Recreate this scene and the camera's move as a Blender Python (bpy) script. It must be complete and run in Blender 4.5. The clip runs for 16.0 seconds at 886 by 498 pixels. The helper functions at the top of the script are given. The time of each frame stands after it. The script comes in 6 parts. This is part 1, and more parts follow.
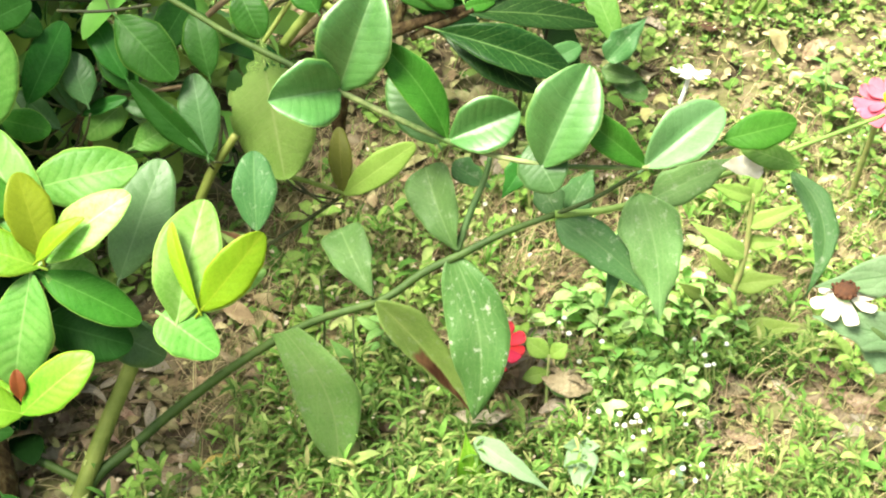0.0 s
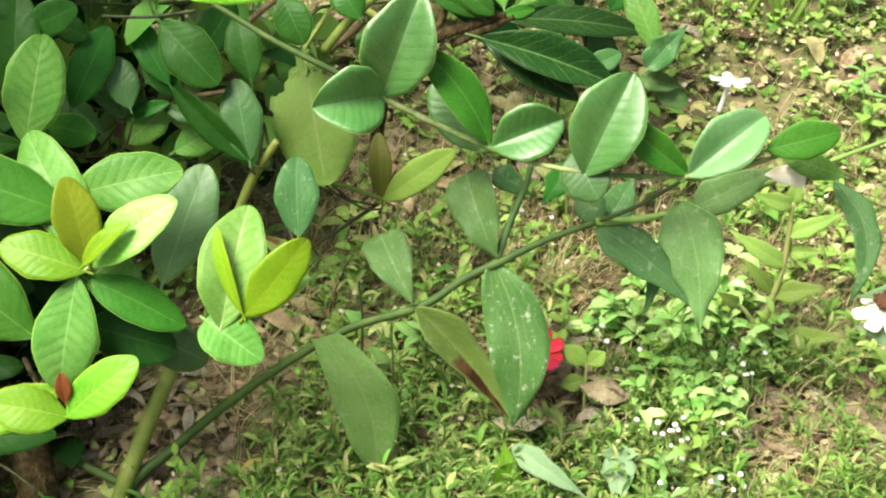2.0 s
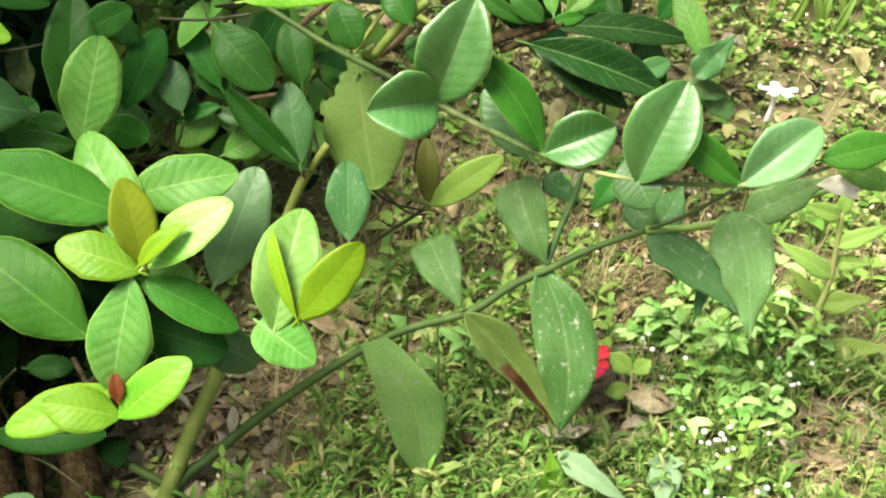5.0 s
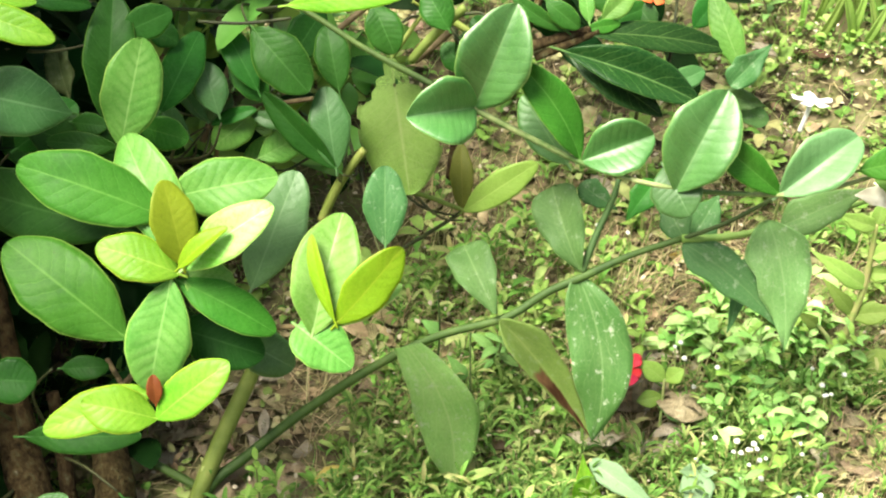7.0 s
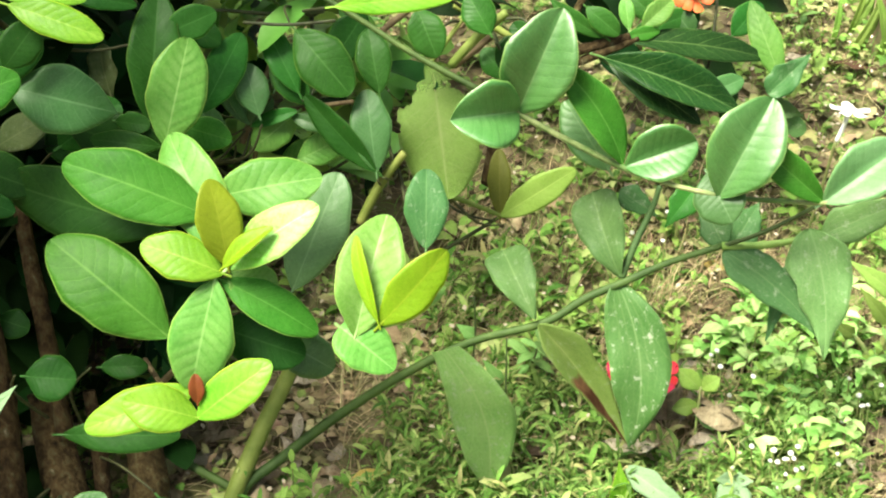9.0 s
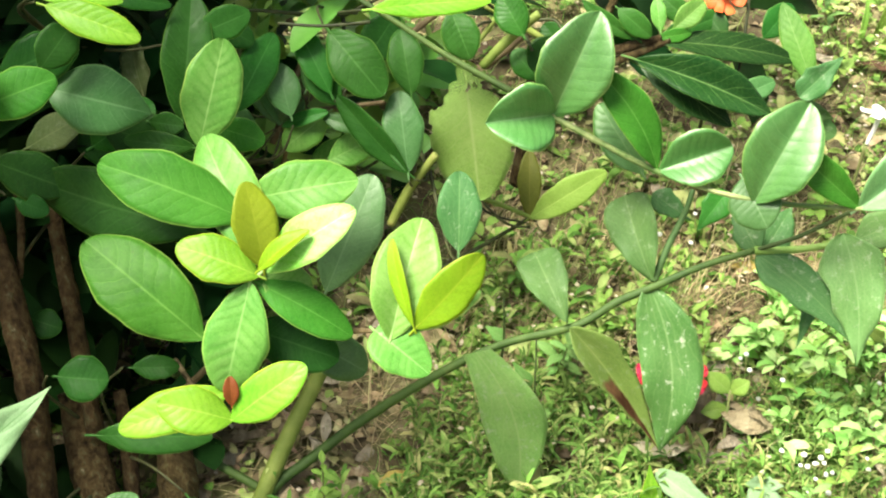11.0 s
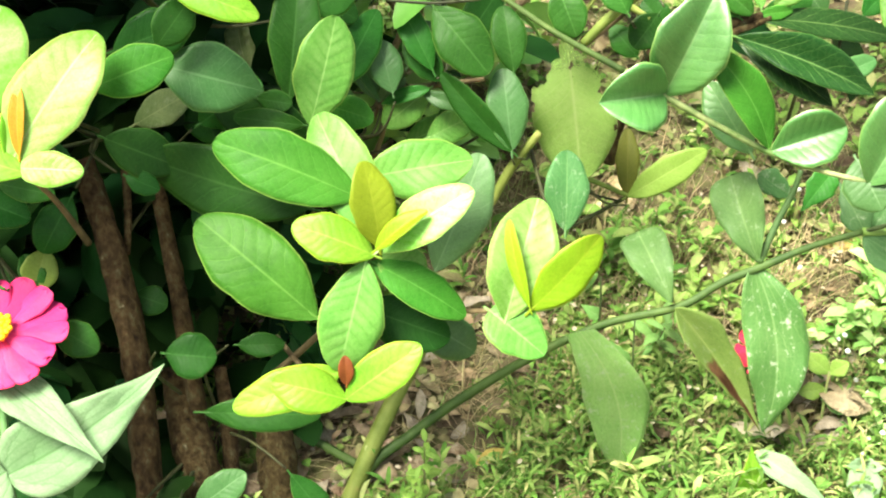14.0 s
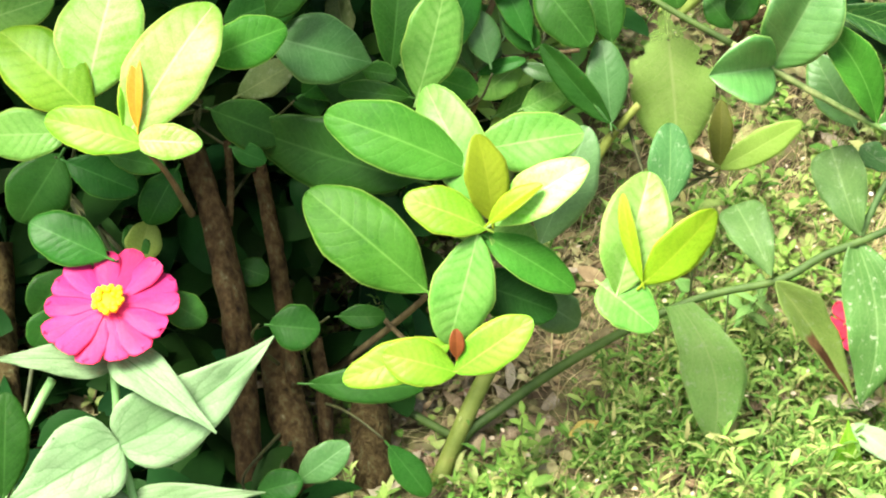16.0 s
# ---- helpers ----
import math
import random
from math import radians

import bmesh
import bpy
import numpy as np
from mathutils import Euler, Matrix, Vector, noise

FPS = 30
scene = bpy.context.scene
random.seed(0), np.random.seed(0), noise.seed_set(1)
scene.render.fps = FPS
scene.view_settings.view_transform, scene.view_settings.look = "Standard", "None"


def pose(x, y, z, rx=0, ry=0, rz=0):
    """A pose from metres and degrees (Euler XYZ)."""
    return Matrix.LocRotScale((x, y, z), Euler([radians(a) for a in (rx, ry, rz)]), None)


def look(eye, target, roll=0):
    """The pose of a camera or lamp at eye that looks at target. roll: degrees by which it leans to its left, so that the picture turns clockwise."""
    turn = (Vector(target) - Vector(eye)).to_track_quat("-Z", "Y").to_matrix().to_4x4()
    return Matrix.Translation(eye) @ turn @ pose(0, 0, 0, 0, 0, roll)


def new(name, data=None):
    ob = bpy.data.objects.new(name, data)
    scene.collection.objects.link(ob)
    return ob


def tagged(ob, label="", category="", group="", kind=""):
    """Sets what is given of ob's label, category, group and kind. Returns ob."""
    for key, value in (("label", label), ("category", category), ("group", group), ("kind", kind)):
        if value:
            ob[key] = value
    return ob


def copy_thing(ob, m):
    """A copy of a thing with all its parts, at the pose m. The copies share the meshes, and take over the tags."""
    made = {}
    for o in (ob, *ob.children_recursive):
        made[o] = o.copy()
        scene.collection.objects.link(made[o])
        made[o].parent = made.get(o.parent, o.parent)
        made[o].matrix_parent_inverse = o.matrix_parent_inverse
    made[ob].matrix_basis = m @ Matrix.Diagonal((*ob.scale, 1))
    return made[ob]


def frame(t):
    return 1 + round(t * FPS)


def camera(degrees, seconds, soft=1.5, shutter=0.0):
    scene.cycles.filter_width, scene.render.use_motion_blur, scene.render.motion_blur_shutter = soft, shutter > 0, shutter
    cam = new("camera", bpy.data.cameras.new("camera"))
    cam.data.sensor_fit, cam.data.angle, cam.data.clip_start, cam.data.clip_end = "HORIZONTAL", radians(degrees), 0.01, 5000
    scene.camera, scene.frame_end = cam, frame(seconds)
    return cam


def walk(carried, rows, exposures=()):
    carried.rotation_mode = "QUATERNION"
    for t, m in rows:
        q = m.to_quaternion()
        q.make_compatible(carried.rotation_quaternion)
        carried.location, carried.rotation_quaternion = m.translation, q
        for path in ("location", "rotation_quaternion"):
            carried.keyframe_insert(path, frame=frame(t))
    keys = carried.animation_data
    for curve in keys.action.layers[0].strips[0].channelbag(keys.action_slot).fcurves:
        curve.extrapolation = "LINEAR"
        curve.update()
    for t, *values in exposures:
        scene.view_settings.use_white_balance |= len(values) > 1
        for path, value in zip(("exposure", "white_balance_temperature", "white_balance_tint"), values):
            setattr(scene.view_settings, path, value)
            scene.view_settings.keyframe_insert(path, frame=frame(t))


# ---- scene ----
# the camera and its walk
cam = camera(37.0, 16.0, soft=2.1)
PATH = [
    (0, (0.0649, -0.0005, 0.6507), (0.1007, 0.7534, -0.0052), -0.70),
    (0.5, (0.0610, -0.0002, 0.6514), (0.0940, 0.7539, -0.0045), -0.71),
    (1, (0.0564, 0.0004, 0.6528), (0.0865, 0.7549, -0.0028), -0.76),
    (1.5, (0.0528, 0.0018, 0.6533), (0.0797, 0.7566, -0.0022), -0.78),
    (2, (0.0511, 0.0015, 0.6544), (0.0729, 0.7567, -0.0007), -0.91),
    (2.5, (0.0480, 0.0020, 0.6539), (0.0698, 0.7576, -0.0008), -0.87),
    (3, (0.0447, 0.0016, 0.6544), (0.0631, 0.7580, 0.0006), -0.91),
    (3.5, (0.0421, 0.0017, 0.6555), (0.0578, 0.7586, 0.0022), -0.96),
    (4, (0.0389, 0.0020, 0.6552), (0.0521, 0.7591, 0.0020), -0.92),
    (6.5, (0.0181, 0.0013, 0.6543), (0.0219, 0.7626, 0.0059), -0.52),
    (7, (0.0139, 0.0013, 0.6547), (0.0160, 0.7631, 0.0069), -0.39),
    (7.5, (0.0069, 0.0007, 0.6538), (0.0075, 0.7642, 0.0080), -0.17),
    (8, (0.0000, -0.0000, 0.6516), (0.0000, 0.7660, 0.0087), -0.00),
    (8.5, (-0.0028, -0.0008, 0.6505), (-0.0033, 0.7659, 0.0085), 0.08),
    (9, (-0.0065, -0.0017, 0.6505), (-0.0101, 0.7660, 0.0096), 0.11),
    (11.5, (-0.0347, 0.0048, 0.6554), (-0.0432, 0.7674, 0.0086), 0.46),
    (12, (-0.0478, 0.0012, 0.6514), (-0.0579, 0.7646, 0.0056), 0.65),
    (12.5, (-0.0548, 0.0016, 0.6483), (-0.0654, 0.7648, 0.0022), 0.67),
    (13, (-0.0586, 0.0053, 0.6527), (-0.0761, 0.7636, 0.0009), 0.19),
    (13.5, (-0.0640, 0.0088, 0.6575), (-0.0859, 0.7604, -0.0017), -0.05),
    (14, (-0.0781, 0.0104, 0.6581), (-0.0990, 0.7570, -0.0068), 0.03),
    (14.5, (-0.0912, 0.0107, 0.6592), (-0.1146, 0.7527, -0.0108), -0.20),
    (15, (-0.1091, 0.0107, 0.6601), (-0.1311, 0.7489, -0.0141), -0.01),
    (15.5, (-0.1254, 0.0122, 0.6617), (-0.1445, 0.7459, -0.0176), 0.22),
    (16, (-0.1343, 0.0127, 0.6613), (-0.1626, 0.7407, -0.0236), -0.15),
]
EXPOSURES = [(0, 1.57, 7000, 3), (1, 1.33, 7000, 3), (2, 1.08, 7000, 3), (4, 0.95, 7000, 3), (6.5, 1.40, 7000, 3), (9, 1.40, 7000, 3), (12.5, 1.62, 7000, 3), (14.5, 1.85, 7000, 3), (16, 1.82, 7000, 3)]
walk(cam, [(t, look(eye, target, roll)) for t, eye, target, roll in PATH], EXPOSURES)

# ---- light: a bright, lightly overcast day ----
SUN_ELEVATION, SUN_AZIMUTH = radians(66), radians(-107)
world = bpy.data.worlds.new("sky")
scene.world = world
world.use_nodes = True
wn = world.node_tree.nodes
sky = wn.new("ShaderNodeTexSky")
sky.sky_type = 'NISHITA'
sky.sun_disc = False
sky.sun_elevation, sky.sun_rotation = SUN_ELEVATION, SUN_AZIMUTH
sky.air_density, sky.dust_density = 1.0, 4.0
wn["Background"].inputs["Strength"].default_value = 0.092
haze = wn.new("ShaderNodeHueSaturation")
haze.inputs["Saturation"].default_value = 0.45
world.node_tree.links.new(sky.outputs[0], haze.inputs["Color"])
world.node_tree.links.new(haze.outputs[0], wn["Background"].inputs["Color"])
sun_data = bpy.data.lights.new("sun", 'SUN')
sun_data.energy, sun_data.angle, sun_data.color = 5.0, radians(31), (1.0, 0.96, 0.88)
sun = new("sun", sun_data)
toward = Vector((math.sin(SUN_AZIMUTH) * math.cos(SUN_ELEVATION), math.cos(SUN_AZIMUTH) * math.cos(SUN_ELEVATION), math.sin(SUN_ELEVATION)))
sun.matrix_world = look(toward * 8, (0, 0, 0))


# ---- materials ----
def nodes_of(name):
    m = bpy.data.materials.new(name)
    m.use_nodes = True
    nt = m.node_tree
    return m, nt, nt.nodes, nt.links, nt.nodes["Principled BSDF"]


def math_node(nt, op, a, b=None, clamp=False):
    n = nt.nodes.new("ShaderNodeMath")
    n.operation, n.use_clamp = op, clamp
    for i, v in enumerate((a, b)):
        if v is None:
            continue
        if isinstance(v, (int, float)):
            n.inputs[i].default_value = v
        else:
            nt.links.new(v, n.inputs[i])
    return n.outputs[0]


def mix_colour(nt, fac, a, b, blend='MIX'):
    n = nt.nodes.new("ShaderNodeMix")
    n.data_type, n.blend_type = 'RGBA', blend
    for sock, v in ((n.inputs[0], fac), (n.inputs[6], a), (n.inputs[7], b)):
        if isinstance(v, (int, float)):
            sock.default_value = v
        elif isinstance(v, tuple):
            sock.default_value = (*v[:3], 1)
        else:
            nt.links.new(v, sock)
    return n.outputs[2]


def noise_node(nt, scale, detail=4, coord=None, rough=0.6):
    n = nt.nodes.new("ShaderNodeTexNoise")
    n.inputs["Scale"].default_value, n.inputs["Detail"].default_value, n.inputs["Roughness"].default_value = scale, detail, rough
    if coord is None:
        coord = nt.nodes.new("ShaderNodeTexCoord").outputs["Object"]
    nt.links.new(coord, n.inputs["Vector"])
    return n.outputs["Fac"]


def ramp(nt, fac, stops):
    n = nt.nodes.new("ShaderNodeValToRGB")
    while len(n.color_ramp.elements) < len(stops):
        n.color_ramp.elements.new(0.5)
    for e, (p, c) in zip(n.color_ramp.elements, stops):
        e.position, e.color = p, (*c, 1)
    nt.links.new(fac, n.inputs[0])
    return n.outputs[0]


def leaf_material(name, base, dark, vein, edge=None, rough=0.38, mildew=0.0, burn=0.0, glow=0.3, veins=9, lace=0.0, vein_mix=0.42, sheen=0.24, pucker=0.28, flesh_sheen_mix=0.3, dark_veins=False, nerves=0.0, coat=0.0):
    """A leaf: midrib, side veins, a pale margin, mottling; mildew: chalky blotches; burn: brown dried part; lace: eaten to a net."""
    m, nt, nodes, links, bsdf = nodes_of(name)
    uv = nodes.new("ShaderNodeUVMap")
    sep = nodes.new("ShaderNodeSeparateXYZ")
    links.new(uv.outputs[0], sep.inputs[0])
    u, v = sep.outputs[0], sep.outputs[1]
    side = math_node(nt, 'ABSOLUTE', math_node(nt, 'MULTIPLY_ADD', u, 2.0))
    side.node.inputs[0].links[0].from_node.inputs[2].default_value = -1.0
    info = nodes.new("ShaderNodeObjectInfo")
    # each leaf takes its own piece of the pattern
    shifted = nodes.new("ShaderNodeVectorMath")
    shifted.operation = 'MULTIPLY_ADD'
    links.new(info.outputs["Random"], shifted.inputs[0])
    shifted.inputs[1].default_value = (7.3, 11.9, 5.1)
    links.new(nodes.new("ShaderNodeTexCoord").outputs["Object"], shifted.inputs[2])
    coord = shifted.outputs[0]
    n1 = noise_node(nt, 60, 3, coord)
    n2 = noise_node(nt, 420, 4, coord)
    mottling = math_node(nt, 'MULTIPLY_ADD', n2, 0.5)
    links.new(math_node(nt, 'MULTIPLY', n1, 0.6), mottling.node.inputs[2])
    broad = math_node(nt, 'MULTIPLY', math_node(nt, 'SUBTRACT', noise_node(nt, 24, 2, coord), 0.5), 1.3)
    mottling = math_node(nt, 'ADD', mottling, broad)
    col = mix_colour(nt, ramp(nt, mottling, [(0.30, (0, 0, 0)), (0.80, (1, 1, 1))]), dark, base)
    grain = math_node(nt, 'MULTIPLY_ADD', noise_node(nt, 1100, 3, coord), 0.7)
    grain.node.inputs[2].default_value = 0.65
    speckle = nodes.new("ShaderNodeHueSaturation")
    links.new(grain, speckle.inputs["Value"])
    links.new(col, speckle.inputs["Color"])
    col = speckle.outputs[0]
    net_veins = nodes.new("ShaderNodeTexVoronoi")
    net_veins.feature = 'DISTANCE_TO_EDGE'
    net_veins.inputs["Scale"].default_value = 260
    links.new(coord, net_veins.inputs["Vector"])
    thread = math_node(nt, 'SUBTRACT', 1.0, math_node(nt, 'MULTIPLY', net_veins.outputs["Distance"], 9.0), clamp=True)
    col = mix_colour(nt, math_node(nt, 'MULTIPLY', thread, 0.09), col, vein)
    fleck = math_node(nt, 'MULTIPLY', math_node(nt, 'SUBTRACT', noise_node(nt, 330, 2, coord), 0.68, clamp=True), 9.0, clamp=True)
    col = mix_colour(nt, math_node(nt, 'MULTIPLY', fleck, 0.35), col, (0.09, 0.08, 0.03))
    # side veins: slanting lines either side of the midrib
    slant = math_node(nt, 'SUBTRACT', math_node(nt, 'MULTIPLY', v, float(veins)), math_node(nt, 'MULTIPLY', side, 1.7))
    slant = math_node(nt, 'ADD', slant, math_node(nt, 'MULTIPLY', n1, 1.1))
    wave = math_node(nt, 'ABSOLUTE', math_node(nt, 'SINE', math_node(nt, 'MULTIPLY', slant, math.pi)))
    lateral = math_node(nt, 'SUBTRACT', 1.0, math_node(nt, 'MULTIPLY', wave, 5.0), clamp=True)
    rib = math_node(nt, 'SUBTRACT', 1.0, math_node(nt, 'MULTIPLY', side, 19.0), clamp=True)
    # paler, puckered flesh between the side veins, its sheen painted in, in uneven patches
    patch = math_node(nt, 'MULTIPLY', math_node(nt, 'SUBTRACT', noise_node(nt, 38, 2, coord), 0.38, clamp=True), 4.0, clamp=True)
    flesh_sheen = math_node(nt, 'MULTIPLY', math_node(nt, 'MULTIPLY', wave, patch), math_node(nt, 'SUBTRACT', 1.0, side, clamp=True))
    col = mix_colour(nt, math_node(nt, 'MULTIPLY', flesh_sheen, flesh_sheen_mix), col, vein)
    col = mix_colour(nt, math_node(nt, 'MULTIPLY', math_node(nt, 'MULTIPLY', lateral, math_node(nt, 'ADD', patch, 0.35)), vein_mix * 0.8), col, dark if dark_veins else vein)
    col = mix_colour(nt, math_node(nt, 'MULTIPLY', rib, vein_mix * 1.6, clamp=True), col, vein)
    if nerves:
        # long side nerves that leave the base and run with the midrib
        spread_v = math_node(nt, 'ADD', math_node(nt, 'MULTIPLY', side, 1.0), math_node(nt, 'MULTIPLY', n1, 0.12))
        for at in (0.26, 0.52, 0.78):
            off_line = math_node(nt, 'ABSOLUTE', math_node(nt, 'SUBTRACT', spread_v, at + 0.06))
            line = math_node(nt, 'SUBTRACT', 1.0, math_node(nt, 'MULTIPLY', off_line, 22.0), clamp=True)
            fade = math_node(nt, 'SUBTRACT', 1.0, math_node(nt, 'MULTIPLY', v, 1.15), clamp=True)
            col = mix_colour(nt, math_node(nt, 'MULTIPLY', math_node(nt, 'MULTIPLY', line, fade), nerves), col, dark if at > 0.7 else vein)
    rim = math_node(nt, 'MULTIPLY', math_node(nt, 'SUBTRACT', side, 0.94, clamp=True), 17.0, clamp=True)
    col = mix_colour(nt, math_node(nt, 'MULTIPLY', rim, 0.6), col, edge or vein)
    if mildew:
        spots = noise_node(nt, 150, 5, coord, 0.75)
        mask = math_node(nt, 'MULTIPLY', math_node(nt, 'SUBTRACT', spots, 0.56, clamp=True), 7.0, clamp=True)
        col = mix_colour(nt, math_node(nt, 'MULTIPLY', mask, mildew), col, (0.5, 0.55, 0.42))
    if burn:
        cut = math_node(nt, 'ADD', math_node(nt, 'MULTIPLY', v, 1.3), math_node(nt, 'MULTIPLY', n1, 0.5))
        mask = math_node(nt, 'MULTIPLY', math_node(nt, 'SUBTRACT', cut, 1.35 - burn, clamp=True), 9.0, clamp=True)
        off = math_node(nt, 'ABSOLUTE', math_node(nt, 'SUBTRACT', math_node(nt, 'ADD', u, math_node(nt, 'MULTIPLY', n1, 0.3)), 0.40))
        half = math_node(nt, 'MULTIPLY', math_node(nt, 'SUBTRACT', 0.24, off, clamp=True), 12.0, clamp=True)
        col = mix_colour(nt, math_node(nt, 'MULTIPLY', mask, half), col, mix_colour(nt, ramp(nt, n1, [(0.38, (0, 0, 0)), (0.62, (1, 1, 1))]), (0.075, 0.034, 0.014), (0.200, 0.120, 0.050)))
    # one leaf is never quite the colour of the next
    hsv = nodes.new("ShaderNodeHueSaturation")
    links.new(col, hsv.inputs["Color"])
    links.new(math_node(nt, 'MULTIPLY_ADD', info.outputs["Random"], 0.02), hsv.inputs["Hue"])
    hsv.inputs["Hue"].links[0].from_node.inputs[2].default_value = 0.485
    links.new(math_node(nt, 'MULTIPLY_ADD', info.outputs["Random"], 0.35), hsv.inputs["Value"])
    hsv.inputs["Value"].links[0].from_node.inputs[2].default_value = 0.83
    links.new(hsv.outputs[0], bsdf.inputs["Base Color"])
    links.new(math_node(nt, 'MULTIPLY_ADD', n1, 0.3), bsdf.inputs["Roughness"])
    bsdf.inputs["Roughness"].links[0].from_node.inputs[2].default_value = rough - 0.1
    bsdf.inputs["Specular IOR Level"].default_value = sheen
    bsdf.inputs["Coat Weight"].default_value, bsdf.inputs["Coat Roughness"].default_value = coat, 0.38
    bump = nodes.new("ShaderNodeBump")
    bump.inputs["Strength"].default_value, bump.inputs["Distance"].default_value = 0.32, 0.001
    relief = math_node(nt, 'ADD', math_node(nt, 'MULTIPLY', wave, pucker), math_node(nt, 'MULTIPLY', n2, 0.6))
    links.new(relief, bump.inputs["Height"])
    links.new(bump.outputs[0], bsdf.inputs["Normal"])
    thin = nodes.new("ShaderNodeBsdfTranslucent")
    links.new(hsv.outputs[0], thin.inputs["Color"])
    mixed = nodes.new("ShaderNodeMixShader")
    mixed.inputs[0].default_value = glow
    links.new(bsdf.outputs[0], mixed.inputs[1])
    links.new(thin.outputs[0], mixed.inputs[2])
    last = mixed.outputs[0]
    if lace:
        net = nodes.new("ShaderNodeTexVoronoi")
        net.feature = 'DISTANCE_TO_EDGE'
        net.inputs["Scale"].default_value = 800
        links.new(coord, net.inputs["Vector"])
        gap = math_node(nt, 'GREATER_THAN', net.outputs["Distance"], 0.10)
        patchy = noise_node(nt, 60, 4, coord)
        eaten = math_node(nt, 'GREATER_THAN', math_node(nt, 'SUBTRACT', patchy, math_node(nt, 'MULTIPLY', v, 0.22)), 0.40 - lace * 0.14)
        worn = math_node(nt, 'SUBTRACT', math_node(nt, 'MULTIPLY', side, 0.24), math_node(nt, 'MULTIPLY', v, 0.42))
        torn = math_node(nt, 'GREATER_THAN', math_node(nt, 'ADD', noise_node(nt, 75, 3, coord), worn), 0.53)
        through_it = math_node(nt, 'MAXIMUM', math_node(nt, 'MULTIPLY', gap, math_node(nt, 'MULTIPLY', eaten, 0.30)), torn)
        through_it = math_node(nt, 'MAXIMUM', through_it, math_node(nt, 'MULTIPLY', math_node(nt, 'SUBTRACT', 1.15, v), 0.45))
        clear = nodes.new("ShaderNodeBsdfTransparent")
        holes = nodes.new("ShaderNodeMixShader")
        links.new(through_it, holes.inputs[0])
        links.new(last, holes.inputs[1])
        links.new(clear.outputs[0], holes.inputs[2])
        last = holes.outputs[0]
    links.new(last, nodes["Material Output"].inputs["Surface"])
    return m


YOUNG_PALE = leaf_material("young_pale_leaf", (0.340, 0.600, 0.165), (0.150, 0.430, 0.035), (0.560, 0.730, 0.370), (0.610, 0.750, 0.210), 0.34, glow=0.34, pucker=0.35, dark_veins=True, flesh_sheen_mix=0.4)
YOUNG = leaf_material("young_leaf", (0.180, 0.420, 0.030), (0.105, 0.320, 0.018), (0.330, 0.540, 0.085), (0.560, 0.680, 0.080), 0.36, glow=0.34, pucker=0.35, dark_veins=True, flesh_sheen_mix=0.4)
OLIVE = leaf_material("olive_young_leaf", (0.170, 0.220, 0.012), (0.135, 0.185, 0.009), (0.220, 0.260, 0.022), None, 0.45, glow=0.3, dark_veins=True, flesh_sheen_mix=0.4)
OLIVE_YOUNG = leaf_material("yellow_olive_leaf", (0.200, 0.375, 0.016), (0.150, 0.315, 0.011), (0.280, 0.380, 0.028), (0.504, 0.480, 0.043), 0.4, glow=0.34, dark_veins=True, flesh_sheen_mix=0.4)
OLIVE_BROWN = leaf_material("brown_olive_leaf", (0.130, 0.150, 0.024), (0.100, 0.125, 0.016), (0.190, 0.200, 0.043), None, 0.5)
OLIVE_LIGHT = leaf_material("pale_olive_leaf", (0.205, 0.310, 0.060), (0.165, 0.265, 0.045), (0.300, 0.390, 0.105), None, 0.45)
LIGHT = leaf_material("light_leaf", (0.135, 0.330, 0.062), (0.070, 0.230, 0.033), (0.260, 0.460, 0.145), (0.400, 0.600, 0.130), 0.36, pucker=0.5, dark_veins=True, flesh_sheen_mix=0.4)
LIGHT_PALE = leaf_material("pale_green_leaf", (0.210, 0.440, 0.100), (0.120, 0.330, 0.050), (0.400, 0.600, 0.240), (0.480, 0.660, 0.200), 0.36, pucker=0.5, dark_veins=True, flesh_sheen_mix=0.4)
MID_LIGHT = leaf_material("mid_light_leaf", (0.062, 0.205, 0.040), (0.032, 0.140, 0.020), (0.160, 0.320, 0.110), (0.300, 0.500, 0.130), 0.40, glow=0.25, sheen=0.8, pucker=0.5, coat=0.35)
GREEN = leaf_material("green_leaf", (0.042, 0.180, 0.019), (0.022, 0.120, 0.011), (0.105, 0.280, 0.050), (0.28, 0.48, 0.10), 0.42, glow=0.25, sheen=0.12, pucker=0.4)
MID = leaf_material("mid_leaf", (0.026, 0.140, 0.018), (0.015, 0.095, 0.010), (0.075, 0.225, 0.052), (0.180, 0.370, 0.075), 0.36, glow=0.22, sheen=0.16)
# deep green of older leaves, darkened further to stand for interior shade
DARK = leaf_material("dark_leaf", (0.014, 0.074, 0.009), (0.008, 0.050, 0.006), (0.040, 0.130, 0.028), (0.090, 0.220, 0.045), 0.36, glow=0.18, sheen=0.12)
# cool leaf green with the sky sheen of mature leaves put into it
BLUISH = leaf_material("bluish_leaf", (0.058, 0.155, 0.044), (0.034, 0.112, 0.026), (0.130, 0.250, 0.105), (0.180, 0.330, 0.105), 0.34, glow=0.22, sheen=0.32)
PALE_BLUISH = leaf_material("pale_bluish_leaf", (0.105, 0.235, 0.090), (0.070, 0.180, 0.058), (0.180, 0.320, 0.150), (0.240, 0.400, 0.150), 0.36, glow=0.22, sheen=0.4)
PALE_MINT = leaf_material("pale_mint_leaf", (0.150, 0.325, 0.125), (0.100, 0.250, 0.080), (0.240, 0.420, 0.200), (0.320, 0.500, 0.200), 0.40, glow=0.25, sheen=0.6, pucker=0.4)
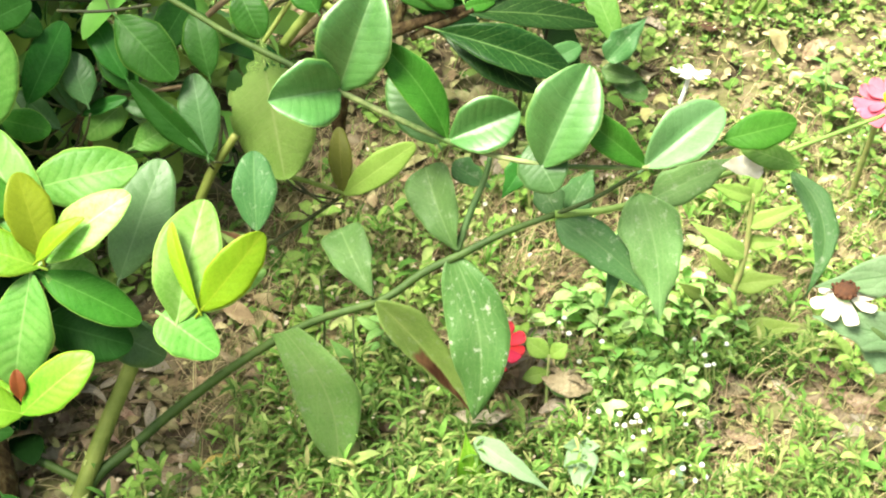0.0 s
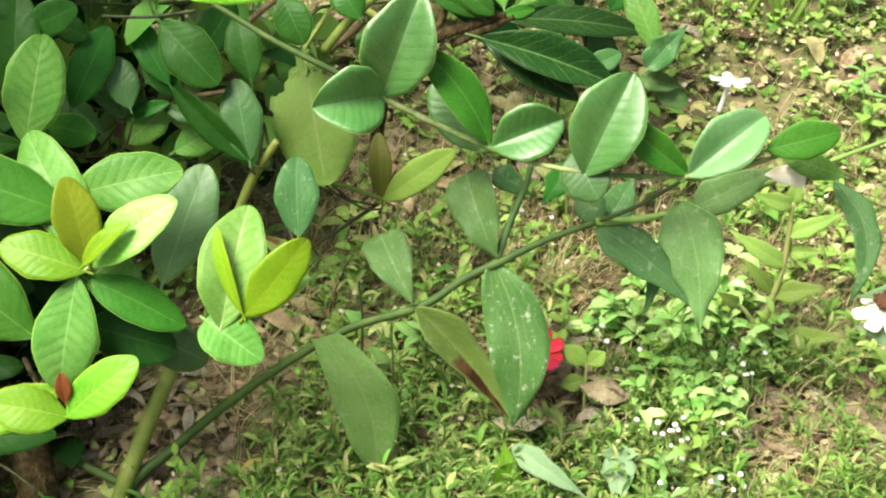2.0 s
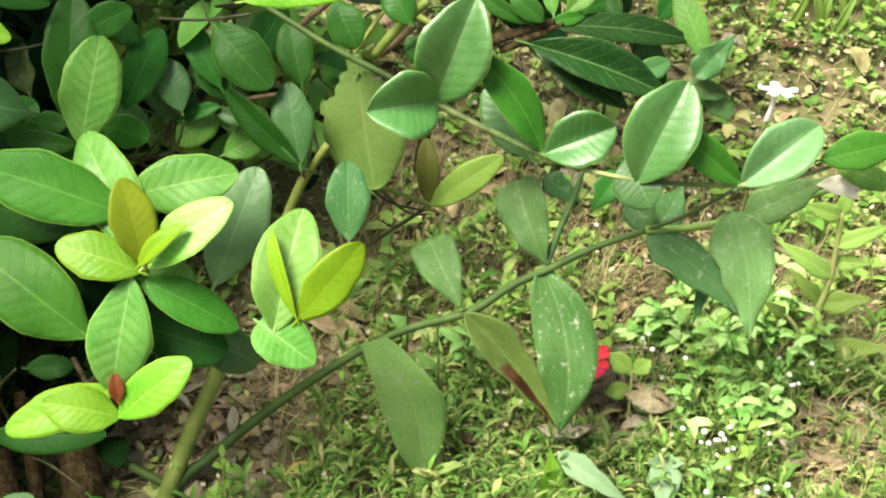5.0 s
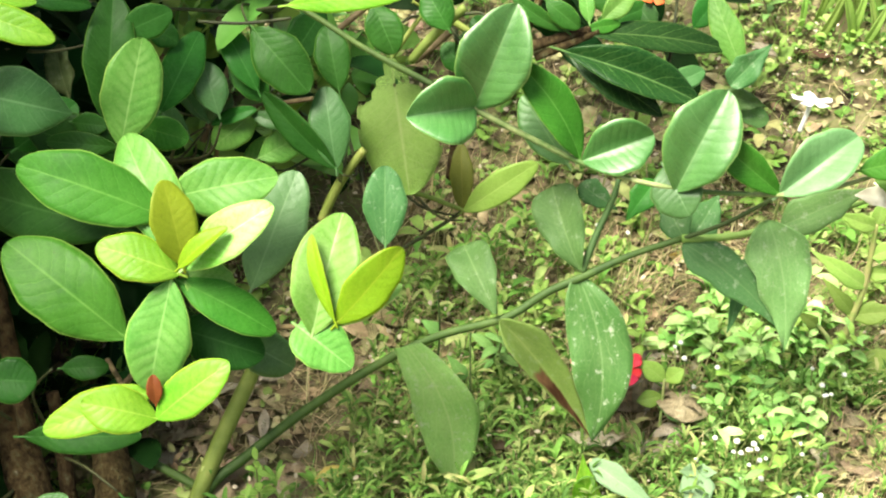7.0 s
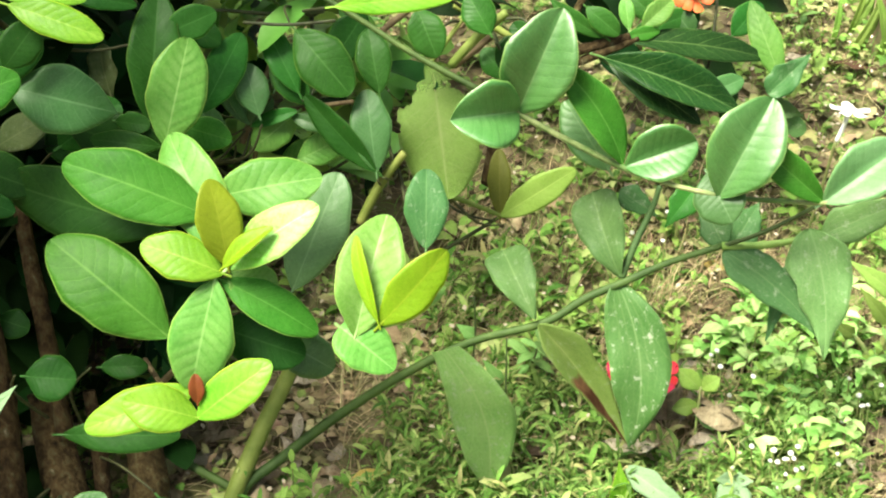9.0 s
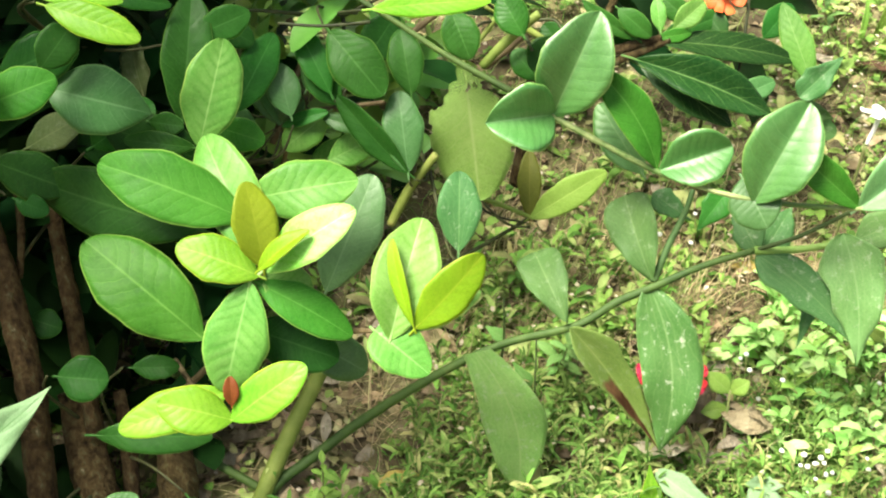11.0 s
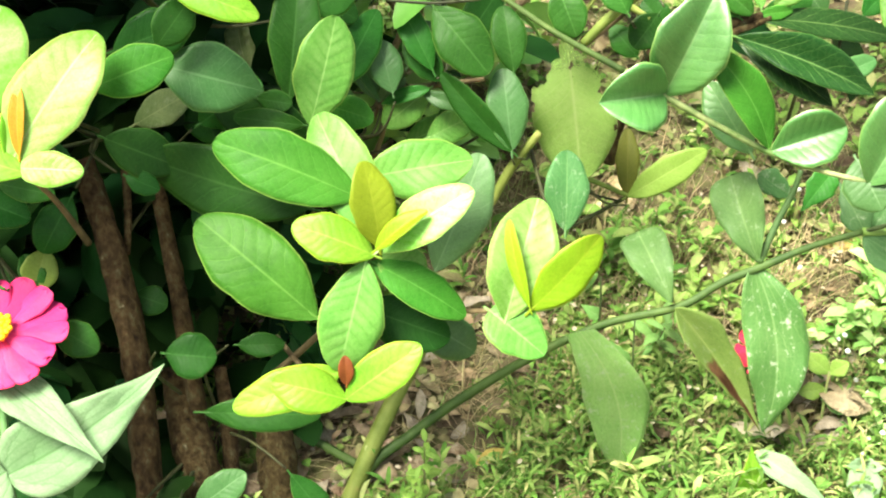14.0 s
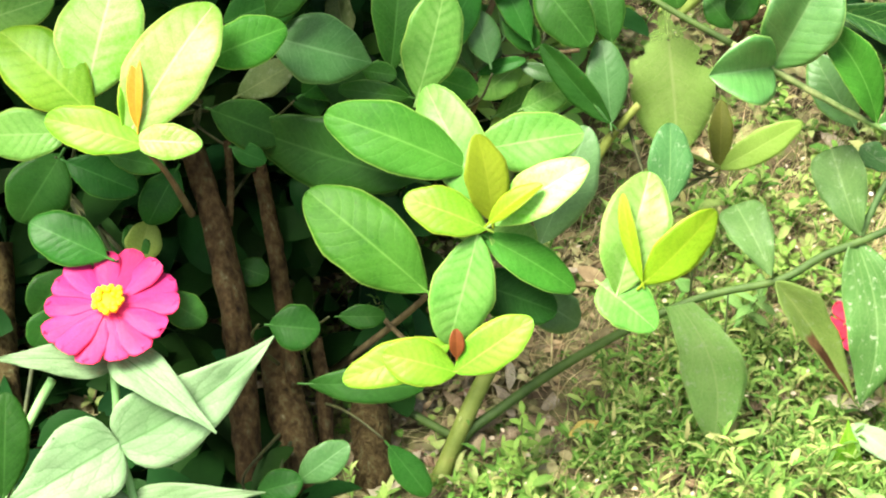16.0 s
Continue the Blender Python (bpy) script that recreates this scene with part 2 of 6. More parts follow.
GREYISH = leaf_material("greyish_leaf", (0.150, 0.200, 0.080), (0.080, 0.135, 0.045), (0.220, 0.270, 0.120), None, 0.5, mildew=0.3, glow=0.2, sheen=0.1)
LONG_DARK = leaf_material("long_dark_leaf", (0.012, 0.052, 0.010), (0.006, 0.034, 0.006), (0.110, 0.210, 0.060), (0.060, 0.150, 0.035), 0.34, glow=0.1, sheen=0.15, vein_mix=0.5, flesh_sheen_mix=0.05)
REDBROWN = leaf_material("red_bud_leaf", (0.190, 0.055, 0.014), (0.140, 0.040, 0.010), (0.250, 0.090, 0.020), None, 0.45)
ORANGE_BUD = leaf_material("orange_bud_leaf", (0.483, 0.280, 0.022), (0.378, 0.220, 0.014), (0.525, 0.360, 0.043), None, 0.45)
DEADHANG = leaf_material("hanging_dead_leaf", (0.10, 0.055, 0.03), (0.06, 0.035, 0.02), (0.14, 0.08, 0.045), None, 0.7, glow=0.15)
LACE = leaf_material("eaten_leaf", (0.290, 0.500, 0.130), (0.200, 0.390, 0.080), (0.420, 0.540, 0.220), None, 0.6, lace=0.6, glow=0.5)
DULL = leaf_material("dull_leaf", (0.095, 0.205, 0.060), (0.070, 0.165, 0.045), (0.165, 0.280, 0.095), None, 0.5, mildew=0.25, veins=5, nerves=0.4)
DULL_SPOT = leaf_material("mildewed_leaf", (0.080, 0.200, 0.050), (0.050, 0.150, 0.032), (0.170, 0.290, 0.110), None, 0.45, mildew=0.85, veins=4, nerves=0.4)
DULL_PALE = leaf_material("pale_dull_leaf", (0.165, 0.335, 0.110), (0.120, 0.270, 0.078), (0.240, 0.400, 0.165), None, 0.5, mildew=0.5, veins=4, glow=0.4, nerves=0.4)
# brighter copy for one thin shaded leaf: light put into its colour
DULL_BRIGHTENED = leaf_material("brightened_thin_leaf", (0.310, 0.540, 0.175), (0.200, 0.420, 0.110), (0.400, 0.560, 0.230), None, 0.5, mildew=0.7, veins=4, glow=0.6, nerves=0.4)
DULL_DARK = leaf_material("dark_dull_leaf", (0.060, 0.170, 0.050), (0.045, 0.135, 0.040), (0.130, 0.250, 0.090), None, 0.48, mildew=0.35, veins=4, nerves=0.4)
WILT = leaf_material("wilting_leaf", (0.190, 0.330, 0.075), (0.145, 0.265, 0.058), (0.300, 0.400, 0.125), None, 0.55, mildew=0.35, burn=0.62, veins=5, glow=0.4)
ZLEAF = leaf_material("pale_zinnia_leaf", (0.200, 0.310, 0.165), (0.130, 0.235, 0.105), (0.075, 0.165, 0.055), (0.25, 0.36, 0.19), 0.55, veins=4, glow=0.25, vein_mix=0.7, pucker=0.9, sheen=0.3, nerves=0.6)
WEED = leaf_material("weed_leaf", (0.270, 0.450, 0.085), (0.190, 0.370, 0.060), (0.380, 0.530, 0.170), None, 0.48, veins=5)
WEED_BLUE = leaf_material("cool_weed_leaf", (0.210, 0.410, 0.110), (0.150, 0.340, 0.080), (0.320, 0.480, 0.190), None, 0.48, veins=5)
WEED_YELLOW = leaf_material("yellow_weed_leaf", (0.230, 0.360, 0.075), (0.170, 0.300, 0.055), (0.330, 0.430, 0.140), None, 0.5, veins=6)
WEED_PALE = leaf_material("chalky_weed_leaf", (0.213, 0.356, 0.188), (0.163, 0.288, 0.138), (0.325, 0.450, 0.275), None, 0.5, veins=4)


def mixed_material(name, shades, rough=0.6, glow=0.3, spec=0.12):
    """Many small leaves in one mesh: each takes one of several shades, with blotches and fine grain over it."""
    m, nt, nodes, links, bsdf = nodes_of(name)
    rnd = nodes.new("ShaderNodeNewGeometry").outputs["Random Per Island"]
    col = ramp(nt, rnd, shades)
    coord = nodes.new("ShaderNodeTexCoord").outputs["Object"]
    level = math_node(nt, 'ADD', math_node(nt, 'MULTIPLY', noise_node(nt, 25, 3, coord), 0.9), math_node(nt, 'MULTIPLY', noise_node(nt, 420, 3, coord), 0.6))
    level = math_node(nt, 'ADD', level, math_node(nt, 'MULTIPLY', math_node(nt, 'FRACT', math_node(nt, 'MULTIPLY', rnd, 91.7)), 0.45))
    hsv = nodes.new("ShaderNodeHueSaturation")
    links.new(col, hsv.inputs["Color"])
    links.new(level, hsv.inputs["Value"])
    links.new(hsv.outputs[0], bsdf.inputs["Base Color"])
    bsdf.inputs["Roughness"].default_value = rough
    bsdf.inputs["Specular IOR Level"].default_value = spec
    thin = nodes.new("ShaderNodeBsdfTranslucent")
    links.new(hsv.outputs[0], thin.inputs["Color"])
    both = nodes.new("ShaderNodeMixShader")
    both.inputs[0].default_value = glow
    links.new(bsdf.outputs[0], both.inputs[1])
    links.new(thin.outputs[0], both.inputs[2])
    links.new(both.outputs[0], nodes["Material Output"].inputs["Surface"])
    return m


def plain_material(name, stops, scale=60, rough=0.6, bump_depth=0.001, bump_scale=300, stretch=(1, 1, 1), vary=0.3, island=False, glow=0.0, spec=0.3):
    """A mottled surface: a noise-driven ramp, finer relief, and a brightness that varies from piece to piece."""
    m, nt, nodes, links, bsdf = nodes_of(name)
    mp = nodes.new("ShaderNodeMapping")
    mp.inputs["Scale"].default_value = stretch
    links.new(nodes.new("ShaderNodeTexCoord").outputs["Object"], mp.inputs["Vector"])
    col = ramp(nt, noise_node(nt, scale, 5, mp.outputs[0]), stops)
    if island:
        rnd = nodes.new("ShaderNodeNewGeometry").outputs["Random Per Island"]
    else:
        rnd = nodes.new("ShaderNodeObjectInfo").outputs["Random"]
    hsv = nodes.new("ShaderNodeHueSaturation")
    links.new(col, hsv.inputs["Color"])
    shift = math_node(nt, 'MULTIPLY_ADD', math_node(nt, 'FRACT', math_node(nt, 'MULTIPLY', rnd, 7.31)), 0.14 * vary)
    shift.node.inputs[2].default_value = 0.5 - 0.07 * vary
    links.new(shift, hsv.inputs["Hue"])
    val = math_node(nt, 'MULTIPLY_ADD', rnd, 2 * vary)
    val.node.inputs[2].default_value = 1 - vary
    links.new(val, hsv.inputs["Value"])
    links.new(hsv.outputs[0], bsdf.inputs["Base Color"])
    bsdf.inputs["Roughness"].default_value = rough
    bsdf.inputs["Specular IOR Level"].default_value = spec
    b = nodes.new("ShaderNodeBump")
    b.inputs["Strength"].default_value, b.inputs["Distance"].default_value = 0.7, bump_depth
    links.new(noise_node(nt, bump_scale, 5, mp.outputs[0]), b.inputs["Height"])
    links.new(b.outputs[0], bsdf.inputs["Normal"])
    if glow:
        thin = nodes.new("ShaderNodeBsdfTranslucent")
        links.new(hsv.outputs[0], thin.inputs["Color"])
        mixed = nodes.new("ShaderNodeMixShader")
        mixed.inputs[0].default_value = glow
        links.new(bsdf.outputs[0], mixed.inputs[1])
        links.new(thin.outputs[0], mixed.inputs[2])
        links.new(mixed.outputs[0], nodes["Material Output"].inputs["Surface"])
    return m


BARK = plain_material("bark", [(0.26, (0.009, 0.006, 0.003)), (0.42, (0.043, 0.029, 0.012)), (0.56, (0.082, 0.058, 0.024)), (0.66, (0.090, 0.084, 0.039)), (0.76, (0.250, 0.218, 0.148))], 210, 0.88, 0.008, 420, (1, 1, 0.5), 0.2, spec=0.15)
TWIG = plain_material("brown_twig", [(0.35, (0.09, 0.065, 0.03)), (0.7, (0.20, 0.16, 0.08))], 120, 0.75, 0.001, 500, (1, 1, 0.4), 0.2)
TWIG_GREEN = plain_material("green_twig", [(0.35, (0.12, 0.17, 0.03)), (0.62, (0.19, 0.24, 0.055)), (0.8, (0.24, 0.19, 0.07))], 60, 0.6, 0.0006, 500, (1, 1, 1), 0.15)
DARKTWIG = plain_material("dark_twig", [(0.35, (0.025, 0.03, 0.012)), (0.7, (0.06, 0.07, 0.025))], 120, 0.6, 0.0006, 500)
SPRAY = plain_material("spray_twig", [(0.44, (0.06, 0.12, 0.028)), (0.62, (0.28, 0.32, 0.14))], 30, 0.55, 0.0005, 500, (1, 1, 1), 0.1)
ZSTEM = plain_material("zinnia_stem", [(0.35, (0.030, 0.062, 0.012)), (0.6, (0.062, 0.108, 0.022)), (0.8, (0.14, 0.135, 0.045))], 45, 0.6, 0.0006, 700, (1, 1, 1), 0.1)
ZFRESH = plain_material("fresh_zinnia_stem", [(0.35, (0.10, 0.19, 0.035)), (0.6, (0.17, 0.27, 0.06)), (0.8, (0.26, 0.30, 0.11))], 50, 0.55, 0.0005, 600, (1, 1, 1), 0.1)
ZDARK = plain_material("dark_zinnia_stem", [(0.35, (0.035, 0.07, 0.02)), (0.7, (0.07, 0.12, 0.035))], 60, 0.6, 0.0005, 600)
ZPALE = plain_material("pale_zinnia_stem", [(0.35, (0.16, 0.32, 0.10)), (0.7, (0.23, 0.42, 0.16))], 60, 0.6, 0.0005, 600)
WEED_STEM = plain_material("weed_stem", [(0.35, (0.15, 0.23, 0.06)), (0.7, (0.30, 0.27, 0.12))], 90, 0.6, 0.0004, 600)
SOIL = plain_material("soil", [(0.28, (0.040, 0.029, 0.016)), (0.42, (0.112, 0.086, 0.048)), (0.52, (0.144, 0.144, 0.055)), (0.62, (0.192, 0.152, 0.092)), (0.78, (0.296, 0.255, 0.176))], 34, 0.95, 0.006, 110, (1, 1, 1), 0.0)
CRUMB = plain_material("litter_crumbs", [(0.3, (0.095, 0.070, 0.034)), (0.5, (0.243, 0.203, 0.101)), (0.7, (0.459, 0.419, 0.230))], 40, 0.9, 0.001, 500, (1, 1, 1), 0.6, True)
STRAW = plain_material("dry_straw", [(0.3, (0.325, 0.244, 0.117)), (0.7, (0.505, 0.424, 0.253))], 60, 0.8, 0.0005, 500, (1, 1, 1), 0.4, True)
GRASS = plain_material("grass", [(0.3, (0.165, 0.374, 0.055)), (0.7, (0.352, 0.528, 0.132))], 14, 0.5, 0.0004, 500, (1, 1, 1), 0.45, True, 0.3)
CLOVER = mixed_material("low_weed_leaves", [(0.0, (0.095, 0.215, 0.040)), (0.3, (0.175, 0.320, 0.065)), (0.6, (0.270, 0.385, 0.100)), (0.85, (0.390, 0.460, 0.180)), (1.0, (0.390, 0.330, 0.180))])
CLOVER_COOL = mixed_material("cool_low_weed_leaves", [(0.0, (0.094, 0.229, 0.042)), (0.35, (0.188, 0.373, 0.071)), (0.65, (0.294, 0.446, 0.108)), (0.9, (0.457, 0.530, 0.203)), (1.0, (0.430, 0.373, 0.167))])
LIT_BACK_LEAF = plain_material("lit_back_leaves", [(0.3, (0.085, 0.214, 0.032)), (0.7, (0.216, 0.399, 0.081))], 12, 0.4, 0.0005, 300, (1, 1, 1), 0.45, True, 0.2, 0.3)
# near-black leaf green: the shade inside the shrubs is put into the colour
SHADE_COLOURED_LEAF = plain_material("shade_coloured_leaves", [(0.3, (0.005, 0.022, 0.005)), (0.7, (0.015, 0.055, 0.012))], 12, 0.45, 0.0005, 300, (1, 1, 1), 0.4, True, 0.12, 0.04)
DEAD = plain_material("dead_leaf", [(0.3, (0.156, 0.102, 0.060)), (0.5, (0.324, 0.234, 0.144)), (0.7, (0.480, 0.384, 0.264))], 3, 0.85, 0.02, 9, (1, 1, 1), 0.45, False, 0.1)
DEAD_GREY = plain_material("grey_dead_leaf", [(0.3, (0.210, 0.150, 0.085)), (0.7, (0.460, 0.370, 0.245))], 3, 0.85, 0.02, 9, (1, 1, 1), 0.2, False, 0.1)
DEAD_PALE = plain_material("bleached_leaf", [(0.3, (0.403, 0.330, 0.231)), (0.7, (0.605, 0.528, 0.410))], 4, 0.8, 0.02, 9, (1, 1, 1), 0.15, False, 0.1)
DEAD_YELLOW = plain_material("yellow_dead_leaf", [(0.35, (0.50, 0.34, 0.07)), (0.7, (0.68, 0.55, 0.20))], 50, 0.7, 0.001, 300, (1, 1, 1), 0.1, False, 0.15)
PINK = leaf_material("pink_petal", (0.700, 0.045, 0.190), (0.640, 0.028, 0.130), (0.560, 0.018, 0.080), (0.66, 0.012, 0.025), 0.5, veins=3, glow=0.25, vein_mix=0.3)
RED = plain_material("red_petal", [(0.3, (0.62, 0.02, 0.05)), (0.7, (0.76, 0.05, 0.10))], 60, 0.55, 0.0005, 500, (1, 1, 1), 0.12, False, 0.25)
ROSE = plain_material("rose_petal", [(0.3, (0.56, 0.11, 0.17)), (0.7, (0.68, 0.20, 0.27))], 60, 0.55, 0.0005, 500, (1, 1, 1), 0.1, False, 0.25)
WHITE = plain_material("white_petal", [(0.3, (0.74, 0.74, 0.70)), (0.7, (0.84, 0.84, 0.82))], 60, 0.5, 0.0005, 500, (1, 1, 1), 0.06, False, 0.25)
CREAM = plain_material("cream_petal", [(0.3, (0.70, 0.64, 0.50)), (0.7, (0.84, 0.80, 0.70))], 60, 0.55, 0.0005, 500, (1, 1, 1), 0.08, False, 0.25)
ORANGE = plain_material("orange_petal", [(0.3, (0.66, 0.11, 0.03)), (0.7, (0.78, 0.20, 0.06))], 60, 0.5, 0.0005, 500, (1, 1, 1), 0.1, False, 0.25)
YELLOW = plain_material("yellow_florets", [(0.3, (0.72, 0.34, 0.01)), (0.7, (0.86, 0.58, 0.02))], 200, 0.6, 0.0005, 900, (1, 1, 1), 0.15)
BROWN_DISC = plain_material("brown_florets", [(0.3, (0.035, 0.014, 0.008)), (0.7, (0.10, 0.042, 0.016))], 300, 0.8, 0.001, 900, (1, 1, 1), 0.15)


# ---- tools for building ----
def mesh_of(name, verts, faces, material, uvs=None, smooth=True):
    me = bpy.data.meshes.new(name)
    me.from_pydata(verts, [], faces)
    if uvs is not None:
        layer = me.uv_layers.new(name="UVMap")
        idx = np.empty(len(me.loops), dtype=np.int32)
        me.loops.foreach_get("vertex_index", idx)
        layer.data.foreach_set("uv", np.asarray(uvs, dtype=np.float32)[idx].ravel())
    me.materials.append(material)
    if smooth:
        me.polygons.foreach_set("use_smooth", [True] * len(me.polygons))
    me.update()
    return me


def place(name, me, parent=None, m=None):
    ob = new(name, me)
    if parent is not None:
        ob.parent = parent
    if m is not None:
        ob.matrix_local = m
    return ob


def thing(name, at, label, category, group=""):
    ob = new(name)
    ob.empty_display_size = 0.02
    ob.location = at
    bpy.context.view_layer.update()
    return tagged(ob, label, category, group)


def smoothstep(a, b, x):
    x = np.clip((x - a) / (b - a), 0, 1)
    return x * x * (3 - 2 * x)


def half_width(shape, v):
    if shape == 'obovate':
        w = np.sin(np.pi * np.clip(v, 0, 1) ** 1.06) ** (0.74 - 0.20 * v)
    elif shape == 'lance':
        w = np.sin(np.pi * np.clip(v, 0, 1) ** 0.64) * (1.0001 - v) ** 0.22 * 1.1
    elif shape == 'clasp':
        w = np.sin(np.pi * np.clip(v, 0, 1) ** 0.52) ** 0.8 * (1.0001 - v) ** 0.3 * 1.1
    elif shape == 'round':
        w = np.sin(np.pi * np.clip(v, 0, 1) ** 0.72) ** 0.55
    elif shape == 'torn':
        w = np.sin(np.pi * (0.13 + 0.87 * np.clip(v, 0, 1) ** 1.25)) ** 0.9
    elif shape == 'droop':
        w = np.sin(np.pi * np.clip(v, 0, 1) ** 0.92) ** 0.66 * (1.0001 - v) ** 0.2 * 1.08
    elif shape == 'long':
        w = np.sin(np.pi * np.clip(v, 0, 1) ** 1.05) ** 0.85
    elif shape == 'petal':
        w = np.clip(v * 1.9, 0, 1) ** 0.8 * np.sqrt(np.clip(1 - np.clip((v - 0.80) / 0.20, 0, 1) ** 3.2, 0, 1))
    else:
        w = np.sin(np.pi * np.clip(v, 0, 1)) ** 0.9
    return w


def leaf_mesh(length, width, shape, fold, arch, bow, wave, material, seed, rows=20, cols=8, thick=0.0004, stalk=False):
    """A leaf along x, its face up z: a V-folded, arched and rippled blade with two faces and a rim."""
    rng = np.random.RandomState(seed)
    ph = rng.rand(3) * 6.28
    v = 0.5 * (1 - np.cos(np.pi * np.linspace(0, 1, rows + 1)))
    hw = 0.5 * width * half_width(shape, v) * (1 + (0.07 if shape == 'lance' else 0.025) * np.sin(v * 15 + ph[0])) + 0.0004
    half = np.array([0.035, 0.28, 0.55, 0.8, 1.0]) if cols > 5 else np.array([0.05, 0.5, 1.0])
    s = np.concatenate([-half[::-1], half])
    cols = len(s) - 1
    V, Sd = np.meshgrid(v, s, indexing='ij')
    H = hw[:, None] * np.ones_like(Sd)
    X = length * V
    edge = (0.06 if shape == 'lance' else 0.02) * np.sin(V * 23 + ph[1]) * np.sign(Sd)
    if shape == 'petal':
        X = X + 0.10 * length * V ** 9 * (np.cos(7.0 * Sd) - 1) * 0.5 * (0.6 + 0.4 * np.cos(ph[0] + 3 * Sd))
    Y = H * Sd * (1 + edge) + bow * length * 4 * V * (1 - V)
    a = np.abs(Sd)
    Z = arch * length * 4 * V * (1 - V) + fold * H * a - (0.08 + 0.12 * fold) * H * a ** 3
    Z += wave * width * a ** 2 * np.sin(V * 13 + ph[1] + 2.2 * np.sign(Sd)) + 0.5 * wave * width * np.sin(V * 5 + ph[2])
    if shape in ('obovate', 'ovate', 'round', 'long'):
        # a slight twist along the blade and a tip that turns down
        Z += rng.uniform(-0.30, 0.30) * H * Sd * (2 * V - 1) - rng.uniform(0.0, 0.05) * length * V ** 4
    top = np.stack([X, Y, Z], -1).reshape(-1, 3)
    bottom = top - np.array([0, 0, thick])
    n = (rows + 1) * (cols + 1)
    uv = np.stack([(Sd + 1) / 2, V], -1).reshape(-1, 2)
    faces = []
    c = cols + 1
    for i in range(rows):
        for j in range(cols):
            q = (i * c + j, (i + 1) * c + j, (i + 1) * c + j + 1, i * c + j + 1)
            faces.append(q)
            faces.append(tuple(n + k for k in reversed(q)))
        for j in (0, cols):
            a0, b0 = i * c + j, (i + 1) * c + j
            faces.append((a0, a0 + n, b0 + n, b0) if j == 0 else (b0, b0 + n, a0 + n, a0))
    verts, uvs = np.concatenate([top, bottom]), np.concatenate([uv, uv])
    if stalk:
        # the short stalk runs on under the blade as a raised midrib
        r = 0.0005 + 0.012 * width
        sv, sf = tube([(-0.09 * length, 0, -0.02 * length, r), (0, 0, -0.3 * r, r), (0.2 * length, bow * length * 0.64, arch * length * 0.64 - 1.0 * r - thick, 0.6 * r)], 6)
        faces += [tuple(len(verts) + k for k in q) for q in sf]
        uvs = np.concatenate([uvs, np.tile([[0.5, 0.3]], (len(sv), 1))])
        verts = np.concatenate([verts, np.array(sv)])
    return mesh_of("leaf", verts.tolist(), faces, material, uvs)


leaf_count = [0]
loose_leaves = []


def leaf(parent, material, base, tip, width, face, shape='obovate', fold=0.12, arch=0.06, bow=0.0, wave=0.02, name="leaf"):
    """One leaf of a plant, from its base to its tip, its upper side towards face."""
    leaf_count[0] += 1
    b, t = Vector(base), Vector(tip)
    root = parent.parent or parent
    x = (t - b).normalized()
    z = Vector(face)
    z = (z - x * z.dot(x)).normalized()
    y = z.cross(x)
    if parent is shrub:
        loose_leaves.append((b.copy(), x.copy()))
    me = leaf_mesh((t - b).length, width, shape, fold, arch, bow, wave, material, leaf_count[0], stalk=shape in ('obovate', 'ovate', 'round', 'long'))
    m = Matrix.Translation(b - root.location) @ Matrix((x, y, z)).transposed().to_4x4()
    return place(name, me, parent, m)


def tube(points, sides=10, bark=0.0, seed=0, close=True):
    """A round stem through points (x, y, z, radius), smoothed along its way; bark: uneven, with lumps at nodes."""
    P = np.array(points, float)
    d = np.r_[0, np.cumsum(np.linalg.norm(np.diff(P[:, :3], axis=0), axis=1))]
    n = max(6, int(len(P) * 5))
    s = np.linspace(0, d[-1], n)
    # Catmull-Rom through the points
    Q = np.empty((n, 4))
    for k, u in enumerate(s):
        i = min(np.searchsorted(d, u, side='right') - 1, len(P) - 2)
        t = (u - d[i]) / max(d[i + 1] - d[i], 1e-9)
        p0, p1, p2, p3 = P[max(i - 1, 0)], P[i], P[i + 1], P[min(i + 2, len(P) - 1)]
        Q[k] = 0.5 * (2 * p1 + (p2 - p0) * t + (2 * p0 - 5 * p1 + 4 * p2 - p3) * t * t + (3 * p1 - p0 - 3 * p2 + p3) * t ** 3)
    rng = np.random.RandomState(seed)
    verts, faces = [], []
    tang = np.gradient(Q[:, :3], axis=0)
    ref = np.array([0.3, 1.0, 0.2])
    for k in range(n):
        t = tang[k] / (np.linalg.norm(tang[k]) + 1e-12)
        a = np.cross(t, ref)
        a /= np.linalg.norm(a)
        b = np.cross(t, a)
        lump = 0.84 * (1 + bark * 0.035 * np.sin(s[k] * 70 + seed) + bark * 0.03 * rng.randn()) if bark else 1.0
        for j in range(sides):
            w = 2 * np.pi * j / sides
            r = Q[k, 3] * lump * (1 + bark * 0.08 * np.sin(3 * w + s[k] * 25 + seed) + bark * 0.05 * np.sin(7 * w + seed) + bark * 0.05 * rng.randn())
            verts.append(tuple(Q[k, :3] + r * (np.cos(w) * a + np.sin(w) * b)))
    for k in range(n - 1):
        for j in range(sides):
            faces.append((k * sides + j, k * sides + (j + 1) % sides, (k + 1) * sides + (j + 1) % sides, (k + 1) * sides + j))
    if close:
        faces.append(tuple(reversed(range(sides))))
        faces.append(tuple(range((n - 1) * sides, n * sides)))
    return verts, faces


def stem(parent, name, material, points, bark=0.0, sides=10):
    leaf_count[0] += 1
    o = parent.location
    pts = [(x - o.x, y - o.y, z - o.z, r) for x, y, z, r in points]
    v, f = tube(pts, 14 if bark else sides, bark, leaf_count[0])
    return place(name, mesh_of(name, v, f, material), parent)


